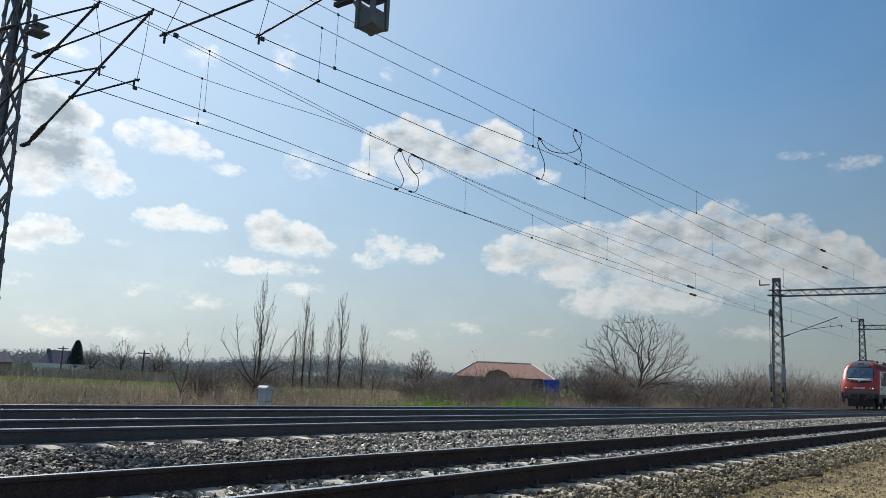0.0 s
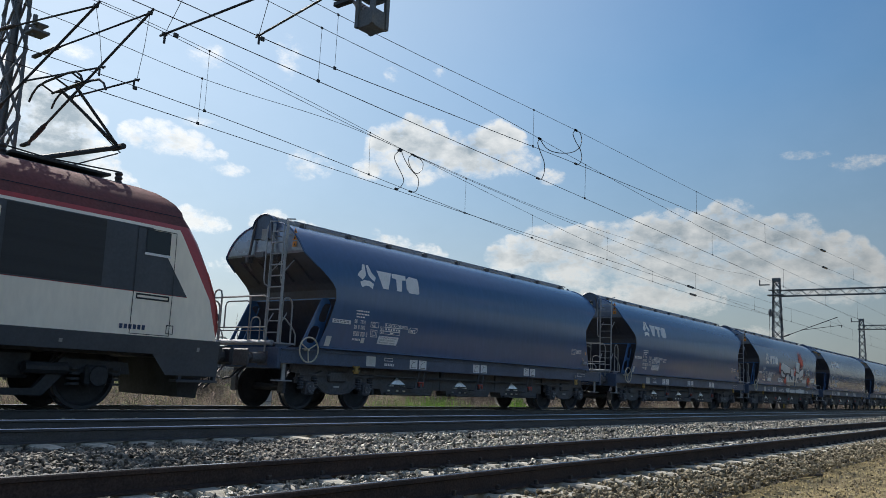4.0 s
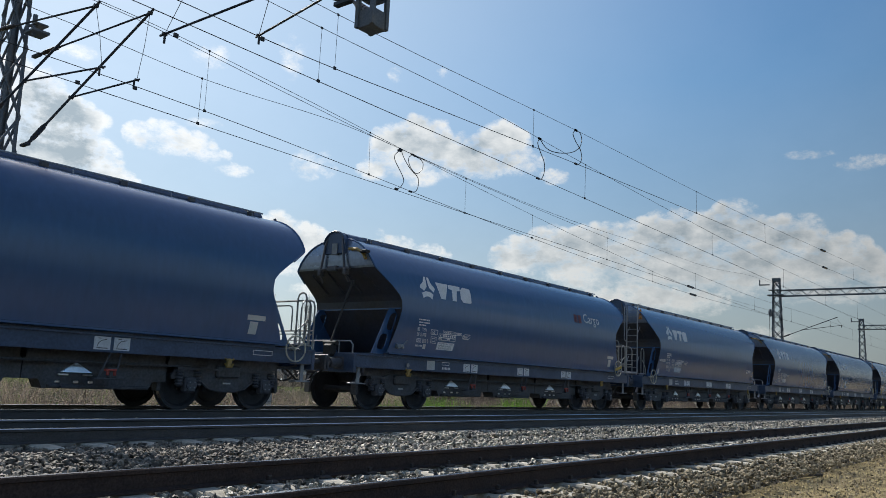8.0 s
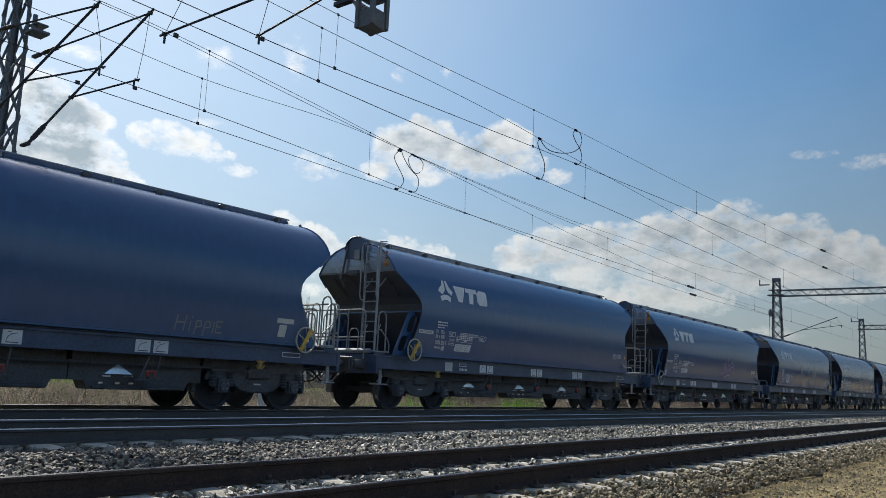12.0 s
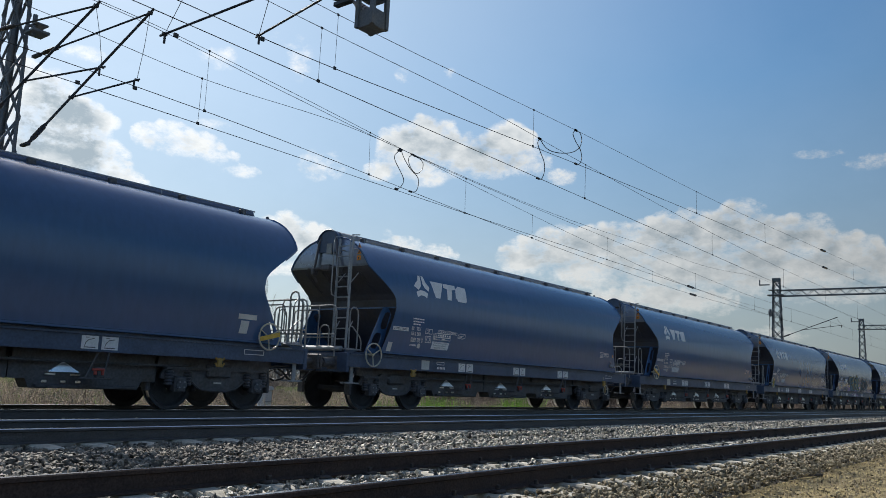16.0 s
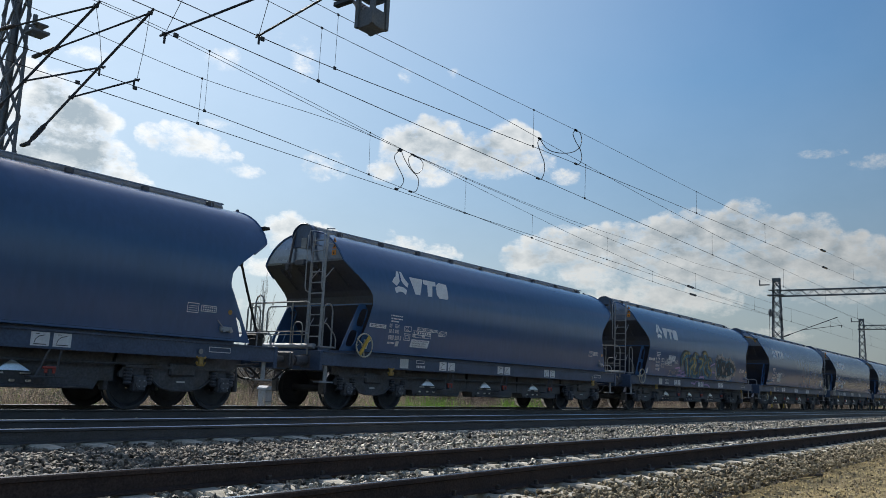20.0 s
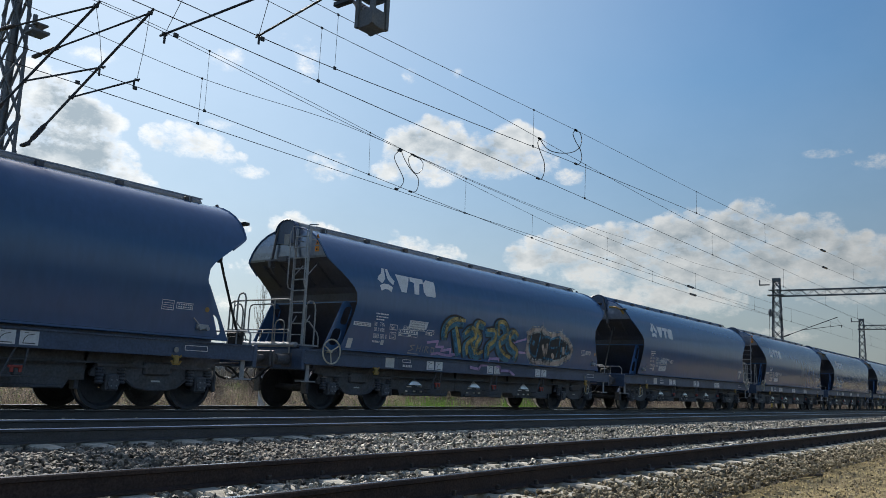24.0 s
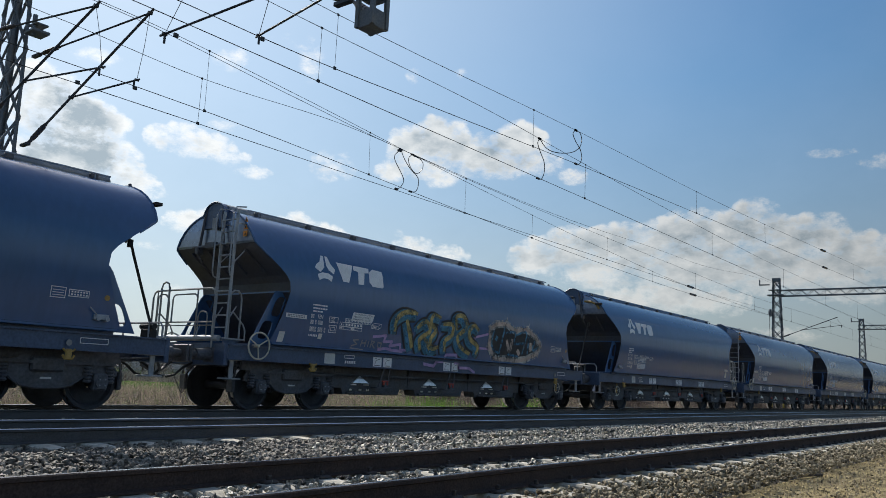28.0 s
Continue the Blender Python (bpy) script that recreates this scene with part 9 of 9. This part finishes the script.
for line in ([(-3.2, 1.7), (-2.77, 1.76), (-2.83, 1.61), (-2.53, 1.63), (-2.6, 1.52), (-2.22, 1.59), (-2.21, 1.45), (-1.97, 1.46)], [(-2.98, 1.42), (-2.73, 1.46), (-2.51, 1.43), (-2.12, 1.42)], [(0.49, 1.66), (0.92, 1.77), (0.81, 1.96), (1.45, 2.1)], [(1.02, 1.69), (1.53, 1.69)]):
    decal("graffiti_stroke", thick_line(line, 0.065), LILAC, WAGON[16], side_y, "lilac graffiti stroke", off=0.0085)
decal("graffiti_stroke", thick_line([(-1.18, 1.16), (-0.79, 1.12), (-0.67, 1.24), (-0.41, 1.25)], 0.075), LILAC, WAGON[16], lambda z: 1.345, "lilac graffiti stroke", off=0.018)
decal("graffiti_stroke", thick_line([(0.11, 1.24), (0.28, 1.25), (0.29, 1.12), (0.76, 1.13), (1.02, 1.02)], 0.075), LILAC, WAGON[16], lambda z: 1.345, "lilac graffiti stroke", off=0.018)
decal("graffiti_stroke", thick_line([(-0.41, 1.36), (-0.37, 1.43), (0.08, 1.45), (0.1, 1.36)], 0.075), LILAC, WAGON[16], side_y, "lilac graffiti stroke", off=0.02)
# grey scrawl under the markings
for line in ([(-3.68, 1.6), (-3.86, 1.58), (-3.72, 1.5), (-3.9, 1.45)], [(-3.6, 1.46), (-3.56, 1.6)], [(-3.46, 1.46), (-3.43, 1.6)], [(-3.58, 1.53), (-3.45, 1.54)], [(-3.36, 1.46), (-3.34, 1.58)], [(-3.27, 1.45), (-3.24, 1.6), (-3.14, 1.58), (-3.22, 1.52), (-3.12, 1.44)], [(-3.02, 1.47), (-3.02, 1.58), (-2.9, 1.57), (-2.92, 1.46), (-3.02, 1.47)], [(-3.92, 1.4), (-3.5, 1.38)]):
    decal("graffiti_stroke", thick_line(line, 0.03), PALE, WAGON[16], side_y, "thin grey scrawl", off=0.0085)
# its cargo panel sits above the load table
for ob in WAGON[16].children:
    if ob.name.split(".")[0] in ("cargo_panel", "panel_text"):
        ob.matrix_basis = Matrix.Translation((0.4, -0.045, 0.46))
# a word on one wagon
def release_ring(w, x):
    """A pale wire ring with a pull bar, hung below the sill."""
    bm = bmesh.new()
    loop = [(x + 0.155 * math.cos(2 * math.pi * k / 20), -1.36, 0.7 + 0.155 * math.sin(2 * math.pi * k / 20)) for k in range(21)]
    path_tube(bm, loop, 0.014, 6)
    path_tube(bm, [(x - 0.02, -1.36, 0.7), (x + 0.14, -1.36, 0.75)], 0.01, 5)
    r = part("release_ring", bm, PALE_WHEEL, w, "pale wire brake release ring")
    bm = bmesh.new()
    box(bm, x - 0.05, x, -1.355, -1.335, 0.6, 0.95, 0.008)
    part("ring_bracket", bm, YELLOW, r, "worn yellow bracket")


for n, x in ((7, 5.6), (13, 5.62), (16, 5.56), (17, -5.85)):
    release_ring(WAGON[n], x)
lettering("word_marking", "Cargo", 3.46, 2.9, 0.44, WHITE, WAGON[6], side_y, label="white lettered word", wide=1.05)
decal("wordmark_block", [rect(2.83, 3.04, 2.86, 3.12), rect(3.11, 3.32, 2.86, 3.12)], mat("faded red mark", (0.14, 0.035, 0.045), 0.6), WAGON[6], side_y, off=0.008)
# scrawl
word = [[(2.94, 1.46), (2.97, 1.73)], [(3.12, 1.46), (3.16, 1.73)], [(2.95, 1.6), (3.14, 1.61)], [(3.24, 1.46), (3.26, 1.63)], [(3.28, 1.7), (3.285, 1.72)],
        [(3.36, 1.4), (3.39, 1.66), (3.48, 1.66), (3.5, 1.56), (3.38, 1.54)], [(3.55, 1.4), (3.58, 1.66), (3.68, 1.66), (3.7, 1.56), (3.57, 1.54)], [(3.76, 1.46), (3.78, 1.66)],
        [(3.96, 1.68), (3.84, 1.68), (3.83, 1.47), (3.96, 1.47)], [(3.84, 1.58), (3.93, 1.58)]]
for line in word:
    decal("graffiti_stroke", thick_line(line, 0.026), PALE, WAGON[9], side_y, "thin pale grey hand lettering", off=0.008)
# this wagon carries its emblem lower
for ob in list(WAGON[3].children):
    if ob.name.split(".")[0] in ("emblem", "wordmark_block"):
        bpy.data.objects.remove(ob)
emblem(WAGON[3], 0.44, -0.36)
# some wagons carry the hand wheel higher and further in, with a yellow bar across it
for n, tilt in ((6, -14), (9, -60), (10, -55), (12, -14), (14, 25), (15, -55)):
    end = -1 if n in LADDER_LEADS else 1
    for ob in WAGON[n].children:
        if ob.name.split(".")[0] == "hand_wheel":
            ob.matrix_basis = Matrix.Translation((-end * 0.5, 0, 0.2))
    bm = bmesh.new()
    box(bm, -0.26, 0.26, -0.012, 0.012, -0.045, 0.045, 0.006, pose(end * 6.08, -1.512, 1.48, 0, tilt, 0))
    part("wheel_bar", bm, YELLOW_BAR, WAGON[n], "yellow bar across the hand wheel")
# ---- motion ----
# the way the train has gone at each half second: it brakes from 78 km/h to a stand
S_TRAIN = [64.10, 53.28, 42.46, 31.68, 20.98, 10.41, 0.0, -10.29, -20.43, -30.42, -40.32, -50.14, -59.89, -69.45, -78.73, -87.70,
           -96.39, -104.91, -113.29, -121.47, -129.35, -136.97, -144.41, -151.69, -158.75, -165.62, -172.26, -178.67, -184.83, -190.76,
           -196.44, -201.88, -207.07, -212.01, -216.69, -221.08, -225.24, -229.19, -232.91, -236.31, -239.46, -242.39, -245.09, -247.55,
           -249.72, -251.61, -253.24, -254.62, -255.77, -256.67, -257.31, -257.68, -257.78, -257.78, -257.78, -257.78, -257.78]


def way_at(t):
    return float(np.interp(t, [0.5 * i for i in range(len(S_TRAIN))], S_TRAIN))


def turn_wheels(ob, u, radius):
    """Turn the wheelsets of one vehicle while it runs through the view."""
    sets = [o for o in ob.children_recursive if o.name.startswith("wheelset")]
    times = [k / FPS for k in range(28 * FPS + 1) if -14 < way_at(k / FPS) + u < 62]
    times = [t for i, t in enumerate(times) if i % (1 if t < 12 else 2 if t < 20 else 4) == 0]
    if not times:
        return
    for o in sets:
        home = o.matrix_basis.copy()
        first = way_at(times[0])
        rows = [] if times[0] <= 0 else [(0.0, home)]
        rows += [(t, home @ Matrix.Rotation((way_at(t) - first) / radius, 4, "Y")) for t in times]
        if times[-1] < 28.0:
            rows.append((28.0, rows[-1][1]))
        walk(o, rows)


def motions():
    # the clouds drift slowly along the horizon
    walk(SKY_BACKDROP, [(0.0, pose(*EYE)), (28.0, pose(*EYE, 0, 0, -1.9))])
    for ob, u in CARS:
        walk(ob, [(0.5 * i, pose(s + u, T3, 0)) for i, s in enumerate(S_TRAIN)])

        turn_wheels(ob, u, 0.575 if ob is LOCO else 0.46)


motions()
